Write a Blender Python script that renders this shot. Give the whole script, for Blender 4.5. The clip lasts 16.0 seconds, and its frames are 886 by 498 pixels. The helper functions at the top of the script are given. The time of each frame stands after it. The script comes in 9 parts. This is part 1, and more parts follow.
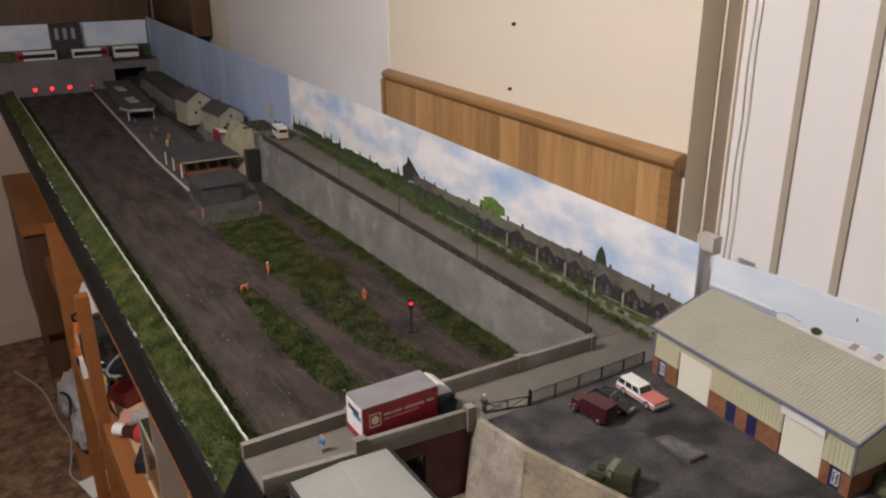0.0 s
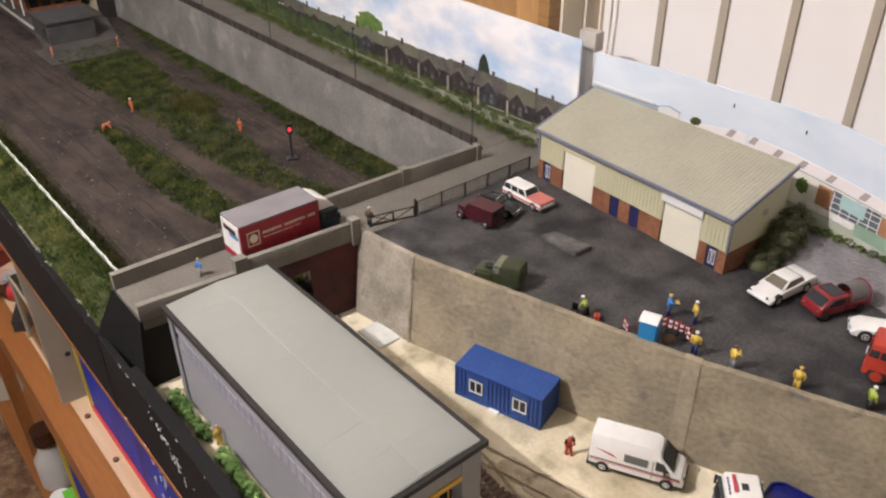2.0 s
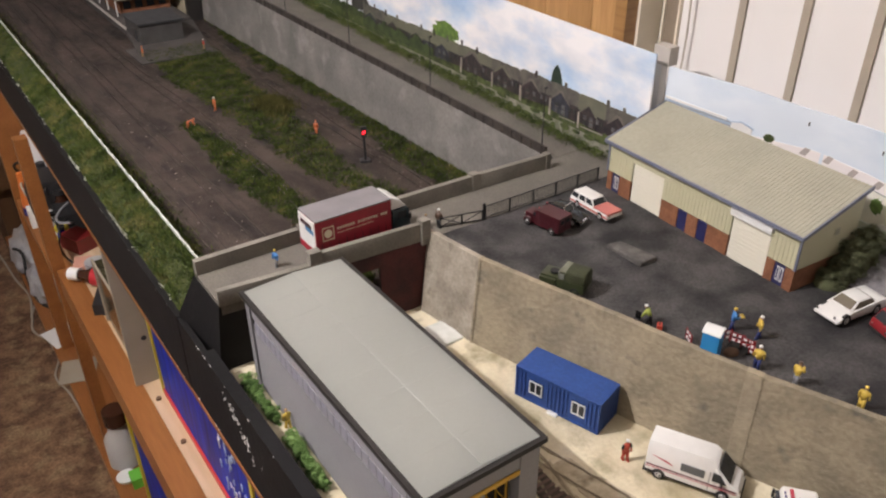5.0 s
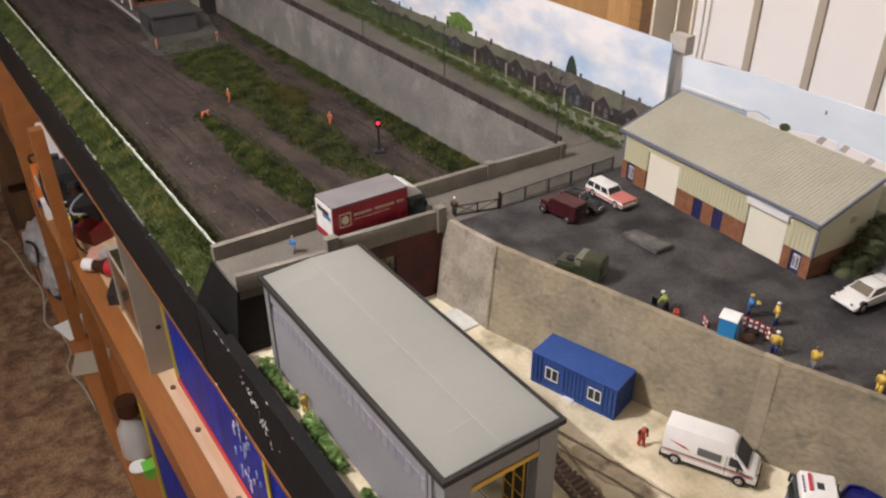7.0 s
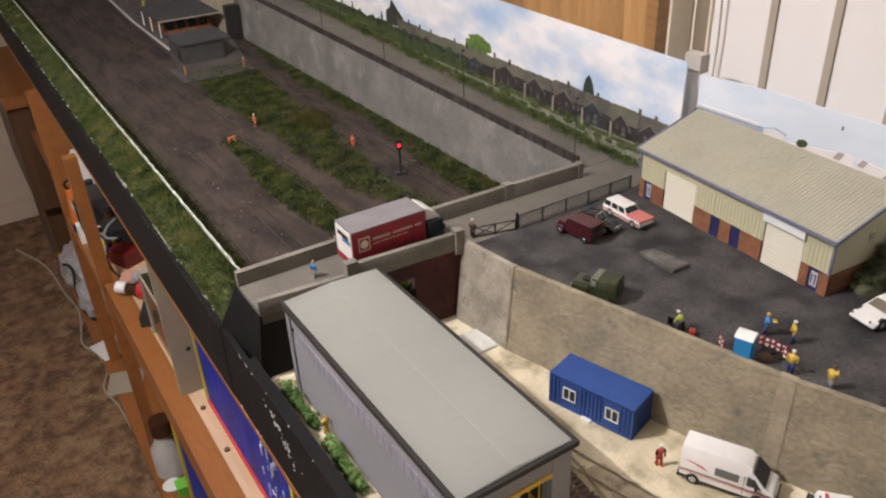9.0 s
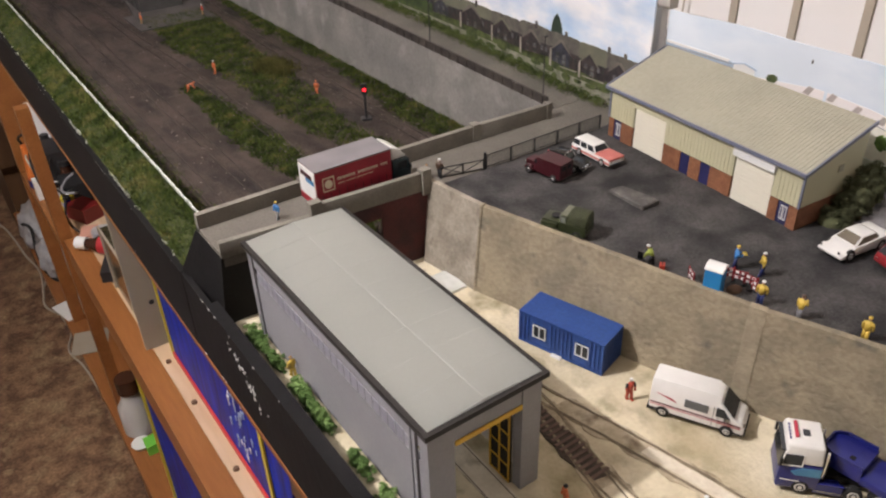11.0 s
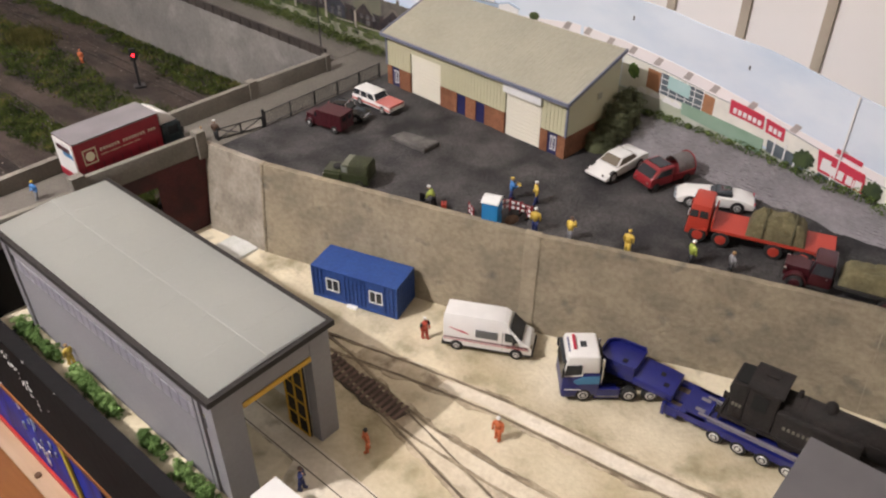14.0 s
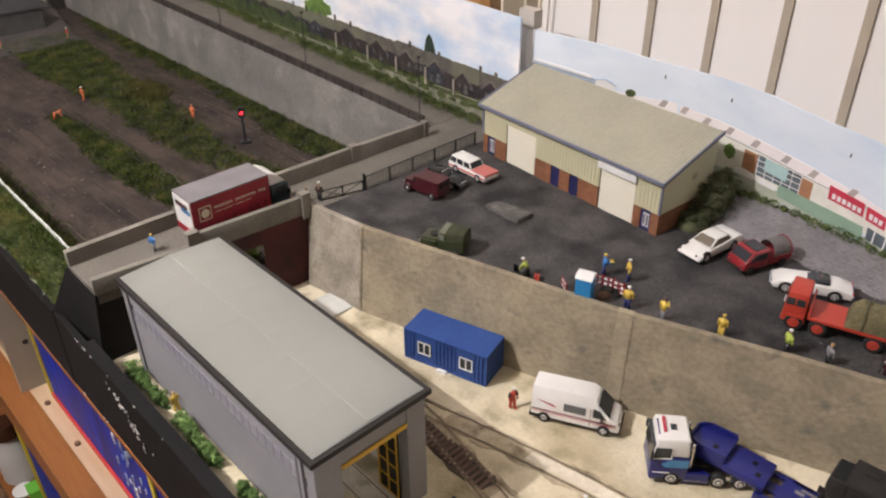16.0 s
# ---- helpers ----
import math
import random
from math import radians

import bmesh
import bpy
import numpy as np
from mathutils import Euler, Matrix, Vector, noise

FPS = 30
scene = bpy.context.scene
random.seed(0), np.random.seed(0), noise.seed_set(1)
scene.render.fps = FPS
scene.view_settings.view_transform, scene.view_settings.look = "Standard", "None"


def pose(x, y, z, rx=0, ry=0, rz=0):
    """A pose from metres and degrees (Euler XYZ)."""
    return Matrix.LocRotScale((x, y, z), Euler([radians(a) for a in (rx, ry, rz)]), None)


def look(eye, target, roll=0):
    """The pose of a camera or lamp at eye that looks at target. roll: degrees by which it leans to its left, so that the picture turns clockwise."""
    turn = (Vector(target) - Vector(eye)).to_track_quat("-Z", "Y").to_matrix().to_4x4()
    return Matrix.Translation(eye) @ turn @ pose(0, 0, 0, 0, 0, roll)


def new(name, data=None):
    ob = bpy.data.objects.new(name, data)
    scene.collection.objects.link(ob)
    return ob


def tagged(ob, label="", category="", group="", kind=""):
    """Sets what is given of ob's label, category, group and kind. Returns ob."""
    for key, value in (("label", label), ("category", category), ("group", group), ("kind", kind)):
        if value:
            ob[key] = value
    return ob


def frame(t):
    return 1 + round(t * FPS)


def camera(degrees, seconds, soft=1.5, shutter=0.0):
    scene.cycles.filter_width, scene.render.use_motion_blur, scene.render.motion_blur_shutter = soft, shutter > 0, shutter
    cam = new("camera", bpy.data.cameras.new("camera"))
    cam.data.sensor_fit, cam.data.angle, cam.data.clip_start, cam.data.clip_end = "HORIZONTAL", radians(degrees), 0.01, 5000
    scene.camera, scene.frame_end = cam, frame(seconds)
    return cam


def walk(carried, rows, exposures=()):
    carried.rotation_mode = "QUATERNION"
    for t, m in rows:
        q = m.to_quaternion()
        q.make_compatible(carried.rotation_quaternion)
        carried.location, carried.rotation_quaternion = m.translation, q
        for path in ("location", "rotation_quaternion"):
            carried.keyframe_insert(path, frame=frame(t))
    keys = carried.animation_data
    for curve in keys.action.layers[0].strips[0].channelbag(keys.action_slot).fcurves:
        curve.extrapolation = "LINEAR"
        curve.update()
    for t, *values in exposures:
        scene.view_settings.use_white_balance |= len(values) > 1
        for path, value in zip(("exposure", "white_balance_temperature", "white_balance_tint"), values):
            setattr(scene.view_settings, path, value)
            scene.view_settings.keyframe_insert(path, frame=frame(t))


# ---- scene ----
cam = camera(58.8, 16.0, soft=2.15)
PATH = [
    (0, (-0.184, -0.274, 0.542), (0.798, 1.317, -0.167), -0.4),
    (0.5, (-0.174, -0.275, 0.539), (0.822, 1.255, -0.278), -0.9),
    (1, (-0.16, -0.283, 0.526), (0.935, 1.157, -0.327), -0.9),
    (1.5, (-0.155, -0.282, 0.507), (0.947, 1.068, -0.474), -2.3),
    (2, (-0.163, -0.271, 0.487), (0.93, 1.034, -0.563), -0.5),
    (2.5, (-0.166, -0.268, 0.49), (0.886, 1.058, -0.575), -0.6),
    (3, (-0.165, -0.272, 0.491), (0.868, 1.074, -0.569), -1.0),
    (3.5, (-0.164, -0.272, 0.492), (0.859, 1.089, -0.556), -1.2),
    (4, (-0.172, -0.269, 0.493), (0.811, 1.131, -0.544), -1.4),
    (4.2, (-0.173, -0.272, 0.491), (0.805, 1.131, -0.547), -1.0),
    (6.3, (-0.198, -0.288, 0.49), (0.789, 1.128, -0.52), -0.1),
    (6.5, (-0.198, -0.284, 0.484), (0.781, 1.131, -0.536), -0.3),
    (7, (-0.194, -0.286, 0.483), (0.77, 1.132, -0.547), -0.4),
    (7.5, (-0.188, -0.293, 0.495), (0.743, 1.161, -0.514), -1.8),
    (8, (-0.189, -0.297, 0.495), (0.713, 1.18, -0.508), -2.5),
    (8.2, (-0.186, -0.299, 0.497), (0.708, 1.184, -0.503), -3.0),
    (10.3, (-0.186, -0.294, 0.484), (0.749, 1.163, -0.518), -1.7),
    (10.5, (-0.185, -0.293, 0.48), (0.746, 1.155, -0.539), -1.8),
    (11, (-0.183, -0.297, 0.469), (0.758, 1.096, -0.615), -2.1),
    (11.5, (-0.18, -0.295, 0.455), (0.823, 1.036, -0.651), -2.1),
    (12, (-0.18, -0.295, 0.455), (0.842, 1.008, -0.667), -1.8),
    (12.5, (-0.177, -0.306, 0.449), (0.877, 0.949, -0.697), -1.8),
    (13, (-0.171, -0.31, 0.448), (0.935, 0.893, -0.705), -1.2),
    (13.5, (-0.157, -0.315, 0.45), (1.028, 0.806, -0.707), -0.2),
    (14, (-0.156, -0.323, 0.456), (1.069, 0.743, -0.712), -0.2),
    (14.5, (-0.17, -0.324, 0.463), (1.046, 0.783, -0.676), -0.7),
    (15, (-0.175, -0.33, 0.471), (1.017, 0.818, -0.653), -0.9),
    (15.5, (-0.17, -0.326, 0.477), (1.015, 0.86, -0.613), -0.9),
    (16, (-0.175, -0.311, 0.483), (0.978, 0.928, -0.583), -0.5),
]
walk(cam, [(t, look(eye, target, roll)) for t, eye, target, roll in PATH],
     exposures=[(0, -0.42), (0.5, -0.15), (1.0, -0.24), (1.5, -0.24), (2.0, 0.02), (2.5, 0.10), (3.0, -0.08), (3.5, -0.08), (16, -0.08)])

# ---- world and light ----
world = bpy.data.worlds.new("world")
scene.world = world
world.use_nodes = True
world.node_tree.nodes["Background"].inputs[0].default_value = (0.5, 0.55, 0.65, 1)
world.node_tree.nodes["Background"].inputs[1].default_value = 0.02


def lamp(name, kind, at, power, colour, size, m=None):
    data = bpy.data.lights.new(name, kind)
    data.energy, data.color = power, colour
    if kind == "AREA":
        data.size = size
    else:
        data.shadow_soft_size = size
    ob = new(name, data)
    ob.matrix_world = m or pose(*at)
    return ob


# the room's one ceiling bulb
lamp("ceiling_bulb", "POINT", (-0.77, 0.452, 1.212), 79, (1.0, 0.94, 0.945), 0.016)

# ---- materials ----


def material(name, colour, rough=0.7, metal=0.0, second=None, scale=30.0, amount=0.5, fine=None, bump=0.0, bump_scale=200.0,
             emit=None, coat=0.0, random_tint=0.0, stretch=None, stain=None, stain_scale=8.0, stain_cover=0.5):
    """A surface with broad blotches (second), fine grain (fine), stains and relief, in object space."""
    m = bpy.data.materials.new(name)
    m.use_nodes = True
    nt = m.node_tree
    n, ln = nt.nodes, nt.links
    p = n["Principled BSDF"]
    p.inputs["Roughness"].default_value, p.inputs["Metallic"].default_value = rough, metal
    p.inputs["Coat Weight"].default_value = coat
    co = n.new("ShaderNodeNewGeometry").outputs["Position"]
    if stretch:
        mp = n.new("ShaderNodeMapping")
        mp.inputs["Scale"].default_value = stretch
        ln.new(co, mp.inputs["Vector"])
        co = mp.outputs["Vector"]

    def noisy(sc, detail, lo, hi):
        t = n.new("ShaderNodeTexNoise")
        t.inputs["Scale"].default_value, t.inputs["Detail"].default_value = sc, detail
        ln.new(co, t.inputs["Vector"])
        r = n.new("ShaderNodeMapRange")
        r.inputs["From Min"].default_value, r.inputs["From Max"].default_value = lo, hi
        ln.new(t.outputs["Fac"], r.inputs["Value"])
        return r.outputs["Result"]

    def mix(fac, a, b, mode="MIX"):
        x = n.new("ShaderNodeMix")
        x.data_type, x.blend_type = "RGBA", mode
        for sock, v in ((x.inputs[0], fac), (x.inputs[6], a), (x.inputs[7], b)):
            if isinstance(v, (int, float)):
                sock.default_value = v
            elif isinstance(v, tuple):
                sock.default_value = (*v, 1)[:4]
            else:
                ln.new(v, sock)
        return x.outputs[2]

    col = (*colour, 1)
    if second:
        f = noisy(scale, 4, 0.35, 0.65)
        k = n.new("ShaderNodeMath")
        k.operation = "MULTIPLY"
        k.inputs[1].default_value = amount
        ln.new(f, k.inputs[0])
        col = mix(k.outputs[0], col, second)
    if stain:
        f = noisy(stain_scale, 6, stain_cover, stain_cover + 0.15)
        col = mix(f, col, stain)
    if fine:
        f = noisy(bump_scale, 3, 0.3, 0.7)
        col = mix(f, col, fine, "MULTIPLY")
    if random_tint:
        oi = n.new("ShaderNodeObjectInfo").outputs["Random"]
        r = n.new("ShaderNodeMapRange")
        r.inputs["To Min"].default_value, r.inputs["To Max"].default_value = 1 - random_tint, 1 + random_tint
        ln.new(oi, r.inputs["Value"])
        v = n.new("ShaderNodeHueSaturation")
        ln.new(r.outputs["Result"], v.inputs["Value"])
        if isinstance(col, tuple):
            v.inputs["Color"].default_value = col
        else:
            ln.new(col, v.inputs["Color"])
        col = v.outputs["Color"]
    if isinstance(col, tuple):
        p.inputs["Base Color"].default_value = col
    else:
        ln.new(col, p.inputs["Base Color"])
    if bump:
        b = n.new("ShaderNodeBump")
        b.inputs["Strength"].default_value, b.inputs["Distance"].default_value = bump, 0.002
        ln.new(noisy(bump_scale, 5, 0.2, 0.8), b.inputs["Height"])
        ln.new(b.outputs["Normal"], p.inputs["Normal"])
    if emit:
        p.inputs["Emission Color"].default_value, p.inputs["Emission Strength"].default_value = (*emit[0], 1), emit[1]
    return m


M = {}
M["sand"] = material("sandy_yard", (0.80, 0.725, 0.545), 0.9, 0, (0.50, 0.430, 0.280), 13, 1.0, (0.90, 0.89, 0.86), 0.35, 240, stain=(0.345, 0.300, 0.185), stain_scale=27, stain_cover=0.535)
M["ballast"] = material("dirty_ballast", (0.040, 0.027, 0.021), 0.95, 0, (0.094, 0.068, 0.056), 12, 1.0, (0.5, 0.47, 0.45), 0.9, 380, stain=(0.019, 0.0135, 0.011), stain_scale=11, stain_cover=0.52, stretch=(2.6, 0.7, 1))
M["asphalt"] = material("weathered_asphalt", (0.030, 0.0285, 0.030), 0.85, 0, (0.088, 0.082, 0.080), 27, 1.0, (0.52, 0.51, 0.50), 0.45, 420, stain=(0.0145, 0.0138, 0.0148), stain_scale=19, stain_cover=0.53)
M["road"] = material("grey_road", (0.172, 0.155, 0.130), 0.9, 0, (0.112, 0.103, 0.087), 14, 0.8, (0.75, 0.75, 0.75), 0.25, 420)
M["concrete_wall"] = material("stained_concrete", (0.350, 0.295, 0.203), 0.95, 0, (0.238, 0.203, 0.143), 30, 0.95, (0.76, 0.75, 0.73), 0.5, 210, stain=(0.158, 0.141, 0.112), stain_scale=52, stain_cover=0.60, stretch=(1.0, 0.9, 1.1))
M["concrete_pale"] = material("flaking_pale_concrete", (0.395, 0.352, 0.285), 0.95, 0, (0.250, 0.222, 0.178), 40, 0.95, (0.78, 0.77, 0.75), 0.45, 240, stain=(0.215, 0.187, 0.145), stain_scale=52, stain_cover=0.57)
M["grey_wall"] = material("grey_stone_wall", (0.24, 0.229, 0.209), 0.95, 0, (0.155, 0.149, 0.138), 14, 0.9, (0.82, 0.81, 0.8), 0.3, 200, stain=(0.286, 0.275, 0.256), stain_scale=20, stain_cover=0.56)
M["parapet"] = material("parapet_stone", (0.252, 0.232, 0.195), 0.9, 0, (0.178, 0.164, 0.138), 24, 0.9, (0.8, 0.8, 0.8), 0.2, 400)
M["black"] = material("black_paint", (0.0056, 0.0050, 0.0054), 0.7, 0, (0.0096, 0.0088, 0.0090), 20, 0.7, None, 0.15, 120)
M["black"].node_tree.nodes["Principled BSDF"].inputs["Specular IOR Level"].default_value = 0.22
M["white_foam"] = material("white_edge", (0.74, 0.74, 0.70), 0.8, 0, (0.5, 0.52, 0.45), 60, 0.6, None, 0.3, 300)
M["grass"] = material("static_grass", (0.0408, 0.0578, 0.0122), 0.95, 0, (0.0748, 0.0816, 0.0204), 26, 0.9, (0.45, 0.5, 0.4), 0.6, 500, stain=(0.0238, 0.0374, 0.00952), stain_scale=40, stain_cover=0.55)
M["wall_cream"] = material("cream_wall", (0.811, 0.728, 0.582), 0.8, 0, (0.77, 0.686, 0.551), 3, 0.6, None, 0.05, 150)
M["wall_white"] = material("white_wall", (0.819, 0.798, 0.777), 0.8, 0, (0.756, 0.735, 0.724), 4, 0.6, None, 0.05, 150)
M["cladding"] = material("white_cladding", (0.848, 0.816, 0.784), 0.5, 0, (0.806, 0.774, 0.742), 5, 0.6, None, 0.03, 80)
M["strip"] = material("tan_joint_strip", (0.42, 0.36, 0.28), 0.6, 0, (0.36, 0.31, 0.25), 30, 0.6)
M["strip_dark"] = material("brown_corner_strip", (0.24, 0.19, 0.135), 0.6, 0, (0.20, 0.155, 0.11), 30, 0.6)
M["carpet"] = material("brown_carpet", (0.36, 0.215, 0.120), 1.0, 0, (0.15, 0.080, 0.046), 24, 1.0, (0.50, 0.48, 0.45), 0.9, 120, stain=(0.40, 0.275, 0.155), stain_scale=17, stain_cover=0.54)
M["oak"] = material("oak_panel", (0.50, 0.30, 0.13), 0.45, 0, (0.36, 0.20, 0.08), 11, 0.9, (0.82, 0.78, 0.72), 0.1, 60, stretch=(5, 5, 0.45), random_tint=0.2)
M["oak_trim"] = material("oak_trim", (0.36, 0.20, 0.08), 0.4, 0, (0.27, 0.14, 0.05), 20, 0.9, None, 0.1, 60, stretch=(1, 0.4, 6))
M["orange_wood"] = material("orange_board", (0.316, 0.124, 0.0339), 0.5, 0, (0.249, 0.0905, 0.0226), 6, 0.8, (0.85, 0.82, 0.8), 0.06, 60, stretch=(4, 0.4, 4))
M["dark_wood"] = material("dark_board", (0.11, 0.055, 0.025), 0.5, 0, (0.07, 0.034, 0.016), 8, 0.8, None, 0.06, 60, stretch=(4, 4, 0.5))
M["pine"] = material("pine_batten", (0.62, 0.46, 0.30), 0.6, 0, (0.5, 0.35, 0.21), 14, 0.8, None, 0.06, 90, stretch=(4, 0.5, 4))
M["shed_wall"] = material("lilac_grey_plastic", (0.297, 0.293, 0.31), 0.6, 0, (0.252, 0.248, 0.261), 12, 0.6, (0.92, 0.92, 0.92), 0.06, 300)
M["shed_trim"] = material("black_brown_trim", (0.014, 0.0115, 0.0105), 0.7, 0, (0.024, 0.020, 0.018), 60, 0.6)
M["yellow"] = material("yellow_paint", (0.70, 0.42, 0.03), 0.5, 0, (0.55, 0.31, 0.03), 60, 0.6)
M["brick"] = material("red_brick", (0.30, 0.13, 0.065), 0.9, 0, (0.22, 0.09, 0.045), 90, 0.9, (0.7, 0.65, 0.6), 0.3, 600)
M["dark_brick"] = material("dark_red_brick", (0.094, 0.020, 0.020), 0.8, 0, (0.036, 0.011, 0.012), 44, 0.95, (0.7, 0.65, 0.6), 0.3, 500)
M["unit_cream"] = material("cream_cladding", (0.56, 0.54, 0.36), 0.55, 0, (0.5, 0.48, 0.32), 20, 0.6)
M["unit_roof"] = material("olive_roof", (0.430, 0.415, 0.325), 0.75, 0, (0.370, 0.357, 0.280), 16, 0.8, (0.9, 0.9, 0.88), 0.05, 200)
M["blue_trim"] = material("slate_blue_trim", (0.15, 0.165, 0.235), 0.6, 0, (0.20, 0.21, 0.25), 60, 0.7)
M["navy"] = material("navy_door", (0.018, 0.020, 0.085), 0.5)
M["shutter"] = material("ivory_shutter", (0.80, 0.77, 0.64), 0.55, 0, (0.74, 0.71, 0.6), 20, 0.5)
M["white"] = material("white_plastic", (0.80, 0.80, 0.78), 0.4, 0, (0.74, 0.74, 0.72), 40, 0.4)
M["cabin_blue"] = material("blue_cabin_paint", (0.017, 0.058, 0.235), 0.6, 0, (0.026, 0.076, 0.28), 30, 0.9, (0.78, 0.78, 0.78), 0.15, 260)
M["glass"] = material("dark_glazing", (0.03, 0.033, 0.038), 0.12, 0, None)
M["steel"] = material("worn_rail", (0.074, 0.054, 0.044), 0.75, 0.1, (0.032, 0.024, 0.020), 26, 1.0)
M["sleeper"] = material("dark_sleeper", (0.055, 0.042, 0.035), 0.9, 0, (0.035, 0.028, 0.024), 60, 0.8)
M["iron"] = material("black_iron", (0.02, 0.02, 0.022), 0.5)
M["end_wall"] = material("buff_end_wall", (0.66, 0.545, 0.425), 0.85, 0, (0.58, 0.475, 0.37), 3, 0.6, None, 0.05, 120)
# tone for walls out of view, kept low so they bounce less light
M["room_shade"] = material("tan_unseen_wall", (0.36, 0.31, 0.25), 0.9, 0, (0.32, 0.28, 0.22), 3, 0.6)
M["pilaster"] = material("concrete_pilaster", (0.385, 0.327, 0.230), 0.95, 0, (0.275, 0.235, 0.168), 30, 0.9, (0.78, 0.77, 0.75), 0.4, 210)
M["sleeper_grey"] = material("greyed_sleeper", (0.19, 0.125, 0.098), 0.9, 0, (0.10, 0.066, 0.052), 60, 0.8)


# ---- building tools ----


def box(bm, x0, x1, y0, y1, z0, z1):
    v = [bm.verts.new((x, y, z)) for z in (z0, z1) for x, y in ((x0, y0), (x1, y0), (x1, y1), (x0, y1))]
    for f in ((3, 2, 1, 0), (4, 5, 6, 7), (0, 1, 5, 4), (1, 2, 6, 5), (2, 3, 7, 6), (3, 0, 4, 7)):
        bm.faces.new([v[i] for i in f])
    return bm


def cube(*a):
    return box(bmesh.new(), *a)


def soft(bm, r, seg=2):
    """Rounds the sharp edges."""
    e = [x for x in bm.edges if len(x.link_faces) == 2 and x.calc_face_angle(0) > 0.5]
    bmesh.ops.bevel(bm, geom=e, offset=r, segments=seg, affect="EDGES", profile=0.5, clamp_overlap=True)
    return bm


def sbox(*a, r=0.0006):
    return soft(cube(*a), r)


def solid(bm, pts, axis, a, b):
    """A prism: a flat outline pts pushed along axis from a to b."""
    def at(p, d):
        return {"x": (d, p[0], p[1]), "y": (p[0], d, p[1]), "z": (p[0], p[1], d)}[axis]
    lo, hi = [bm.verts.new(at(p, a)) for p in pts], [bm.verts.new(at(p, b)) for p in pts]
    bm.faces.new(lo[::-1])
    bm.faces.new(hi)
    for i in range(len(pts)):
        j = (i + 1) % len(pts)
        bm.faces.new((lo[i], lo[j], hi[j], hi[i]))
    bmesh.ops.recalc_face_normals(bm, faces=bm.faces)
    return bm


def rod(bm, p, q, r, seg=8, r2=None):
    p, q = Vector(p), Vector(q)
    d = q - p
    m = Matrix.Translation((p + q) / 2) @ d.to_track_quat("Z", "Y").to_matrix().to_4x4()
    bmesh.ops.create_cone(bm, cap_ends=True, segments=seg, radius1=r, radius2=r if r2 is None else r2, depth=d.length, matrix=m)
    return bm


def ball(bm, at, rx, ry=None, rz=None, sub=2):
    bmesh.ops.create_icosphere(bm, subdivisions=sub, radius=1, matrix=Matrix.Translation(at) @ Matrix.Diagonal((rx, ry or rx, rz or rx, 1)))
    return bm


def loft(bm, rings, close=True):
    """Joins rings of equally many points into a skin, capped at both ends."""
    vs = [[bm.verts.new(p) for p in r] for r in rings]
    n = len(vs[0])
    for a, b in zip(vs, vs[1:]):
        for i in range(n if close else n - 1):
            j = (i + 1) % n
            bm.faces.new((a[i], a[j], b[j], b[i]))
    if close:
        bm.faces.new(vs[0][::-1])
        bm.faces.new(vs[-1])
    bmesh.ops.recalc_face_normals(bm, faces=bm.faces)
    return bm


def mesh_of(bm, name, mat, smooth=False):
    me = bpy.data.meshes.new(name)
    bm.to_mesh(me)
    bm.free()
    if mat:
        me.materials.append(M[mat] if isinstance(mat, str) else mat)
    for p in me.polygons:
        p.use_smooth = True
    if not smooth:
        me.set_sharp_from_angle(angle=radians(38))
    return me


def thing(name, label, category, m=None, group="", kind=""):
    ob = new(name)
    ob.empty_display_size = 0.01
    if m is not None:
        ob.matrix_world = m
    return tagged(ob, label, category, group, kind)


def part(name, bm, mat, parent, label="", smooth=False):
    ob = new(name, mesh_of(bm, name, mat, smooth))
    ob.parent = parent
    if label:
        ob["label"] = label
    return ob


def lone(name, bm, mat, label, category, kind="", group="", m=None, smooth=False):
    ob = new(name, mesh_of(bm, name, mat, smooth))
    if m is not None:
        ob.matrix_world = m
    return tagged(ob, label, category, group, kind)


def rough_sheet(bm, outline, z, step, height, seed=0.0, freq=30.0):
    """A bumpy ground patch inside a box outline x0,x1,y0,y1, height from noise, z a function or number."""
    x0, x1, y0, y1 = outline
    nx, ny = max(2, int((x1 - x0) / step)), max(2, int((y1 - y0) / step))
    rows = []
    for j in range(ny + 1):
        row = []
        for i in range(nx + 1):
            x, y = x0 + (x1 - x0) * i / nx, y0 + (y1 - y0) * j / ny
            zz = z(x, y) if callable(z) else z
            row.append(bm.verts.new((x, y, zz + height * noise.noise((x * freq, y * freq, seed)))))
        rows.append(row)
    for a, b in zip(rows, rows[1:]):
        for i in range(nx):
            bm.faces.new((a[i], a[i + 1], b[i + 1], b[i]))
    return bm

# ---- the room ----
lone("floor", cube(-2.6, 1.0, -2.0, 3.58, -1.25, -1.15), "carpet", "worn mottled brown carpet over the room floor", "floor", "structure")
lone("ceiling", cube(-2.6, 1.0, -2.0, 3.58, 1.30, 1.36), "wall_white", "plain white painted ceiling", "ceiling", "structure")
# unseen walls that close the room; their tan holds the bounce down
lone("wall_west", cube(-2.66, -2.6, -2.0, 3.58, -1.15, 1.30), "room_shade", "plain tan papered wall", "wall", "structure")
lone("wall_south", cube(-2.6, 1.0, -2.06, -2.0, -1.15, 1.30), "room_shade", "plain tan papered wall", "wall", "structure")
lone("wall_north", cube(-2.6, 1.0, 3.58, 3.64, -1.15, 1.30), "end_wall", "buff painted end wall above the carpet", "wall", "structure")
WALL_AT, WALL_LEAN = (0.562, 0.366), 0.062


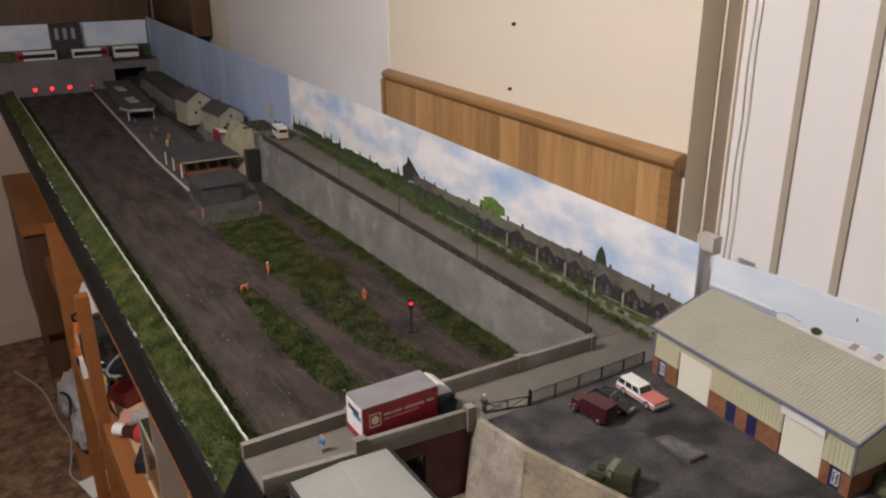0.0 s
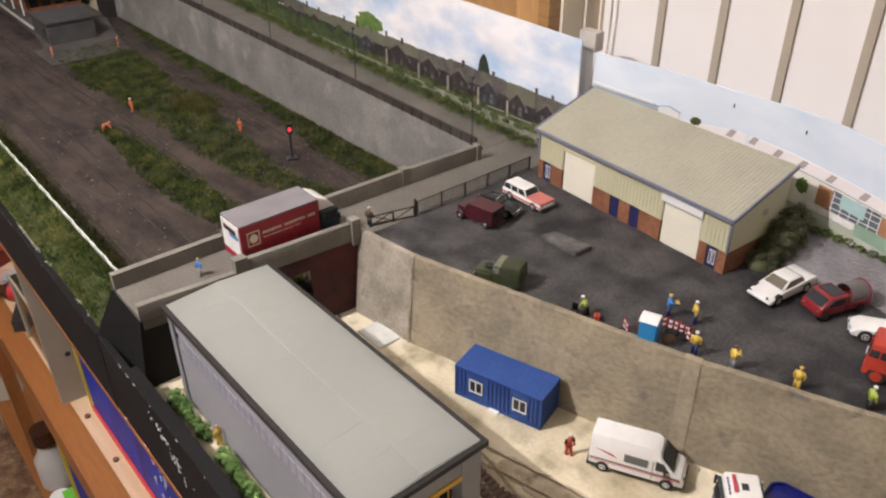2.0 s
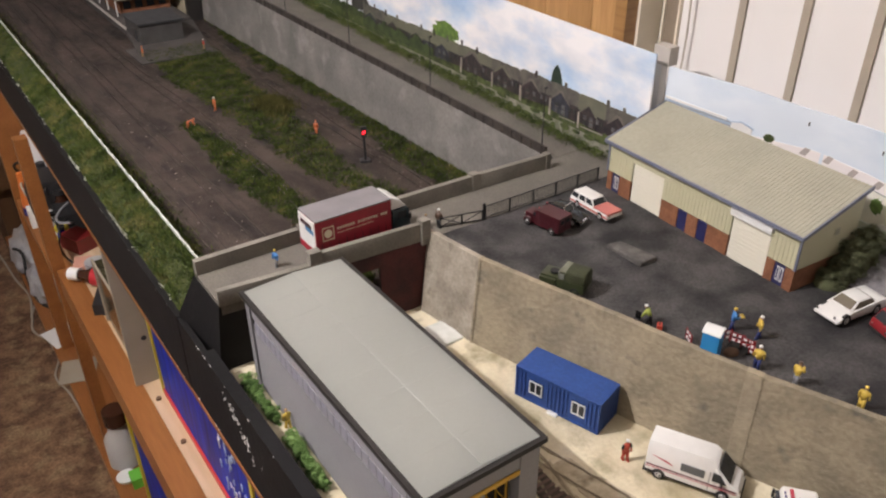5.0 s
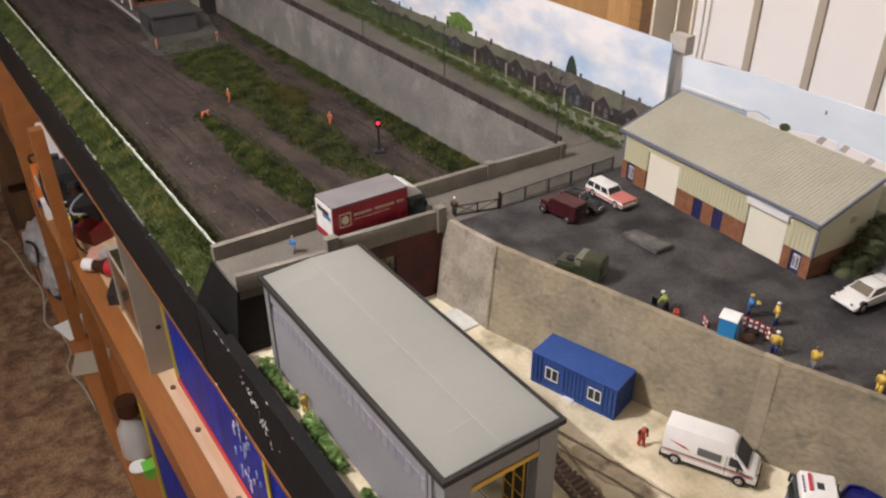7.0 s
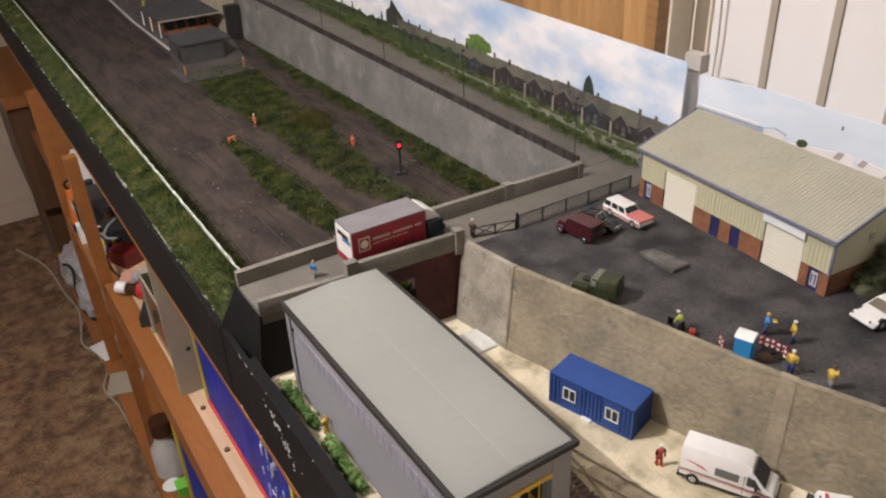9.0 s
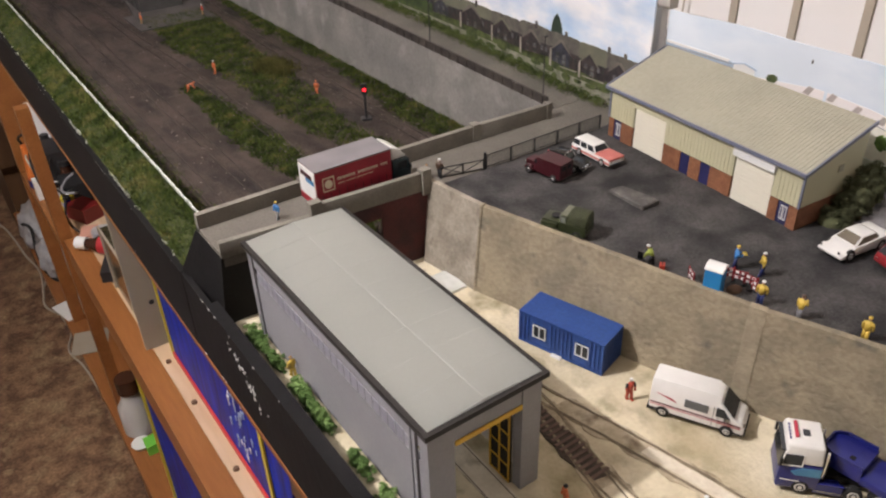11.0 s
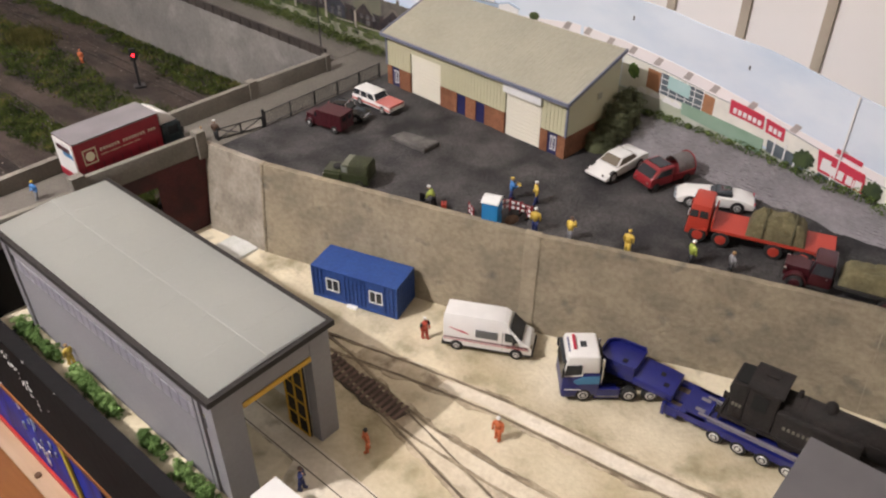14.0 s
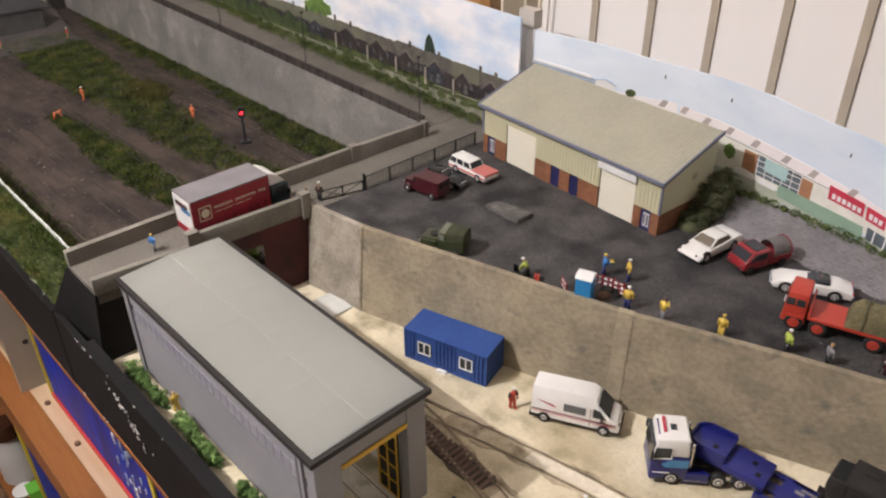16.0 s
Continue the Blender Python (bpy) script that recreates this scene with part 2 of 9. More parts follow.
def wall_x(y):
    """The face of the cream wall, which runs slightly askew to the layout."""
    return WALL_AT[0] + WALL_LEAN * (y - WALL_AT[1])


lone("wall_east", solid(bmesh.new(), [WALL_AT, (wall_x(3.58), 3.58), (1.0, 3.58), (1.0, WALL_AT[1])], "z", -1.15, 1.30), "wall_cream", "smooth cream painted wall behind the layout", "wall", "structure")
lone("wall_recess", cube(0.600, 1.0, -2.0, 0.3655, -1.15, 1.30), "cladding", "white cladding wall set back in a recess", "wall", "structure")
lone("wall_paper", solid(bmesh.new(), [(wall_x(1.232) - 0.0035, 1.232), (wall_x(2.60) - 0.0035, 2.60), (wall_x(2.60), 2.60), (wall_x(1.232), 1.232)], "z", -0.3, 1.30), "wall_white", "whitish lining on the wall beside the oak panel", "wall panel", "structure")

for i in range(26):
    y = 0.2468 - i * 0.0761
    lone("trim", cube(0.5965, 0.600, y, y + 0.0090, -1.15, 1.30), "strip", "narrow tan joint strip between white cladding boards", "trim", "structure")
lone("trim", cube(0.5970, 0.600, 0.3375, 0.3570, 0.205, 1.30), "strip_dark", "broad brown strip in the corner of the recess", "trim", "structure")
for y in (0.3345, 0.3572):
    lone("trim", sbox(0.5950, 0.600, y, y + 0.0028, 0.195, 1.30, r=0.0008), "wall_cream", "slim cream trim at the corner of the recess", "trim", "structure")

panel = thing("oak_panel", "varnished oak boarded panel with a moulded frame on the cream wall", "wall panel", pose(WALL_AT[0], WALL_AT[1], 0, 0, 0, -math.degrees(math.atan(WALL_LEAN))), kind="structure")
y = 0.024
for w in (0.050, 0.046, 0.048, 0.070, 0.062, 0.052, 0.058, 0.081, 0.080, 0.078, 0.075, 0.070, 0.072):
    part("board", sbox(-0.0110, -0.0006, y, y + w - 0.0009, 0.02, 0.290, r=0.0006), "oak", panel)
    y += w
part("top_rail", soft(solid(bmesh.new(), ((-0.0006, 0.288), (-0.0006, 0.309), (-0.0090, 0.309), (-0.0200, 0.303), (-0.0200, 0.295), (-0.0140, 0.288)), "y", 0.0, 0.868), 0.001), "oak_trim", panel)
part("stile", sbox(-0.0190, -0.0006, 0.004, 0.0232, 0.02, 0.2878, r=0.004), "oak_trim", panel)
part("stile", sbox(-0.0170, -0.0006, 0.867, 0.8795, 0.02, 0.2878, r=0.003), "oak_trim", panel)

cupboard = thing("dark_shelf", "dark stained timber shelf high on the end wall", "shelf")
part("board", sbox(-0.25, 0.62, 3.508, 3.575, 0.262, 0.62, r=0.003), "dark_wood", cupboard)
part("side_panel", sbox(0.640, 0.712, 2.87, 3.505, 0.240, 0.62, r=0.003), "dark_wood", cupboard, "dark reddish side board")

# ---- the layout's frame ----
lone("baseboard", cube(-0.030, 0.625, -0.75, 3.575, -0.030, -0.004), "pine", "plain timber baseboard under the model railway", "baseboard", "structure")


fascia = thing("fascia", "black painted fascia board along the layout edge", "fascia", kind="structure")
part("front_board", cube(-0.036, -0.030, -0.75, 0.3878, -0.057, 0.033), "black", fascia)
part("front_board", cube(-0.0365, -0.030, 0.388, 3.575, -0.057, 0.034), "black", fascia)
part("inner_board", sbox(-0.0299, -0.0240, -0.75, 0.3215, -0.003, 0.0325, r=0.001), "black", fascia)
part("bridge_end_board", loft(bmesh.new(), [[(-0.024, 0.322, -0.05), (-0.0205, 0.322, 0.005), (-0.0122, 0.322, 0.0745), (-0.0100, 0.322, 0.0745), (-0.0100, 0.322, -0.05)], [(-0.0335, 0.3877, -0.05), (-0.0335, 0.3877, 0.0375), (-0.0122, 0.3877, 0.0745), (-0.0100, 0.3877, 0.0745), (-0.0100, 0.3877, -0.05)]]), "black", fascia)
part("lip", sbox(-0.037, -0.030, -0.75, 3.575, -0.064, -0.0574, r=0.001), "orange_wood", fascia, "bare reddish wood lip under the black paint")

# lower ground
bm = rough_sheet(bmesh.new(), (-0.030, 0.46, -0.75, 0.34), 0.0, 0.006, 0.0012, 3.0, 40)
lone("yard_ground", bm, "sand", "pale sandy concrete ground of the engine yard", "ground", "structure", smooth=True)
bm = rough_sheet(bmesh.new(), (-0.030, 0.62, 0.34, 3.50), -0.0005, 0.008, 0.0022, 8.0, 60)
lone("track_ground", bm, "ballast", "dark oily brown ballast over the running lines", "ground", "structure", smooth=True)

# retaining wall of the upper yard: top line and foot line
TOP = [(0.210, 0.307), (0.220, 0.230), (0.2555, 0.100), (0.2910, -0.027), (0.349, -0.178), (0.378, -0.268), (0.405, -0.40), (0.425, -0.75)]
WALL_TOP = 0.0895


def foot(p):
    return (p[0] - 0.0155, p[1] - 0.008)


def wall_run(a, b, name, parent, z1=WALL_TOP, proud=0.0, thick=0.006, mat="concrete_wall"):
    bm = bmesh.new()
    fa, fb = foot(a), foot(b)
    n = Vector((b[1] - a[1], -(b[0] - a[0]))).normalized()
    if n.x > 0:
        n = -n
    o = n * proud
    steps = max(2, int((Vector(b) - Vector(a)).length / 0.012))
    rings = []
    for i in range(steps + 1):
        u = i / steps
        t, f = Vector(a).lerp(Vector(b), u) + o, Vector(fa).lerp(Vector(fb), u) + o
        w = 0.0009 * noise.noise((t.x * 40, t.y * 40, 5))
        tz = z1 - 0.0034 * min(1.0, max(0.0, (0.10 - t.y) / 0.28)) + 0.0008 * noise.noise((t.x * 60, t.y * 60, 2))
        rings.append([(f.x, f.y, -0.002), (f.x + (t.x - f.x) * 0.5 + w, f.y + (t.y - f.y) * 0.5, z1 / 2), (t.x, t.y, tz), (t.x - n.x * (thick + proud), t.y - n.y * (thick + proud), tz),
                      (t.x - n.x * (thick + proud), t.y - n.y * (thick + proud), -0.002)])
    loft(bm, rings)
    return part(name, bm, mat, parent)


retaining = thing("retaining_wall", "battered stained concrete retaining wall with pilasters", "retaining wall", kind="structure")
for a, b in zip(TOP, TOP[1:]):
    wall_run(a, b, "wall_panel", retaining, mat="concrete_pale" if a == TOP[0] else "concrete_wall")
d = (Vector(TOP[4]) - Vector(TOP[3])).normalized()
for at, w in ((Vector(TOP[3]) + d * 0.004, 0.0066), (Vector(TOP[5]) + Vector((0.006, -0.02)), 0.0075), (Vector(TOP[1]), 0.0012)):
    wall_run(tuple(at - d * w), tuple(at + d * w), "pilaster", retaining, WALL_TOP + 0.001, 0.0007 if w > 0.002 else 0.001, 0.006, "pilaster" if w > 0.002 else "concrete_wall")

# upper yard slab
bm = bmesh.new()
inner = [(x + 0.003, y) for x, y in TOP]
solid(bm, inner + [(0.56, -0.75), (0.56, 0.300), (0.30, 0.3005)], "z", 0.0, 0.076)
lone("upper_yard", bm, "asphalt", "made-up ground under the industrial yard", "ground", "structure")


def in_yard(x, y):
    for (ax, ay), (bx, by) in zip(TOP, TOP[1:]):
        if by <= y <= ay:
            return x > ax + (bx - ax) * (ay - y) / (ay - by) + 0.002
    return False


bm = rough_sheet(bmesh.new(), (0.20, 0.57, -0.75, 0.306), 0.0795, 0.006, 0.0012, 1.0, 45)
bmesh.ops.delete(bm, geom=[f for f in bm.faces if not in_yard(*f.calc_center_median()[:2])], context="FACES")
lone("yard_surface", bm, "asphalt", "patchy black asphalt of the industrial yard", "ground", "structure", smooth=True)

# ---- road bridge ----
bridge = thing("road_bridge", "grey stone road bridge over the railway with brick abutment", "bridge", kind="structure")
part("deck", solid(bmesh.new(), [(-0.0115, 0.3225), (0.0832, 0.3140), (0.21, 0.3075), (0.21, 0.3835), (-0.0115, 0.3835)], "z", 0.064, 0.079), "road", bridge)
part("road_surface", cube(0.21, 0.57, 0.3068, 0.3835, 0.0, 0.0792), "road", bridge)
part("kerb", soft(solid(bmesh.new(), [(-0.0120, 0.3205), (0.0785, 0.3120), (0.0790, 0.3185), (-0.0105, 0.3270)], "z", 0.0745, 0.0915), 0.0008), "parapet", bridge)
part("parapet", soft(solid(bmesh.new(), [(0.0890, 0.3130), (0.2005, 0.3050), (0.2010, 0.3115), (0.0895, 0.3195)], "z", 0.0800, 0.1008), 0.0008), "parapet", bridge)
part("pillar", sbox(0.0782, 0.0905, 0.3108, 0.3200, 0.0635, 0.1045, r=0.001), "parapet", bridge)
part("pillar", sbox(0.2003, 0.2105, 0.3020, 0.3120, 0.0766, 0.1045, r=0.001), "parapet", bridge)
part("parapet", sbox(-0.0115, 0.099, 0.3775, 0.3845, 0.060, 0.0945, r=0.0008), "parapet", bridge)
part("pillar", sbox(0.0985, 0.1085, 0.3695, 0.3830, 0.060, 0.0990, r=0.001), "parapet", bridge)
part("parapet", soft(solid(bmesh.new(), [(0.1080, 0.3735), (0.3145, 0.3690), (0.3150, 0.3760), (0.1085, 0.3805)], "z", 0.060, 0.0978), 0.0008), "parapet", bridge)
part("pillar", sbox(0.314, 0.3245, 0.3675, 0.3772, 0.060, 0.0998, r=0.001), "parapet", bridge)
part("parapet", soft(solid(bmesh.new(), [(0.3240, 0.3688), (0.4235, 0.3645), (0.4240, 0.3715), (0.3245, 0.3758)], "z", 0.060, 0.0978), 0.0008), "parapet", bridge)
part("pillar", sbox(0.423, 0.430, 0.3632, 0.3722, 0.060, 0.0990, r=0.001), "parapet", bridge)
part("girder", solid(bmesh.new(), [(0.0890, 0.3132), (0.2003, 0.3052), (0.2003, 0.3075), (0.0890, 0.3139)], "z", 0.0640, 0.0799), "dark_brick", bridge, "dark red painted bridge girder")
part("abutment", solid(bmesh.new(), [(0.153, 0.3088), (0.2088, 0.3046), (0.2095, 0.386), (0.194, 0.386), (0.174, 0.345)], "z", -0.002, 0.0638), "dark_brick", bridge, "dark red brick abutment")
part("abutment_cap", solid(bmesh.new(), [(0.2004, 0.3052), (0.2088, 0.3046), (0.2088, 0.3074), (0.2004, 0.3074)], "z", 0.0639, 0.0765), "dark_brick", bridge)
part("abutment", cube(-0.0098, 0.036, 0.3230, 0.3835, -0.002, 0.0638), "black", bridge)

# ---- grey retaining wall beyond the bridge, and the lane on it ----
def lane_z(y):
    return 0.0795 + 0.026 * max(0.0, (y - 0.385)) / 1.2


long_wall = thing("long_wall", "tall grey stone retaining wall beside the tracks", "retaining wall", kind="structure")
for i in range(8):
    y0, y1 = 0.384 + i * 0.155, 0.384 + (i + 1) * 0.155
    rings = []
    for k in range(13):
        y = y0 + (y1 - y0) * k / 12
        w = 0.001 * noise.noise((y * 50, 0, 0))
        rings.append([(0.4365 + w, y, -0.002), (0.440 - w, y, 0.04), (0.4435, y, lane_z(y) + 0.003), (0.452, y, lane_z(y) + 0.003), (0.452, y, -0.002)])
    part("wall_panel", loft(bmesh.new(), rings), "grey_wall", long_wall)
bm = bmesh.new()
loft(bm, [[(0.452, y, -0.002), (0.452, y, lane_z(y)), (0.64, y, lane_z(y)), (0.64, y, -0.002)] for y in [0.3838 + 0.1 * k for k in range(14)]])
lone("lane", bm, "road", "narrow grey lane on top of the retaining wall", "road", "structure")
bm = bmesh.new()
loft(bm, [[(0.4445, y, lane_z(y) + 0.0031), (0.4445, y, lane_z(y) + 0.0145), (0.4475, y, lane_z(y) + 0.0145), (0.4475, y, lane_z(y) + 0.0031)] for y in [0.390 + 0.1 * k for k in range(13)]])
M["tarred"] = material("tarred_brown_boards", (0.062, 0.050, 0.042), 0.9, 0, (0.035, 0.029, 0.025), 40, 0.9, (0.7, 0.7, 0.7), 0.3, 260)
bf = thing("boundary_fence", "low dark brown boarded fence along the lane", "fence")
part("boarding", bm, "tarred", bf)
for k in range(60):
    y = 0.396 + k * 0.020
    part("post", cube(0.4432, 0.4446, y, y + 0.0022, lane_z(y) + 0.0031, lane_z(y) + 0.0150), "tarred", bf)

# ---- engine shed ----
shed = thing("engine_shed", "lilac-grey modern engine shed with flat grey roof and open end", "engine shed")
SL, SW, SH = 0.284, 0.0965, 0.108
part("side_wall", cube(0.001, 0.005, 0.004, SL - 0.003, -0.001, 0.0733), "shed_wall", shed)
part("side_wall", cube(0.001, 0.005, 0.004, SL - 0.003, 0.0864, 0.1034), "shed_wall", shed)
part("side_wall", cube(SW - 0.005, SW - 0.001, 0.004, SL - 0.003, -0.001, 0.1034), "shed_wall", shed)
part("end_wall", cube(0.005, SW - 0.005, SL - 0.007, SL - 0.003, 0.080, 0.1034), "shed_wall", shed)
# white lining added to bounce light into the dark interior
for x in (0.0052, SW - 0.0057):
    part("lining", cube(x, x + 0.0005, 0.0105, SL - 0.0075, 0.0, 0.0730 if x < 0.05 else 0.1025), "white", shed, "white inner lining")
for x0, x1 in ((0.0005, 0.0215), (0.079, SW - 0.0005)):
    part("door_pier", sbox(x0, x1, 0.0005, 0.010, -0.001, 0.1034, r=0.0005), "shed_wall", shed)
part("lintel", cube(0.0217, 0.0788, 0.001, 0.0095, 0.0855, 0.1034), "shed_wall", shed)
part("lintel_stripe", cube(0.0220, 0.0785, -0.0002, 0.0008, 0.0828, 0.0868), "yellow", shed, "yellow warning stripe")
for k, y in enumerate((0.0135, 0.272)):
    part("downpipe", cube(-0.0008, 0.001, y, y + 0.004, 0.0, 0.1003), "shed_wall", shed)
    part("downpipe", cube(-0.0006, 0.001, y + 0.006, y + 0.0085, 0.0, 0.1003), "shed_wall", shed)
M["eave_blue"] = material("weathered_lilac_panel", (0.36, 0.355, 0.44), 0.7, 0, (0.46, 0.45, 0.50), 60, 0.9)
M["shed_sheet"] = material("grey_green_sheet", (0.675, 0.695, 0.635), 0.75, 0, (0.585, 0.605, 0.555), 10, 0.7, (0.93, 0.93, 0.93), 0.08, 300)
# translucency added to eaves panels and roof to brighten the shed inside
for nt, share in ((M["eave_blue"].node_tree, 0.5), (M["shed_sheet"].node_tree, 0.64)):
    clouded = nt.nodes.new("ShaderNodeBsdfTranslucent")
    clouded.inputs["Color"].default_value = (0.78, 0.78, 0.78, 1)
    blend = nt.nodes.new("ShaderNodeMixShader")
    blend.inputs[0].default_value = share
    nt.links.new(nt.nodes["Principled BSDF"].outputs[0], blend.inputs[1])
    nt.links.new(clouded.outputs[0], blend.inputs[2])
    nt.links.new(blend.outputs[0], nt.nodes["Material Output"].inputs["Surface"])
for k in range(24):
    y = 0.0205 + k * 0.0103
    part("eaves_panel", cube(0.0006, 0.0016, y, y + 0.0085, 0.0734, 0.0863), "eave_blue", shed, "clouded clerestory pane")
    part("mullion", cube(0.0008, 0.005, y + 0.0086, y + 0.0102, 0.0734, 0.0863), "shed_wall", shed)
# door leaf, folded back inside the doorway
leaf = part("door_leaf", cube(0.0768, 0.0785, 0.0105, 0.034, 0.0, 0.0826), "shed_trim", shed, "dark glazed folding door leaf with yellow frame")
for y in (0.0105, 0.0215, 0.0325):
    part("door_frame", cube(0.0760, 0.0768, y, y + 0.0015, 0.0, 0.0826), "yellow", leaf)
for z in (0.0, 0.016, 0.032, 0.048, 0.064, 0.081):
    part("door_frame", cube(0.0762, 0.0768, 0.0106, 0.0338, z, z + 0.0012), "yellow", leaf)
roof = part("roof", sbox(-0.003, SW + 0.003, -0.003, 0.0035, 0.1035, SH, r=0.0006), "shed_trim", shed, "dark roof edge")
part("roof_edge", sbox(-0.003, SW + 0.003, SL - 0.0040, SL + 0.001, 0.1035, SH, r=0.0006), "shed_trim", roof)
for x in (-0.003, SW - 0.0030):
    part("roof_edge", sbox(x, x + 0.0060, 0.0036, SL - 0.0041, 0.1035, SH, r=0.0006), "shed_trim", roof)
bm = bmesh.new()
rise = 0.0055
loft(bm, [[(0.0010, y, SH + 0.0003), (SW / 2, y, SH + rise * 0.55), (SW - 0.0010, y, SH + 0.0003), (SW - 0.0010, y, SH - 0.003), (0.0010, y, SH - 0.003)] for y in (0.0008, SL - 0.002)])
part("roof_skin", bm, "shed_sheet", roof, "pale grey-green translucent roof sheet")
for k in range(1, 9):
    y = k * SL / 9
    for sgn in (0, 1):
        bm = bmesh.new()
        x0, x1 = (0.004, SW / 2 - 0.002) if sgn == 0 else (SW / 2 + 0.002, SW - 0.004)
        za = SH + 0.0002 + rise * 0.55 * (1 - abs(x0 - SW / 2) / (SW / 2))
        zb = SH + 0.0002 + rise * 0.55 * (1 - abs(x1 - SW / 2) / (SW / 2))
        solid(bm, ((x0, za - 0.0006), (x1, zb - 0.0006), (x1, zb + 0.00015), (x0, za + 0.00015)), "y", y - 0.0002, y + 0.0002)
        part("roof_rib", bm, "shed_sheet", roof)
part("ridge", cube(SW / 2 - 0.002, SW / 2 + 0.002, 0.001, SL - 0.002, SH + 0.0022, SH + rise * 0.55 + 0.0003), "shed_sheet", roof)

# ---- industrial unit ----
unit = thing("industrial_unit", "cream clad industrial unit with brick base, roller doors and olive roof", "industrial building", pose(0.4285, 0.030, 0.0785, 0, 0, -4.2))
UL, UW, UE, UR = 0.256, 0.082, 0.0595, 0.088
doors = [(0.031, 0.0775), (0.170, 0.2175)]
DOOR_TOP = (0.0545, 0.0475)
small = [(0.0095, 0.0215, True), (0.105, 0.1175, False), (0.1325, 0.145, False), (0.236, 0.248, True)]
BB = 0.024
# brick base in panels between the doors
cuts = sorted([d for d in doors] + [(a, b) for a, b, _ in small])
edge = 0.0
for a, b in cuts + [(UL, UL)]:
    if a - edge > 0.001:
        part("brick_base", cube(0.0, 0.003, edge, a, 0.0, BB), "brick", unit)
    edge = b
part("brick_base", cube(0.003, UW, -0.0004, 0.003, 0.0, BB), "brick", unit)
part("brick_base", cube(0.003, UW, UL - 0.003, UL, 0.0, BB), "brick", unit)
# cladding sheets with ribs
edge = 0.0
for a, b in doors + [(UL, UL)]:
    bm = cube(0.0005, 0.003, edge, a, BB, UE)
    k = edge + 0.002
    while k < a - 0.002:
        box(bm, 0.0000, 0.0006, k, k + 0.0024, BB + 0.0003, UE)
        k += 0.0045
    part("wall_cladding", bm, "unit_cream", unit)
    edge = b
for (a, b), top in zip(doors, DOOR_TOP):
    part("wall_cladding", cube(0.0005, 0.003, a, b, top, UE), "unit_cream", unit)
    d = part("roller_door", cube(0.0015, 0.003, a + 0.001, b - 0.001, 0.0, top), "shutter", unit, "ivory roller shutter")
    for k in range(int(top / 0.0043)):
        part("slat", cube(0.0012, 0.0015, a + 0.0015, b - 0.0015, 0.002 + k * 0.0043, 0.0055 + k * 0.0043), "shutter", d)
part("shutter_box", sbox(-0.003, 0.0005, doors[0][0] - 0.001, doors[0][1] + 0.001, 0.0480, 0.0585, r=0.0006), "white", unit, "white roller shutter housing")
for a, b, glazed in small:
    d = part("door", cube(0.0008, 0.003, a, b, 0.0, BB - 0.001), "navy", unit, "navy blue personnel door")
    if glazed:
        for q in (0.0018, 0.0058):
            part("glazing", cube(0.0004, 0.0009, a + q, a + q + 0.0030, 0.0055, 0.0205), "white", d)
            part("pane", cube(0.0001, 0.0004, a + q + 0.0008, a + q + 0.0022, 0.0070, 0.0190), "navy", d)
# gable ends
for y0, y1 in ((0.0, 0.003), (UL - 0.003, UL)):
    bm = solid(bmesh.new(), ((0.003, BB), (UW, BB), (UW, UR - 0.0045), (0.003, UE)), "y", y0, y1)
    part("gable", bm, "unit_cream", unit)
part("back_wall", cube(UW - 0.003, UW, 0.003, UL - 0.003, 0.0, UR - 0.006), "unit_cream", unit)
w = part("window", cube(0.046, 0.054, -0.0006, 0.0004, 0.0475, 0.0555), "unit_cream", unit)
part("pane", cube(0.0468, 0.0532, -0.0009, -0.0005, 0.0482, 0.0548), "unit_roof", w)
slope = (UR - UE) / (UW + 0.004)
bm = solid(bmesh.new(), ((-0.004, UE), (UW + 0.001, UE + slope * (UW + 0.005)), (UW + 0.001, UE + 0.0018 + slope * (UW + 0.005)), (-0.004, UE + 0.0018)), "y", -0.003, UL + 0.003)
uroof = part("roof", bm, "unit_roof", unit, "ribbed olive-grey roof sheets")
rib = None
for k in range(64):
    y = -0.002 + k * (UL + 0.004) / 64
    if rib is None:
        rib = part("roof_rib", solid(bmesh.new(), ((-0.004, UE + 0.0017), (UW + 0.001, UE + 0.0017 + slope * (UW + 0.005)), (UW + 0.001, UE + 0.0023 + slope * (UW + 0.005)), (-0.004, UE + 0.0023)), "y", 0.0, 0.0016), "unit_roof", uroof).data
        uroof.children[0].location.y = y
    else:
        o = new("roof_rib", rib)
        o.parent = uroof
        o.location.y = y
part("gutter", sbox(-0.0062, -0.0042, -0.004, UL + 0.004, UE - 0.001, UE + 0.0025, r=0.0005), "blue_trim", unit, "slate blue gutter")
for y in (-0.0046, UL + 0.0032):
    bm = solid(bmesh.new(), ((-0.005, UE - 0.001), (UW + 0.001, UE - 0.001 + slope * (UW + 0.005)), (UW + 0.001, UE + 0.003 + slope * (UW + 0.005)), (-0.005, UE + 0.003)), "y", y, y + 0.0014)
    part("barge_board", bm, "blue_trim", unit, "slate blue edge trim")
for y in (-0.001, UL - 0.001):
    part("corner_trim", cube(-0.001, 0.001, y, y + 0.002, BB, UE - 0.0012), "blue_trim", unit)

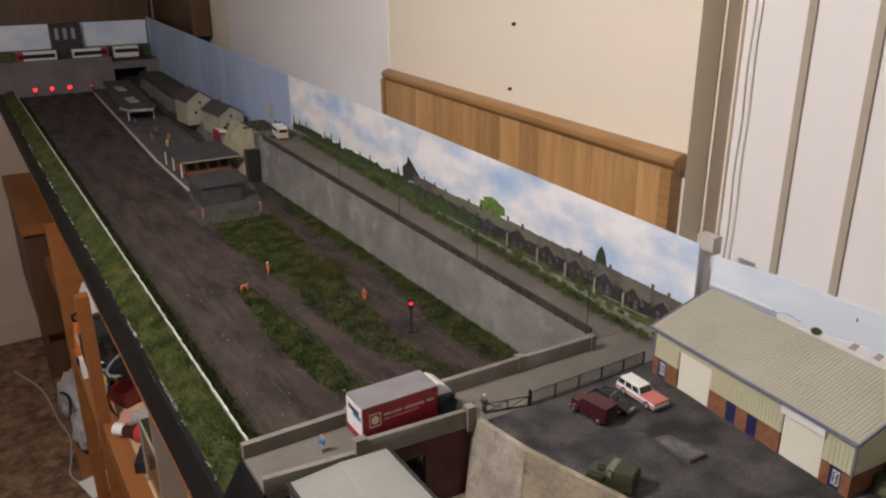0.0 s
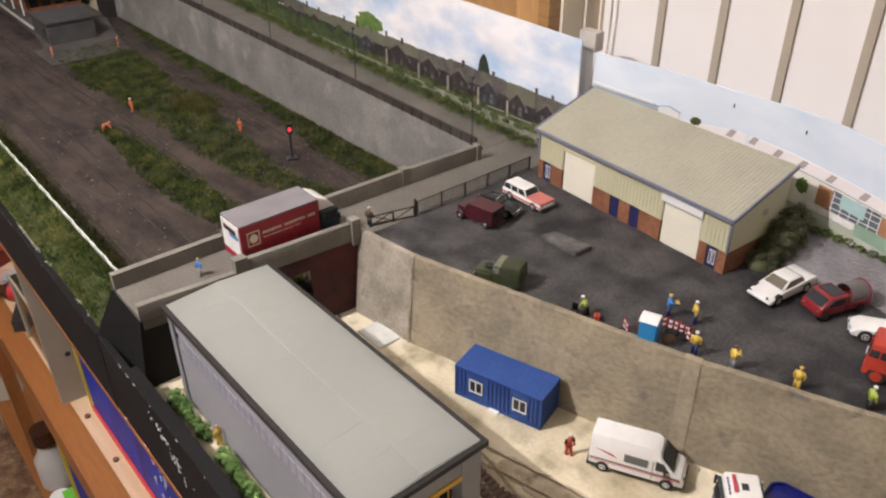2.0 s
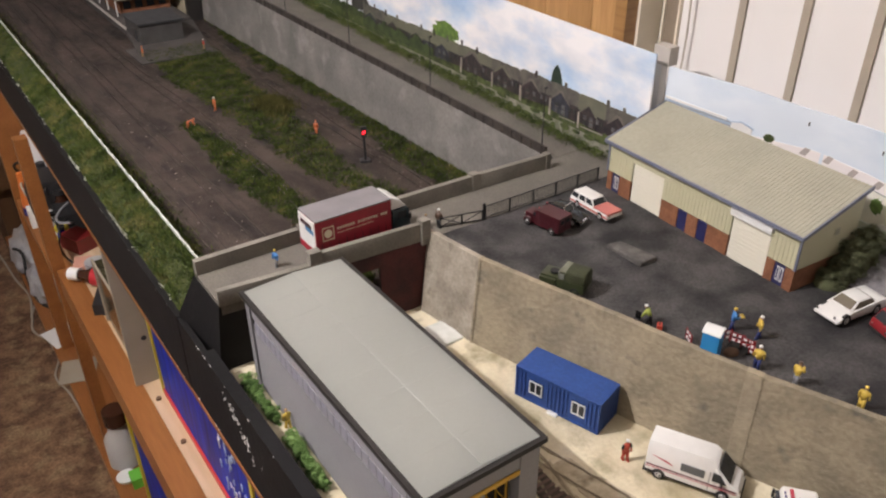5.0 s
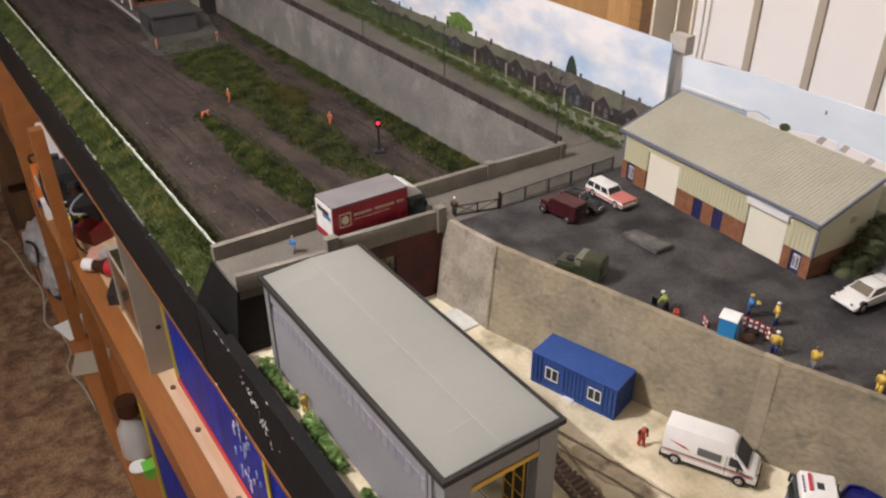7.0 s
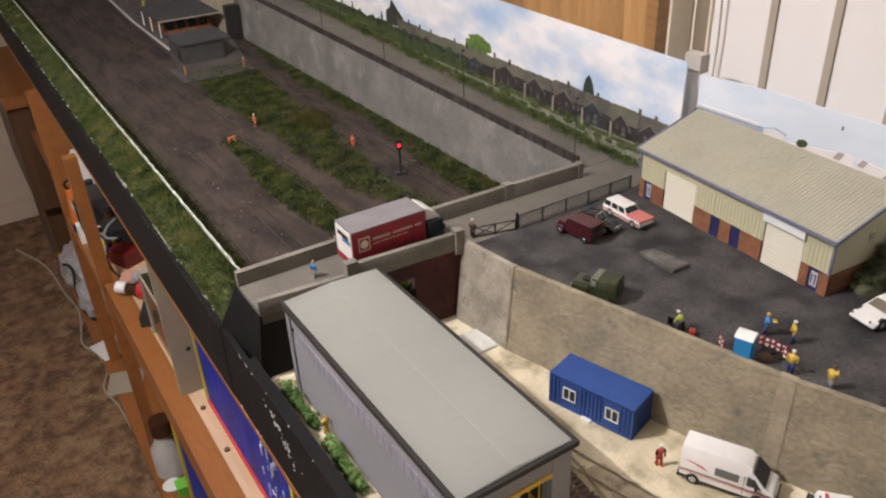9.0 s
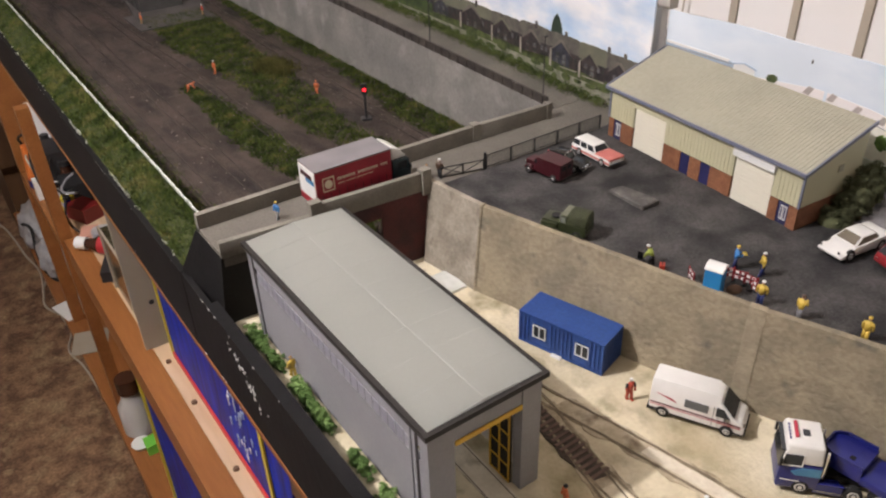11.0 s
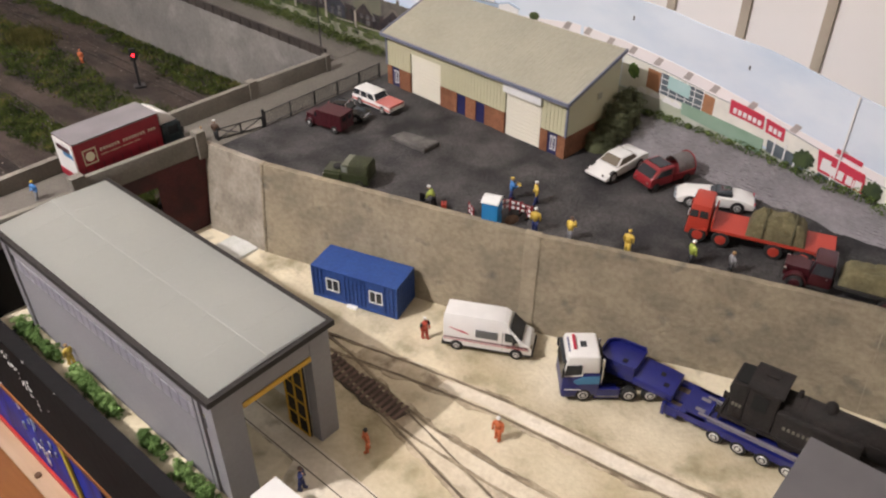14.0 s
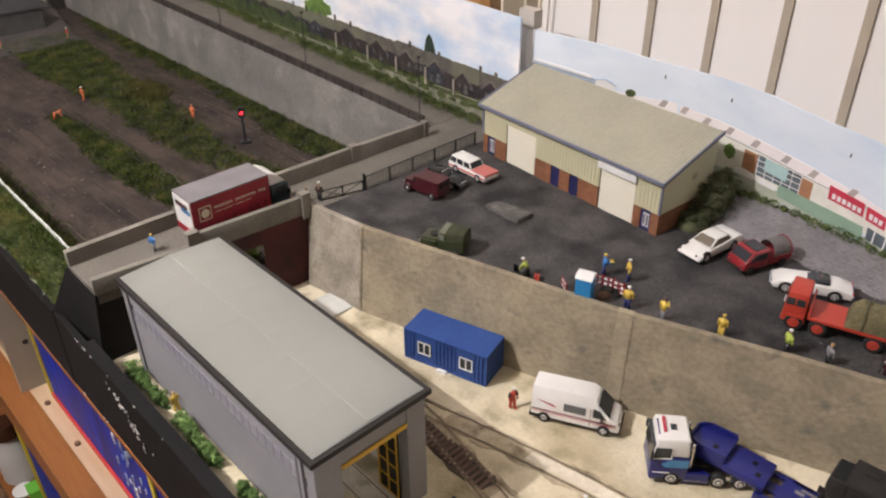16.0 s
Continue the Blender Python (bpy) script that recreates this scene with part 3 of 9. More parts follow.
# ---- site cabin ----
cabin = thing("site_cabin", "bright blue steel container cabin with two barred windows", "site cabin", pose(0.2148, 0.0530, 0.0005, 0, 0, 106.4))
CL, CW, CH = 0.0865, 0.0350, 0.034
part("body", cube(0.001, CL - 0.001, -CW + 0.001, -0.001, 0.001, CH - 0.002), "cabin_blue", cabin)
part("roof", sbox(0.0, CL, -CW, 0.0, CH - 0.002, CH, r=0.0005), "cabin_blue", cabin)
part("base_rail", cube(0.0, CL, -CW, 0.0, 0.0, 0.0025), "cabin_blue", cabin)
for x in (0.0, CL - 0.002):
    for y in (-CW, -0.002):
        part("corner_post", cube(x, x + 0.002, y, y + 0.002, 0.0025, CH - 0.002), "cabin_blue", cabin)
bm = bmesh.new()
for k in range(20):
    x = 0.004 + k * 0.004
    if not (0.0120 < x < 0.0285 or 0.0555 < x < 0.0730):
        box(bm, x, x + 0.002, -0.0012, 0.0, 0.0028, CH - 0.0022)
    box(bm, x, x + 0.002, -CW, -CW + 0.0012, 0.0028, CH - 0.0022)
for k in range(7):
    y = -CW + 0.004 + k * 0.004
    box(bm, 0.0, 0.0012, y, y + 0.002, 0.0028, CH - 0.0022)
    box(bm, CL - 0.0012, CL, y, y + 0.002, 0.0028, CH - 0.0022)
part("corrugation", bm, "cabin_blue", cabin)
for x in (0.0140, 0.0578):
    w = part("window", cube(x, x + 0.0135, -0.0012, -0.0002, 0.011, 0.0245), "glass", cabin, "barred window")
    bm = bmesh.new()
    for q in (0.0, 0.0063, 0.0126):
        box(bm, x + q, x + q + 0.0009, -0.0004, 0.0006, 0.011, 0.0245)
    for z in (0.011, 0.0236):
        box(bm, x, x + 0.0135, -0.0004, 0.0005, z, z + 0.0009)
    part("frame", bm, "white", w)
part("step", cube(0.040, 0.050, 0.0, 0.0035, -0.0005, 0.0015), "white", cabin)

# ---- printed backdrops ----
def printed(name, sky, cloud, freq, grey=0.05, tall=2.2):
    m = bpy.data.materials.new(name)
    m.use_nodes = True
    n, ln = m.node_tree.nodes, m.node_tree.links
    p = n["Principled BSDF"]
    p.inputs["Roughness"].default_value = 0.55
    geo = n.new("ShaderNodeNewGeometry").outputs["Position"]
    mp = n.new("ShaderNodeMapping")
    mp.inputs["Scale"].default_value = (1, 1, tall)
    ln.new(geo, mp.inputs["Vector"])
    t = n.new("ShaderNodeTexNoise")
    t.inputs["Scale"].default_value, t.inputs["Detail"].default_value, t.inputs["Roughness"].default_value = freq, 6, 0.55
    ln.new(mp.outputs["Vector"], t.inputs["Vector"])
    ramp = n.new("ShaderNodeValToRGB")
    e = ramp.color_ramp.elements
    e[0].position, e[0].color = 0.325, (*sky, 1)
    e[1].position, e[1].color = 0.53, (*cloud, 1)
    ln.new(t.outputs["Fac"], ramp.inputs["Fac"])
    under = n.new("ShaderNodeTexNoise")
    under.inputs["Scale"].default_value, under.inputs["Detail"].default_value = freq * 2.3, 5
    ln.new(mp.outputs["Vector"], under.inputs["Vector"])
    shade = n.new("ShaderNodeValToRGB")
    e = shade.color_ramp.elements
    e[0].position, e[0].color = 0.38, (1 - grey * 1.2, 1 - grey, 1 - grey * 0.75, 1)
    e[1].position, e[1].color = 0.60, (1, 1, 1, 1)
    ln.new(under.outputs["Fac"], shade.inputs["Fac"])
    x = n.new("ShaderNodeMix")
    x.data_type, x.blend_type = "RGBA", "MULTIPLY"
    x.inputs[0].default_value = 1.0
    ln.new(ramp.outputs["Color"], x.inputs[6])
    ln.new(shade.outputs["Color"], x.inputs[7])
    ln.new(x.outputs[2], p.inputs["Base Color"])
    return m


M["print_sky"] = printed("printed_cloudy_sky", (0.47, 0.66, 0.88), (0.98, 0.97, 0.98), 5.6, 0.12)
M["print_pale"] = printed("printed_pale_sky", (0.62, 0.73, 0.86), (0.78, 0.85, 0.93), 6)
M["curtain"] = printed("blue_sky_sheet", (0.31, 0.42, 0.63), (0.43, 0.54, 0.74), 9, 0.06, 0.25)


def bd1(y):
    """Place and top of the long backdrop sheet."""
    return 0.508 + 0.030 * (y - 0.29), 0.226 + 0.0165 * (y - 0.29)


def sheet(name, y0, y1, mat, label, line, bottom):
    ys = [y0 + (y1 - y0) * k / 40 for k in range(41)]
    rings = [[(line(y)[0], y, bottom), (line(y)[0], y, line(y)[1]), (line(y)[0] + 0.002, y, line(y)[1]), (line(y)[0] + 0.002, y, bottom)] for y in ys]
    return lone(name, loft(bmesh.new(), rings), mat, label, "backdrop", "structure")


sheet("backdrop", 0.288, 1.66, "print_sky", "printed backdrop sheet with cloudy sky and terraced houses", bd1, 0.02)
sheet("backdrop", 1.6605, 3.50, "curtain", "plain blue sky backdrop sheet", bd1, -0.002)
lone("backdrop", cube(-0.03, 0.60, 3.50, 3.504, -0.002, 0.266), "print_pale", "printed sky sheet across the far end", "backdrop", "structure")


def bd2(y):
    pts = [(-0.75, 0.44, 0.15), (-0.45, 0.485, 0.158), (-0.22, 0.525, 0.172), (-0.10, 0.545, 0.188), (0.0, 0.555, 0.199), (0.10, 0.556, 0.203), (0.285, 0.530, 0.210), (0.31, 0.528, 0.211)]
    for (a, xa, za), (b, xb, zb) in zip(pts, pts[1:]):
        if a <= y <= b:
            u = (y - a) / (b - a)
            return xa + (xb - xa) * u, za + (zb - za) * u + 0.0012 * math.sin(y * 40)
    return pts[-1][1:]


sheet("backdrop", -0.75, 0.286, "print_pale", "printed backdrop sheet with a retail park under a pale sky", bd2, 0.05)

# ---- vegetation ----
def leafy(name, ramp, rough=0.9):
    m = bpy.data.materials.new(name)
    m.use_nodes = True
    n, ln = m.node_tree.nodes, m.node_tree.links
    p = n["Principled BSDF"]
    p.inputs["Roughness"].default_value = rough
    p.inputs["Specular IOR Level"].default_value = 0.15
    r = n.new("ShaderNodeValToRGB")
    e = r.color_ramp.elements
    while len(e) < len(ramp):
        e.new(0.5)
    for i, (pos, c) in enumerate(ramp):
        e[i].position, e[i].color = pos, (*c, 1)
    t = n.new("ShaderNodeTexNoise")
    t.inputs["Scale"].default_value = 34
    ln.new(n.new("ShaderNodeNewGeometry").outputs["Position"], t.inputs["Vector"])
    mx = n.new("ShaderNodeMath")
    mx.operation = "MULTIPLY_ADD"
    mx.inputs[1].default_value = 0.5
    ln.new(n.new("ShaderNodeNewGeometry").outputs["Random Per Island"], mx.inputs[0])
    sub = n.new("ShaderNodeMath")
    sub.operation = "MULTIPLY_ADD"
    sub.inputs[1].default_value, sub.inputs[2].default_value = 1.6, -0.55
    ln.new(t.outputs["Fac"], sub.inputs[0])
    ln.new(sub.outputs[0], mx.inputs[2])
    ln.new(mx.outputs[0], r.inputs["Fac"])
    ln.new(r.outputs["Color"], p.inputs["Base Color"])
    return m


M["blades"] = leafy("grass_blades", [(0.0, (0.016, 0.028, 0.008)), (0.35, (0.045, 0.068, 0.014)), (0.65, (0.095, 0.115, 0.026)), (1.0, (0.20, 0.165, 0.065))])
M["weeds"] = leafy("weedy_blades", [(0.0, (0.014, 0.022, 0.007)), (0.4, (0.036, 0.054, 0.012)), (0.72, (0.080, 0.098, 0.020)), (1.0, (0.15, 0.118, 0.042))])
M["leaves"] = leafy("bush_leaves", [(0.0, (0.0546, 0.101, 0.0312)), (0.5, (0.133, 0.227, 0.0655)), (1.0, (0.265, 0.39, 0.14))])
M["dark_leaves"] = leafy("hedge_leaves", [(0.0, (0.072, 0.080, 0.042)), (0.5, (0.098, 0.106, 0.056)), (1.0, (0.13, 0.138, 0.075))])
M["hedge_leaves"] = leafy("hedge_foliage", [(0.0, (0.030, 0.055, 0.016)), (0.5, (0.095, 0.14, 0.040)), (1.0, (0.21, 0.25, 0.09))])
M["lane_hedge"] = leafy("lane_hedge_foliage", [(0.0, (0.030, 0.046, 0.016)), (0.5, (0.085, 0.112, 0.034)), (1.0, (0.19, 0.205, 0.080))])


def blades(name, spots, mat, label, category, h=(0.002, 0.005), w=0.0013, lean=0.0025, rng=None):
    """One mesh of many upright grass blades, at spots (x, y, z)."""
    rng = rng or np.random.default_rng(4)
    spots = np.array(spots)
    n = len(spots)
    a = rng.uniform(0, 2 * np.pi, n)
    hh = rng.uniform(h[0], h[1], n)
    dx, dy = np.cos(a) * w / 2, np.sin(a) * w / 2
    tip = spots + np.c_[rng.normal(0, lean, n), rng.normal(0, lean, n), hh]
    lo = spots + np.c_[dx, dy, -0.0005 * np.ones(n)]
    ro = spots - np.c_[dx, dy, 0.0005 * np.ones(n)]
    v = np.stack([lo, ro, tip], 1).reshape(-1, 3)
    me = bpy.data.meshes.new(name)
    me.from_pydata(v.tolist(), [], np.arange(3 * n).reshape(-1, 3).tolist())
    me.materials.append(M[mat])
    return tagged(new(name, me), label, category, kind="stuff")


def scatter(n, x0, x1, y0, y1, keep, zf, seed):
    rng = np.random.default_rng(seed)
    out = []
    for x, y, q in zip(rng.uniform(x0, x1, n), rng.uniform(y0, y1, n), rng.uniform(0, 1, n)):
        if keep(x, y) > q:
            out.append((x, y, zf(x, y)))
    return out


def clump(bm, at, r, n, leaf, rng, flat=0.8):
    """A cluster of small folded leaves round a point."""
    for _ in range(n):
        d = Vector(rng.normal(0, 1, 3)).normalized()
        k = r * rng.uniform(0.55, 1.0)
        c = Vector(at) + Vector((d.x * k, d.y * k, abs(d.z) * k * flat))
        u = Vector(rng.normal(0, 1, 3)).normalized()
        w = d.cross(u)
        if w.length < 1e-3:
            continue
        w.normalize()
        u = (u - d * u.dot(d) * 0.5).normalized()
        s = leaf * rng.uniform(0.6, 1.2)
        a, b, cc, e = (bm.verts.new(c + q) for q in (-u * s, w * s * 0.6, u * s, -w * s * 0.6))
        bm.faces.new((a, b, cc, e))
    return bm


# grassed bank with its white edge, along the front of the layout
def bank_z(x):
    if x < 0.011:
        return 0.034 + (x + 0.030) / 0.041 * 0.018
    return max(0.0, 0.040 * (1 - (x - 0.011) / 0.032))


rows = [(-0.030, -0.004), (-0.030, 0.034), (-0.016, 0.042), (0.0105, 0.0515), (0.0165, 0.030), (0.028, 0.011), (0.043, 0.0), (0.043, -0.004)]
ys = [0.388 + 0.02 * k for k in range(141)]
bm = loft(bmesh.new(), [[(x + (0.0012 * noise.noise((x * 90, y * 25, 0)) if 0 < i < 7 else 0), y, z + (0.0018 * noise.noise((x * 70, y * 40, 3)) if 1 < i < 6 else 0)) for i, (x, z) in enumerate(rows)] for y in ys])
lone("grass_bank", bm, "grass", "rough grassed bank along the edge of the layout", "grass bank", "structure", smooth=True)
bm = loft(bmesh.new(), [[(0.0108 + o, y, 0.040), (0.0114 + o - q, y, 0.0542 + j), (0.0130 + o + q, y, 0.0540 - j), (0.0142 + o, y, 0.030)] for y, o, j, q in
                        [(0.392 + 0.006 * k, 0.0016 * noise.noise((k * 0.35, 0, 0)), 0.0014 * noise.noise((k * 0.7, 3, 0)), 0.0007 * noise.noise((k * 0.8, 9, 0))) for k in range(447)]])
lone("white_edging", bm, "white_foam", "rough white foam edging strip on the grass bank", "edging", "structure")


def bank_keep(x, y):
    return 0.6 + 0.6 * noise.noise((x * 60, y * 60, 1)) if not 0.009 < x < 0.0165 else 0.0


for nm, y0, y1, cnt in (("grass", 0.390, 1.2, 26000), ("grass", 1.2, 3.05, 20000)):
    pts = scatter(cnt, -0.029, 0.010, y0, y1, bank_keep, lambda x, y: bank_z(x) + 0.0006, int(y0 * 100)) + scatter(cnt // 2, 0.0165, 0.060, y0, y1, lambda x, y: bank_keep(x, y) * (1.0 - (x - 0.016) / 0.047), lambda x, y: bank_z(x), int(y0 * 100) + 1)
    blades(nm, pts, "blades", "tufty green static grass on the bank", "grass", (0.002, 0.0058), 0.0017, 0.003)
pts = scatter(5200, -0.0315, -0.0283, 0.39, 2.4, lambda x, y: 1.6 * noise.noise((0, y * 9, 0)) + 1.2 * noise.noise((5, y * 45, 0)), lambda x, y: 0.0342, 77)
M["frayed"] = material("frayed_white_fibre", (0.6, 0.6, 0.54), 0.9)
blades("frayed_edge", pts, "frayed", "frayed whitish fibres where turf meets the fascia", "grass", (0.0008, 0.002), 0.0026, 0.001)


def strip_keep(left, right):
    def f(x, y):
        def at(line):
            for (xa, ya), (xb, yb) in zip(line, line[1:]):
                if min(ya, yb) <= y <= max(ya, yb):
                    return xa + (xb - xa) * (y - ya) / (yb - ya)
            return None
        a, b = at(left), at(right)
        if a is None or b is None:
            return 0.0
        wob = 0.009 * noise.noise((x * 30, y * 30, 7)) + 0.009 * noise.noise((x * 90, y * 90, 4))
        d = min(x - a, b - x) + wob
        return 0.0 if d < 0 else min(1.0, 0.12 + d / 0.017) * (0.75 + 0.6 * noise.noise((x * 45, y * 45, 2)))
    return f


V1 = strip_keep([(0.162, 0.99), (0.150, 0.811), (0.147, 0.719), (0.154, 0.63), (0.165, 0.562), (0.172, 0.40)], [(0.170, 0.99), (0.193, 0.941), (0.205, 0.832), (0.209, 0.739), (0.212, 0.645), (0.216, 0.58), (0.216, 0.40)])
V2 = strip_keep([(0.222, 1.42), (0.226, 1.311), (0.216, 1.176), (0.233, 1.032), (0.242, 0.943), (0.240, 0.827), (0.245, 0.73), (0.253, 0.641), (0.280, 0.579), (0.285, 0.40)], [(0.372, 1.42), (0.368, 1.283), (0.352, 1.081), (0.343, 0.943), (0.336, 0.807), (0.320, 0.675), (0.332, 0.568), (0.332, 0.40)])
V3 = strip_keep([(0.432, 1.60), (0.430, 1.55), (0.396, 1.212), (0.398, 1.041), (0.407, 0.917), (0.386, 0.721), (0.375, 0.624), (0.383, 0.562), (0.380, 0.40)], [(0.446, 1.60), (0.446, 0.40)])
for nm, k, box4, cnt, lab in (("weeds", V1, (0.14, 0.222, 0.40, 0.99), 30000, "patchy weeds along an old siding"), ("weeds", V2, (0.20, 0.385, 0.40, 1.42), 64000, "broad overgrown patch of weeds between the tracks"),
                              ("weeds", V3, (0.365, 0.437, 0.40, 1.60), 34000, "strip of weeds at the foot of the grey wall")):
    pts = scatter(cnt, *box4, k, lambda x, y: 0.002 * noise.noise((x * 60, y * 60, 8.0)), int(box4[0] * 1000))
    blades(nm, pts, "weeds", lab, "weeds", (0.0016, 0.0055), 0.0018, 0.003)
rng = np.random.default_rng(11)
pts = [(0.326 + rng.normal(0, 0.013), 0.962 + rng.normal(0, 0.022), 0.0) for _ in range(3600)]
M["dry_scrub"] = leafy("dry_scrub", [(0.0, (0.030, 0.026, 0.010)), (0.5, (0.075, 0.072, 0.020)), (1.0, (0.12, 0.11, 0.035))])
blades("scrub", pts, "dry_scrub", "taller heap of brownish scrub in the weeds", "scrub", (0.005, 0.014), 0.0016, 0.003)

pts = [(0.172 + rng.normal(0, 0.007), 0.392 + rng.normal(0, 0.008), 0.0) for _ in range(900)]
blades("scrub", pts, "weeds", "bright tuft of weeds at the mouth of the bridge", "scrub", (0.004, 0.012), 0.002, 0.003)

# bushes between the shed and the fascia
lone("ledge", rough_sheet(bmesh.new(), (-0.0165, 0.0, -0.75, 0.2740), 0.0096, 0.0035, 0.0012, 5.0, 70), "sand", "pale ledge beside the shed", "ground", "structure", smooth=True)
lone("ledge_core", cube(-0.0239, 0.0, -0.75, 0.2875, -0.003, 0.0082), "black", "black painted strip inside the fascia", "ground", "structure")
rng = np.random.default_rng(5)
for y, n in ((0.280, 1.0), (0.266, 0.9), (0.252, 0.8), (0.238, 0.9), (0.224, 0.8), (0.188, 1.0), (0.174, 1.1), (0.160, 1.1), (0.147, 1.2), (0.134, 1.0), (0.088, 1.0), (0.075, 0.8), (0.045, 1.0), (0.031, 1.0), (0.016, 0.9), (-0.02, 1.0), (-0.06, 1.0)):
    bm = ball(bmesh.new(), (-0.0095, y, 0.0125), 0.0050 * n, 0.0062 * n, 0.0065 * n, 2)
    for q in range(34):
        clump(bm, (-0.0100 + rng.normal(0, 0.0026), y + rng.normal(0, 0.0042), 0.010 + rng.uniform(0, 0.0105)), 0.0033 * n * rng.uniform(0.6, 1.2), 90, 0.00072, rng)
    lone("bush", bm, "leaves", "small bright green leafy bush on the ledge", "bush", group="bushes beside the shed")

# ---- running lines ----
M["dusty_rail"] = material("dusty_rail", (0.20, 0.155, 0.105), 0.7, 0.2, (0.09, 0.068, 0.048), 50, 0.9)
M["grime_and_groove_shade"] = material("grime_and_groove_shade", (0.17, 0.132, 0.09), 0.95, 0, (0.42, 0.35, 0.24), 42, 1.0, (0.7, 0.68, 0.64), 0.4, 300)
M["infill"] = material("plaster_infill", (0.82, 0.755, 0.60), 0.9, 0, (0.64, 0.57, 0.43), 22, 0.9, (0.86, 0.84, 0.8), 0.35, 260, stain=(0.42, 0.36, 0.25), stain_scale=34, stain_cover=0.60)
def rails(name, line, label, sleepers=True, gauge=0.0165, z=0.0):
    """Two rails along a line of (x, y) with sleepers under them; the sleepers of a whole run are one part."""
    tr = thing(name, label, "railway track", kind="structure")
    pts = [Vector(p) for p in line]
    for side in (-1, 1):
        rings = []
        for i, p in enumerate(pts):
            d = (pts[min(i + 1, len(pts) - 1)] - pts[max(i - 1, 0)]).normalized()
            nrm = Vector((d.y, -d.x)) * side * gauge / 2
            c = p + nrm
            e = Vector((d.y, -d.x)) * 0.00045
            h = z + (0.0018 if sleepers else 0.0013)
            rings.append([(c.x - e.x, c.y - e.y, z), (c.x - e.x, c.y - e.y, h), (c.x + e.x, c.y + e.y, h), (c.x + e.x, c.y + e.y, z)])
        part("rail", loft(bmesh.new(), rings), "steel" if sleepers else "dusty_rail", tr)
    if not sleepers:
        fine = []
        for a, b in zip(pts, pts[1:]):
            k = max(1, int((b - a).length / 0.004))
            fine += [a + (b - a) * (i / k) for i in range(k)]
        fine.append(pts[-1])
        lift = 0.00004 * (len(line) + int(line[0][0] * 100) % 5)
        side_dirs = []
        for i in range(len(fine)):
            d = (fine[min(i + 1, len(fine) - 1)] - fine[max(i - 1, 0)]).normalized()
            side_dirs.append(Vector((d.y, -d.x)))
        # dark fringe: rail dirt plus the flangeway groove's shade, as colour
        for side in (-1, 1):
            rings = []
            for q, e in zip(fine, side_dirs):
                w0 = 0.0011 + 0.0009 * noise.noise((q.y * 90, q.x * 40, side * 3)) + 0.0004 * noise.noise((q.y * 320, 1, side))
                w1 = 0.0010 + 0.0009 * noise.noise((q.y * 70, q.x * 40 + 5, side * 5)) + 0.0004 * noise.noise((q.y * 300, 6, side))
                u, v = q + e * side * (gauge / 2 - w0), q + e * side * (gauge / 2 + w1)
                h = z + 0.00105 + lift * 0.5
                rings.append([(u.x, u.y, z - 0.002), (u.x, u.y, h), (v.x, v.y, h), (v.x, v.y, z - 0.002)])
            part("grime", loft(bmesh.new(), rings), "grime_and_groove_shade", tr, "dark grime beside the rail")
        rings = []
        for q, e in zip(fine, side_dirs):
            if q.y > -0.035:
                continue
            w = gauge / 2 - 0.0022 + 0.0005 * noise.noise((q.y * 120, q.x * 50, 2))
            u, v = q - e * w, q + e * w
            h = z + 0.00092 + lift * 0.5
            rings.append([(u.x, u.y, z - 0.002), (u.x, u.y, h), (v.x, v.y, h), (v.x, v.y, z - 0.002)])
        part("infill", loft(bmesh.new(), rings), "infill", tr, "pale plaster infill between the rails")
    if sleepers:
        bm = bmesh.new()
        for a, b in zip(pts, pts[1:]):
            L = (b - a).length
            d = (b - a).normalized()
            for k in range(int(L / 0.009)):
                c = a + d * (k + 0.5) * 0.009
                vs = []
                for zz in (z - 0.004, z - 0.0011):
                    for sx, sy in ((-1, -1), (1, -1), (1, 1), (-1, 1)):
                        q = c + Vector((d.y, -d.x)) * 0.0155 * sx + d * 0.0016 * sy
                        vs.append(bm.verts.new((q.x, q.y, zz)))
                for f in ((4, 5, 6, 7), (0, 1, 5, 4), (1, 2, 6, 5), (2, 3, 7, 6), (3, 0, 4, 7)):
                    bm.faces.new([vs[i] for i in f])
        part("sleepers", bm, "sleeper", tr)["kind"] = "stuff"
    return tr


rails("track", [(0.064, 0.32), (0.064, 0.6), (0.066, 1.2), (0.075, 2.2), (0.095, 3.3)], "grimy main line track in dark ballast")
rails("track", [(0.1165, 0.32), (0.116, 0.6), (0.117, 1.2), (0.130, 2.2), (0.155, 3.3)], "grimy main line track in dark ballast")
rails("track", [(0.168, 0.30), (0.190, 0.48), (0.206, 0.70), (0.204, 0.95), (0.186, 1.3), (0.180, 2.2), (0.215, 3.3)], "overgrown siding track between the weeds")
rails("track", [(0.340, 0.39), (0.366, 0.55), (0.366, 0.80), (0.372, 1.1), (0.392, 1.5)], "overgrown siding track below the grey wall")

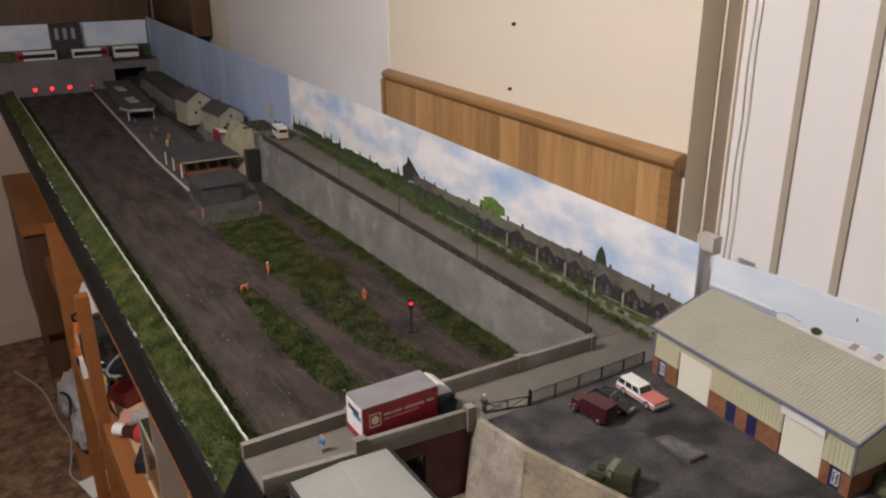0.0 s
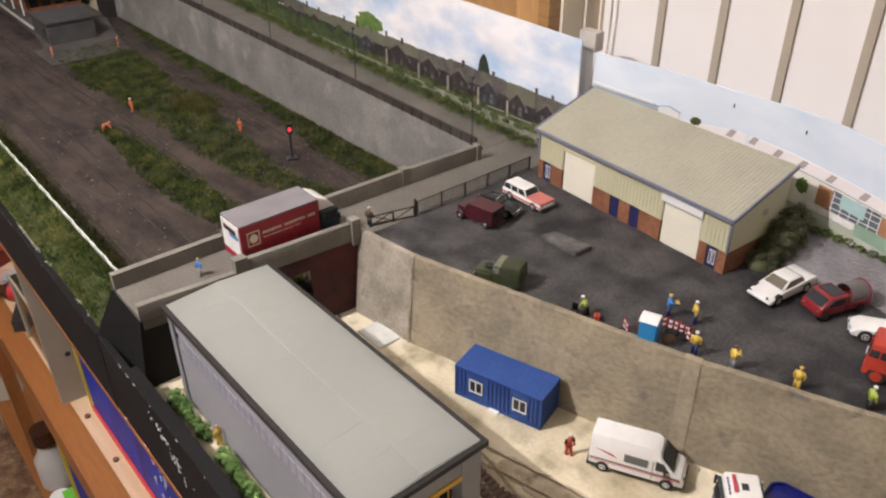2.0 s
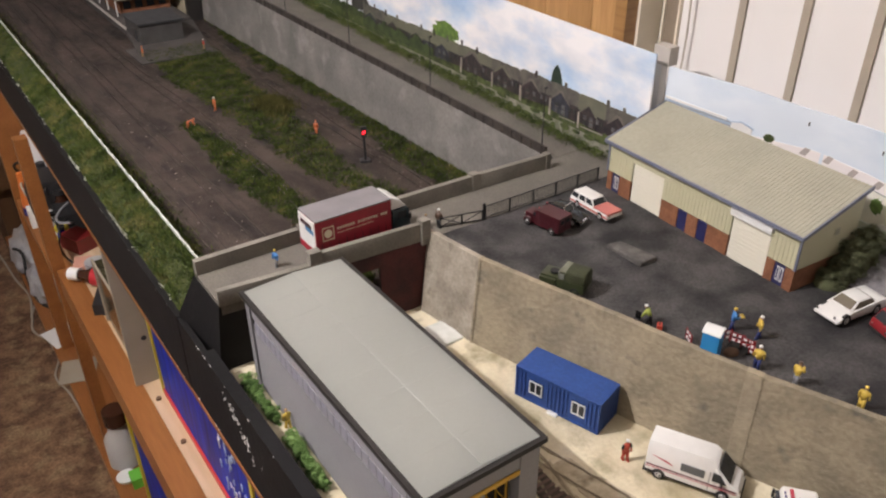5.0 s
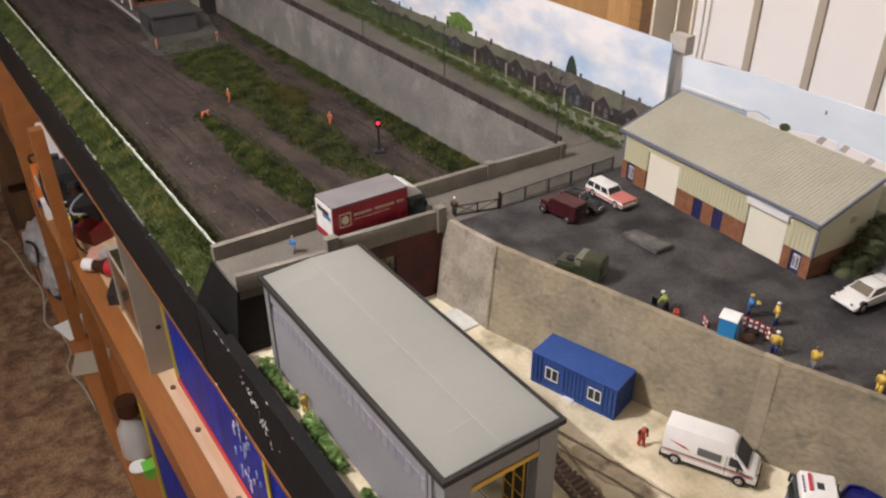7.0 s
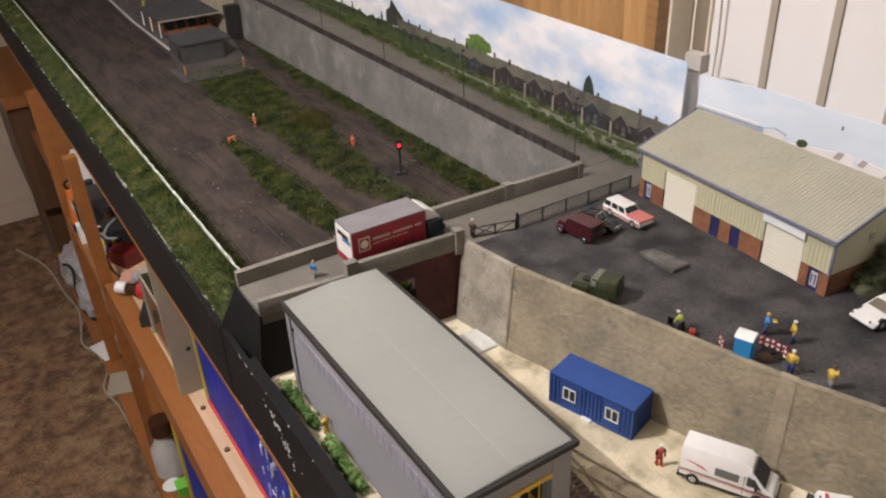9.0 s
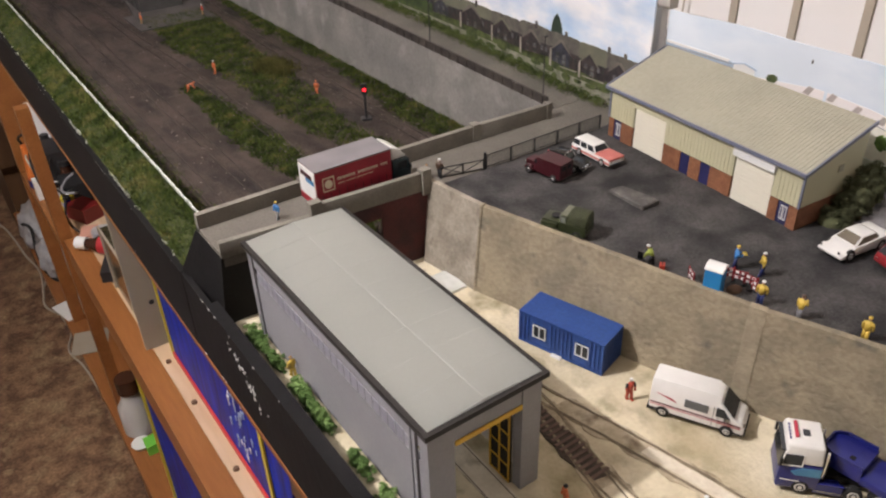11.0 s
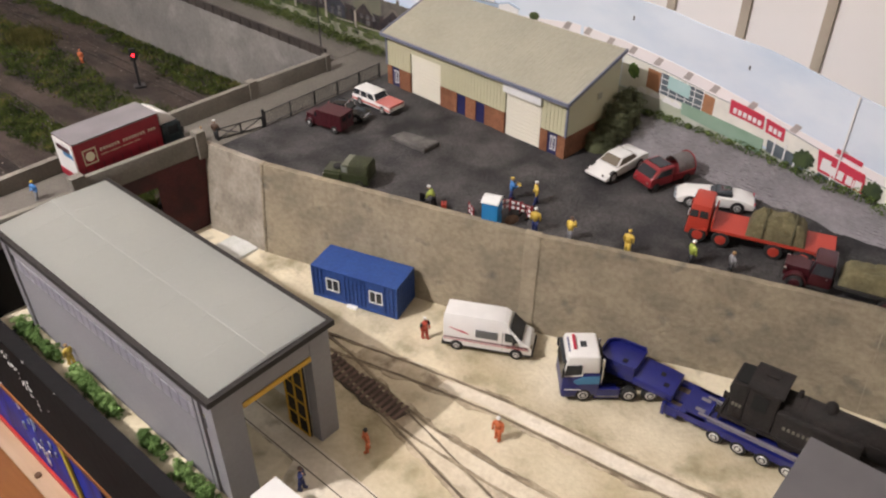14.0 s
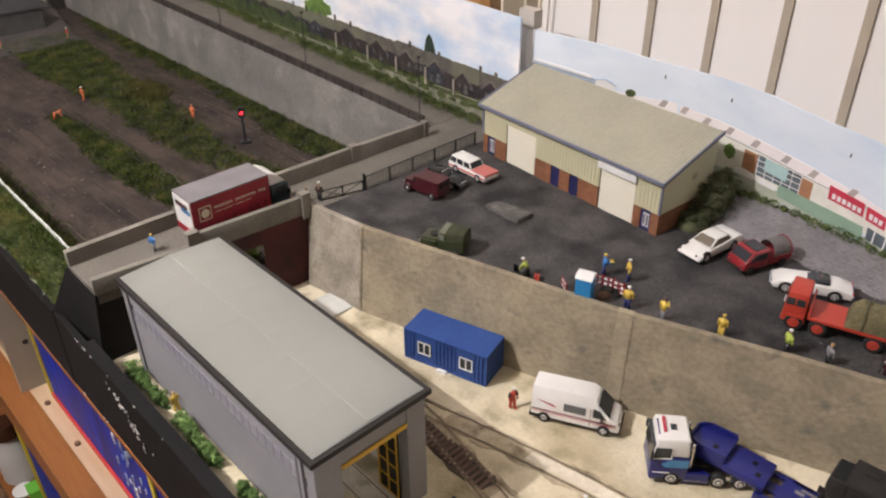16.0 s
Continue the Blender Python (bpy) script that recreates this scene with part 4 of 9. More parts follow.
# pale chips and litter strewn over the ballast
rng = np.random.default_rng(41)
bm = bmesh.new()
for k in range(1100):
    x, y = rng.uniform(0.05, 0.43), 0.40 + 1.1 * rng.random() ** 1.4
    near = min(abs(x - 0.090), abs(x - 0.19), abs(x - 0.37))
    if near > 0.045 * rng.random() + 0.006:
        continue
    s = rng.uniform(0.0004, 0.0013) * (2.0 if k % 40 == 0 else 1.0)
    a = rng.uniform(0, 3.14)
    c, d = s * math.cos(a), s * math.sin(a)
    z = 0.0022 + 0.0015 * noise.noise((x * 60, y * 60, 8.0))
    v = [bm.verts.new(p) for p in ((x - c * 1.6, y - d * 1.6, z), (x + d, y - c, z), (x + c * 1.6, y + d * 1.6, z + 0.0003), (x - d, y + c, z), (x, y, z + 0.0008))]
    for f in ((0, 1, 4), (1, 2, 4), (2, 3, 4), (3, 0, 4)):
        bm.faces.new([v[q] for q in f])
M["chips"] = material("pale_stone_chips", (0.26, 0.22, 0.19), 0.9, 0, (0.12, 0.10, 0.09), 120, 1.0)
tagged(lone("stone_chips", bm, "chips", "pale stone chips strewn over the dark ballast", "gravel"), kind="stuff")

# yard tracks, set in concrete
rails("yard_track", [(0.064, 0.30), (0.064, 0.10), (0.062, -0.05), (0.055, -0.20), (0.045, -0.40), (0.045, -0.7)], "track running out of the shed set flush in the yard", False)
T2 = [(0.150, 0.11), (0.163, 0.05), (0.1755, 0.0), (0.184, -0.04), (0.192, -0.08), (0.1985, -0.13), (0.2065, -0.20), (0.213, -0.25), (0.235, -0.42), (0.255, -0.7)]
T3 = [(0.150, 0.055), (0.134, -0.02), (0.1265, -0.06), (0.1185, -0.10), (0.098, -0.20), (0.065, -0.36), (0.05, -0.7)]
T4 = [(0.147, 0.045), (0.136, -0.02), (0.134, -0.05), (0.1355, -0.083), (0.137, -0.118), (0.141, -0.16), (0.148, -0.21), (0.17, -0.40), (0.18, -0.7)]
rails("yard_track", T2, "track beside the vehicles set flush in the yard", False)
yt = rails("yard_track", [(0.166, 0.30), (0.158, 0.14)] + T3, "track with a turnout across the yard", False)
rails("yard_track", T4, "diverging track of the turnout across the yard", False)
M["track_dirt"] = material("dirt_along_rails", (0.46, 0.38, 0.26), 0.95, 0, (0.64, 0.56, 0.42), 30, 1.0, (0.8, 0.78, 0.74), 0.4, 260, stain=(0.24, 0.19, 0.13), stain_scale=38, stain_cover=0.50)
for j, line in enumerate((T2[1:-1], T3[:-1], T4[1:-1])):
    rings = []
    for (xa, ya), (xb, yb) in zip(line, line[1:]):
        for k in range(int(abs(yb - ya) / 0.004)):
            u = k / int(abs(yb - ya) / 0.004)
            x, y = xa + (xb - xa) * u, ya + (yb - ya) * u
            w0 = 0.0125 + 0.0045 * noise.noise((y * 60, j * 9, 0)) + 0.002 * noise.noise((y * 210, j * 9, 3))
            w1 = 0.0125 + 0.0045 * noise.noise((y * 60, j * 9 + 4, 0)) + 0.002 * noise.noise((y * 210, j * 9, 7))
            z = 0.0007 + 0.0001 * j
            rings.append([(x - w0, y, -0.002), (x - w0 + 0.0008, y, z), (x + w1 - 0.0008, y, z), (x + w1, y, -0.002)])
    lone("trodden_dirt", loft(bmesh.new(), rings), "track_dirt", "brownish dirt trodden in along the yard rails", "ground", "structure")
rng = np.random.default_rng(9)
bm = bmesh.new()
solid(bm, [(p[0] + 0.0016 * math.sin(p[1] * 900), p[1]) for p in [(0.132 - 0.010 * k / 8 + (0.004 if k > 6 else 0), 0.060 - 0.0108 * k) for k in range(9)] + [(0.146 + (0.150 - 0.146) * k / 8 - 0.003 * (k % 2), -0.030 + 0.0115 * k) for k in range(9)]], "z", -0.002, 0.0011)
M["oily"] = material("oily_brown_dirt", (0.11, 0.083, 0.062), 0.95, 0, (0.05, 0.039, 0.031), 50, 0.9, (0.7, 0.7, 0.7), 0.5, 300)
lone("oily_patch", bm, "oily", "dark oily ballast round the exposed sleepers", "ground", "structure")
for k in range(16):
    u = k / 15
    c = Vector((0.1400, 0.062)).lerp(Vector((0.1370, -0.024)), u)
    part("sleeper", cube(c.x - 0.0092 - 0.001 * math.sin(k * 5), c.x + 0.0092 + 0.001 * math.cos(k * 7), c.y - 0.0014, c.y + 0.0014, 0.0, 0.0017), "sleeper_grey", yt)
# concrete aprons flush with the rails
M["apron"] = material("pale_concrete_apron", (0.86, 0.80, 0.68), 0.9, 0, (0.63, 0.56, 0.43), 22, 0.8, (0.88, 0.87, 0.84), 0.3, 300, stain=(0.38, 0.33, 0.23), stain_scale=34, stain_cover=0.57)
for pts in ([(0.0735, 0.28), (0.0735, 0.0), (0.0715, -0.06), (0.064, -0.22), (0.054, -0.40), (0.054, -0.7), (0.0, -0.7), (0.0, -0.02), (0.0535, 0.003), (0.0545, 0.28)],):
    bm = solid(bmesh.new(), pts, "z", -0.002, 0.0012)
    lone("concrete_apron", bm, "apron", "pale concrete apron between the yard rails", "ground", "structure")
bm = solid(bmesh.new(), [(0.1770, -0.028), (0.1865, -0.028), (0.1970, -0.080), (0.2135, -0.215), (0.240, -0.42), (0.230, -0.42), (0.2030, -0.215), (0.1870, -0.080)], "z", -0.002, 0.0012)
lone("concrete_apron", bm, "apron", "narrow concrete infill between two rails", "ground", "structure")
lone("concrete_block", sbox(0.176, 0.202, 0.232, 0.268, -0.002, 0.0022, r=0.001), "white_foam", "pale slab lying at the foot of the wall", "slab")

# ---- hard details of the upper level ----
M["yard_slab"] = material("chipped_slab", (0.145, 0.135, 0.125), 0.9, 0, (0.075, 0.070, 0.066), 70, 1.0, (0.75, 0.75, 0.75), 0.5, 240)
lone("concrete_slab", soft(solid(bmesh.new(), [(0.348, 0.186), (0.348, 0.140), (0.371, 0.139), (0.364, 0.182)], "z", 0.0785, 0.0848), 0.0016, 3), "yard_slab", "worn grey concrete slab lying in the yard", "slab")

M["setts"] = material("grey_stone_setts", (0.27, 0.255, 0.265), 0.9, 0, (0.19, 0.18, 0.188), 30, 0.9, (0.82, 0.82, 0.82), 0.25, 260)
bank = thing("stone_bank", "sloping bank of small grey stone setts behind the yard", "embankment", kind="structure")
rings = []
for k in range(40):
    y = -0.75 + k * 0.0205
    bx = bd2(min(y, 0.3))[0]
    x0 = 0.462 + 0.02 * math.sin(max(0, (y + 0.4)) * 3) + 0.006 * noise.noise((y * 12, 0, 0)) - max(0.0, -(y + 0.3)) * 0.12
    rings.append([(x0, y, 0.078), (x0 + (bx - x0) * 0.35, y, 0.0845 + 0.0012 * noise.noise((y * 30, 1, 1))), (bx - 0.001, y, 0.0905), (bx - 0.001, y, 0.070)])
part("bank_core", loft(bmesh.new(), rings), "setts", bank)
bm = bmesh.new()
rng = np.random.default_rng(21)
for k in range(int(0.62 / 0.0042)):
    y = -0.60 + k * 0.0042
    bx = bd2(y)[0]
    x0 = 0.462 + 0.02 * math.sin(max(0, (y + 0.4)) * 3) - max(0.0, -(y + 0.3)) * 0.12
    for j in range(int((bx - x0) / 0.0032)):
        u = (j + 0.5) * 0.0032 / (bx - x0)
        z = 0.078 + (0.0065 * u / 0.35 if u < 0.35 else 0.0065 + 0.006 * (u - 0.35) / 0.65)
        x = x0 + u * (bx - x0)
        o = 0.0021 * (j % 2)
        s = 0.0013 * rng.uniform(0.6, 1.15)
        h = rng.uniform(-0.0001, 0.0006)
        x, o = x + rng.normal(0, 0.0005), o + rng.normal(0, 0.0006)
        box(bm, x - s, x + s, y + o - s * 1.4, y + o + s * 1.4, z - 0.001, z + h)
part("setts", bm, "setts", bank)["kind"] = "stuff"

rng = np.random.default_rng(31)
bm = bmesh.new()
for k in range(46):
    y = -0.50 + k * 0.0115
    x = bd2(y)[0] - 0.006
    clump(bm, (x + rng.normal(0, 0.003), y, 0.0915), 0.0078 * rng.uniform(0.6, 1.3), 130, 0.0012, rng)
tagged(lone("hedge", bm, "hedge_leaves", "low clumpy green hedge at the foot of the backdrop", "hedge"), kind="stuff")
bm = bmesh.new()
for k in range(120):
    q = rng.uniform(0, 1)
    clump(bm, (0.464 + 0.062 * q, 0.015 + rng.normal(0, 0.007), 0.080 + rng.uniform(0, 0.012 + 0.034 * min(1.0, q * 1.6))), 0.0062, 300, 0.00070, rng)
for q in (0.0, 0.2, 0.4, 0.6, 0.8, 1.0):
    ball(bm, (0.470 + 0.056 * q, 0.017, 0.080), 0.014, 0.0135, 0.010 + 0.034 * min(1.0, q * 1.5), 2)
lone("bush", bm, "dark_leaves", "large dark green bush against the industrial unit", "bush")
bm = bmesh.new()
for k in range(260):
    y = 0.350 + k * 0.0046
    if noise.noise((y * 22, 4, 0)) < -0.42:
        continue
    x = bd1(y)[0] - 0.008 + rng.normal(0, 0.0028)
    clump(bm, (x, y, lane_z(y) + 0.0025), 0.0105 * rng.uniform(0.5, 1.35), 150, 0.00105, rng)
tagged(lone("hedge", bm, "lane_hedge", "straggling green hedge between lane and backdrop", "hedge"), kind="stuff")
pts = scatter(5000, 0.478, 0.53, 0.40, 1.55, lambda x, y: 0.9 if x > bd1(y)[0] - 0.02 else 0.0, lambda x, y: lane_z(y), 55)
blades("verge", pts, "blades", "grassy verge beside the lane", "grass", (0.001, 0.003), 0.0016, 0.002)

# lane fence by the yard, gate and posts
fence = thing("yard_fence", "low dark metal yard fence with thin posts and mesh", "fence")
FX = [0.2845, 0.3185, 0.3525, 0.3865, 0.4205, 0.4535]
for x in FX:
    part("post", cube(x - 0.0007, x + 0.0007, 0.3050, 0.3064, 0.0785, 0.0965), "iron", fence)
for z in (0.0812, 0.0952):
    part("rail", cube(FX[0], FX[-1], 0.3053, 0.3061, z, z + 0.0008), "iron", fence)
for a, b in zip(FX, FX[1:]):
    bm = bmesh.new()
    k = a + 0.0018
    while k < b - 0.001:
        box(bm, k, k + 0.0005, 0.3055, 0.3059, 0.082, 0.0953)
        k += 0.0021
    part("mesh", bm, "iron", fence)
gate = thing("field_gate", "dark diagonal-braced metal gate standing closed", "gate", pose(0.2335, 0.3175, 0.0790, 0, 0, -14))
for x in (0.0, 0.0246, 0.0488):
    part("post", cube(x - 0.0007, x + 0.0007, -0.0007, 0.0007, 0, 0.0135), "iron", gate)
for z in (0.0015, 0.0122):
    part("rail", cube(0.0, 0.0495, -0.0005, 0.0005, z, z + 0.0009), "iron", gate)
for a, b in (((0.0, 0.002), (0.0246, 0.0125)), ((0.0246, 0.002), (0.0488, 0.0125)), ((0.0, 0.0125), (0.0246, 0.002))):
    part("brace", rod(bmesh.new(), (a[0], 0, a[1]), (b[0], 0, b[1]), 0.0005, 6), "iron", gate)
part("gate_post", cube(0.0492, 0.0515, -0.0011, 0.0011, 0, 0.021), "iron", gate)

for y in (0.402, 0.654, 0.899, 1.15):
    z = lane_z(y)
    lp = thing("street_lamp", "tall thin black street lamp on the lane wall", "street lamp", pose(0.4495, y, z), group="lamps along the lane")
    part("pole", rod(bmesh.new(), (0, 0, 0), (0, 0, 0.086), 0.0008, 8, 0.0005), "iron", lp)
    part("base", rod(bmesh.new(), (0, 0, 0), (0, 0, 0.012), 0.0014, 8), "iron", lp)
    part("head", sbox(-0.0012, 0.0030, -0.0010, 0.0010, 0.0858, 0.0876, r=0.0004), "iron", lp)

# colour light signals
M["red_lens"] = material("lit_red_lens", (0.5, 0.01, 0.01), 0.3, emit=((1.0, 0.010, 0.018), 9))


def signal(at, yaw, h=0.043, big=1.0, label="black colour light signal showing red beside the track"):
    s = thing("railway_signal", label, "railway signal", pose(*at, 0, 0, yaw), group="railway signals")
    part("base", sbox(-0.0075, 0.0075, -0.0065, 0.0065, -0.002, 0.0030, r=0.0006), "iron", s)
    part("post", rod(bmesh.new(), (0, 0, 0.001), (0, 0, h), 0.0019, 8), "iron", s)
    part("ladder", cube(-0.0012, 0.0012, 0.0028, 0.0036, 0.001, h), "iron", s)
    part("head", sbox(-0.0042, 0.0042, -0.0014, 0.0026, h - 0.004, h + 0.012, r=0.0007), "iron", s)
    part("lens", ball(bmesh.new(), (0, -0.0016, h + 0.0032), 0.0022 * big, 0.0009, 0.0022 * big), "red_lens", s, "lit red lamp", True)
    return s


signal((0.340, 0.668, 0.0), -22)
for x, y, big in ((0.091, 3.20, 2.8), (0.151, 3.20, 3.0), (0.216, 3.20, 3.2), (0.299, 3.20, 1.0)):
    signal((x, y, 0.0), -12 if big > 1 else -60, 0.040, big)

# ---- vehicles ----
def paint(name, c, rough=0.32, coat=0.15, second=None):
    M[name] = material(name, c, rough, 0, second or tuple(v * 0.85 for v in c), 80, 0.4, coat=coat)


paint("red_gloss", (0.42, 0.02, 0.03))
paint("maroon", (0.048, 0.005, 0.009), 0.42, 0.0)
paint("truck_red", (0.24, 0.016, 0.022))
paint("body_white", (0.80, 0.79, 0.76))
paint("body_black", (0.007, 0.007, 0.008), 0.22, 0.0)
paint("salmon", (0.56, 0.165, 0.145))
paint("orange_red", (0.43, 0.042, 0.022), 0.5, 0.0)
paint("olive", (0.032, 0.040, 0.016), 0.42, 0.0)
paint("royal_blue", (0.0085, 0.0125, 0.132))
paint("teal_blue", (0.05, 0.22, 0.42))
paint("cab_green", (0.012, 0.030, 0.040))
M["tyre"] = material("rubber_tyre", (0.015, 0.015, 0.015), 0.85)
M["chrome"] = material("chrome", (0.72, 0.72, 0.72), 0.18, 1.0)
M["alloy"] = material("pale_wheel_metal", (0.66, 0.65, 0.63), 0.3, 0.35)
# flat black painted where openings would be dark only with shade
M["void"] = material("opening_shade_black", (0.004, 0.004, 0.004), 0.95)
M["dull_roof"] = material("dull_grey_roof", (0.118, 0.110, 0.112), 0.7, 0, (0.092, 0.087, 0.09), 30, 0.7)
M["silver_top"] = material("grey_box_roof", (0.215, 0.20, 0.212), 0.6, 0, (0.17, 0.16, 0.17), 40, 0.7)
M["chassis"] = material("chassis_black", (0.018, 0.017, 0.016), 0.7)
M["lorry_red"] = material("curtain_red", (0.33, 0.013, 0.030), 0.45, 0, (0.20, 0.010, 0.022), 40, 0.8)
M["dirt"] = material("grimy_black", (0.0092, 0.0070, 0.0060), 0.85, 0, (0.021, 0.0155, 0.0125), 60, 0.9, (0.7, 0.7, 0.7), 0.3, 400)
M["tarp"] = material("khaki_tarpaulin", (0.17, 0.145, 0.075), 0.9, 0, (0.11, 0.10, 0.05), 60, 0.9, (0.75, 0.75, 0.7), 0.5, 300)
M["tarp_dark"] = material("dark_tarpaulin_band", (0.075, 0.07, 0.035), 0.9)
M["cream_text"] = material("cream_lettering", (0.75, 0.68, 0.52), 0.5)
M["stripe_maroon"] = material("maroon_stripe", (0.115, 0.015, 0.035), 0.4)
M["stripe_red"] = material("red_stripe", (0.45, 0.03, 0.06), 0.4)
M["rust"] = material("brown_rust", (0.16, 0.09, 0.05), 0.85, 0, (0.09, 0.05, 0.03), 90, 0.9)


# pale and tan bases carry reflections and the interior in the colour
M["pale_glass"] = material("pale_reflection_glazing", (0.13, 0.135, 0.14), 0.12)
M["tan_glass"] = material("tan_reflection_glazing", (0.17, 0.145, 0.11), 0.18)


def wheel(parent, x, y, r, w, rim="alloy"):
    """A wheel at its hub, tread across y: tyre under its thing, rim under the tyre."""
    t = bmesh.new()
    rod(t, (x, y - w / 2, r), (x, y + w / 2, r), r, 18)
    ty = part("tyre", soft(t, r * 0.12, 1), "tyre", parent)
    s = 1 if y > 0 else -1
    part("rim", rod(bmesh.new(), (x, y + s * (w / 2 - 0.0004), r), (x, y + s * (w / 2 + 0.0003), r), r * 0.66, 14, r * 0.56), rim, ty)
    part("hub_well", rod(bmesh.new(), (x, y + s * (w / 2 + 0.0001), r), (x, y + s * (w / 2 + 0.00042), r), r * 0.42, 12), "tyre" if rim == "alloy" else rim, ty)
    part("hub", rod(bmesh.new(), (x, y + s * w / 2, r), (x, y + s * (w / 2 + 0.0008), r), r * 0.26, 8), rim, ty)


def taper(bm, low, high):
    """A cabin: ring low to ring high, each (x0, x1, half width, z)."""
    r = [[(a[0], -a[2], a[3]), (a[1], -a[2], a[3]), (a[1], a[2], a[3]), (a[0], a[2], a[3])] for a in (low, high)]
    return loft(bm, r)


def windows(car, low, high, glass="glass", n=2):
    """Glass panes let into the four sides of a tapered cabin."""
    def p(side, u, v):
        (a0, a1, aw, az), (b0, b1, bw, bz) = low, high
        x0, x1, w, z = a0 + (b0 - a0) * v, a1 + (b1 - a1) * v, aw + (bw - aw) * v, az + (bz - az) * v
        if side in ("l", "r"):
            return Vector((x0 + (x1 - x0) * u, (w + 0.00012) * (1 if side == "l" else -1), z))
        return Vector((x1 + 0.00012 if side == "f" else x0 - 0.00012, w * (2 * u - 1), z))
    for side in "lrfb":
        k = n if side in "lr" else 1
        for i in range(k):
            u0, u1 = (i + 0.10) / k, (i + 0.92) / k
            if k == 1:
                u0, u1 = 0.07, 0.93
            bm = bmesh.new()
            q = [p(side, u0, 0.12), p(side, u1, 0.12), p(side, u1, 0.86), p(side, u0, 0.86)]
            nrm = (q[1] - q[0]).cross(q[3] - q[0]).normalized() * 0.00035
            loft(bm, [[v - nrm for v in q], [v + nrm for v in q]])
            part("windscreen" if side == "f" else "rear_window" if side == "b" else "side_window", bm, glass, car)


def car(name, m, label, L, W, body, roof, outline, low, high, wheel_x, r=0.0043, n=2, rim="alloy", chrome=True, glass="glass"):
    """outline: the body's side view below the windows, as (x, z); low and high: the cabin's foot and roof."""
    c = thing(name, label, "car", m, group="parked road vehicles")
    bm = solid(bmesh.new(), outline, "y", -W / 2, W / 2)
    part("body", soft(bm, 0.0011, 2), body, c, smooth=False)
    part("cabin", soft(taper(bmesh.new(), low, high), 0.0006, 1), roof, c)
    windows(c, low, high, glass, n=n)
    for x in wheel_x:
        for s in (-1, 1):
            part("wheel_arch", rod(bmesh.new(), (x, s * (W / 2 - 0.0022), r), (x, s * (W / 2 + 0.00015), r), r * 1.18, 16), "chassis", c)
            wheel(c, x, s * (W / 2 - 0.0009), r, 0.0026, rim)
    if chrome:
        part("bumper", sbox(L / 2 - 0.0004, L / 2 + 0.0009, -W / 2 + 0.001, W / 2 - 0.001, 0.0045, 0.0062, r=0.0003), "chrome", c)
        part("bumper", sbox(-L / 2 - 0.0009, -L / 2 + 0.0004, -W / 2 + 0.001, W / 2 - 0.001, 0.0045, 0.0062, r=0.0003), "chrome", c)
    for s in (-1, 1):
        part("headlight", ball(bmesh.new(), (L / 2 - 0.0001, s * W * 0.36, 0.0082), 0.0006, 0.0013, 0.0013, 1), "chrome", c)
        part("tail_light", cube(-L / 2 - 0.0005, -L / 2 + 0.0004, s * W * 0.40 - 0.0009, s * W * 0.40 + 0.0009, 0.0075, 0.0095), "stripe_red", c)
    return c


UZ = 0.0800
car("sports_coupe", pose(0.4420, -0.0205, UZ, 0, 0, 171) @ Matrix.Diagonal((1.12, 1.04, 1.24, 1)), "white wedge-shaped sports coupe with dark windows", 0.056, 0.0245, "body_white", "body_white",
    [(-0.028, 0.003), (0.027, 0.0028), (0.028, 0.005), (0.022, 0.0072), (0.010, 0.0098), (-0.020, 0.0118), (-0.028, 0.0108)],
    (-0.017, 0.013, 0.0108, 0.0098), (-0.010, 0.003, 0.0085, 0.0152), (0.0175, -0.0165), 0.0042, 1, chrome=False, glass="tan_glass")
car("estate_car", pose(0.3955, 0.2505, UZ, 0, 0, -91) @ Matrix.Scale(0.88, 4), "two-tone white and salmon red American estate car", 0.067, 0.0255, "body_white", "body_white",
    [(-0.0335, 0.0035), (0.033, 0.0035), (0.0335, 0.009), (0.031, 0.0112), (0.006, 0.0115), (-0.0335, 0.0118)],
    (-0.0325, 0.008, 0.0120, 0.0114), (-0.0305, 0.0015, 0.0100, 0.0196), (0.0205, -0.0195), 0.0046, 3)
estate = [o for o in scene.objects if o.name == "estate_car"][0]
part("bonnet_panel", soft(cube(0.0075, 0.0330, -0.0122, 0.0122, 0.0080, 0.0121), 0.0008, 2), "salmon", estate, "salmon red bonnet")
for s in (-1, 1):
    part("side_flash", cube(-0.0325, 0.0330, s * 0.0127 - 0.0003, s * 0.0127 + 0.0003, 0.0055, 0.0080), "salmon", estate)
car("saloon_car", pose(0.3545, 0.2575, UZ, 0, 0, -74) @ Matrix.Scale(0.90, 4), "shiny black vintage saloon car", 0.058, 0.022, "body_black", "body_black",
    [(-0.029, 0.0035), (0.028, 0.0035), (0.029, 0.008), (0.024, 0.0110), (0.006, 0.0122), (-0.016, 0.0125), (-0.028, 0.0095)],
    (-0.020, 0.008, 0.0098, 0.0120), (-0.012, 0.003, 0.0082, 0.0196), (0.018, -0.017), 0.0047, 2)
saloon = [o for o in scene.objects if o.name == "saloon_car"][0]
for s in (-1, 1):
    part("windscreen_frame", rod(bmesh.new(), (0.0084, s * 0.0092, 0.0124), (0.0036, s * 0.0080, 0.0194), 0.0004, 6), "chrome", saloon)
    part("side_trim", cube(-0.0270, 0.0270, s * 0.0111 - 0.0003, s * 0.0111 + 0.0002, 0.0086, 0.0090), "chrome", saloon)
part("windscreen_frame", rod(bmesh.new(), (0.0036, -0.0080, 0.0194), (0.0036, 0.0080, 0.0194), 0.0004, 6), "chrome", saloon)
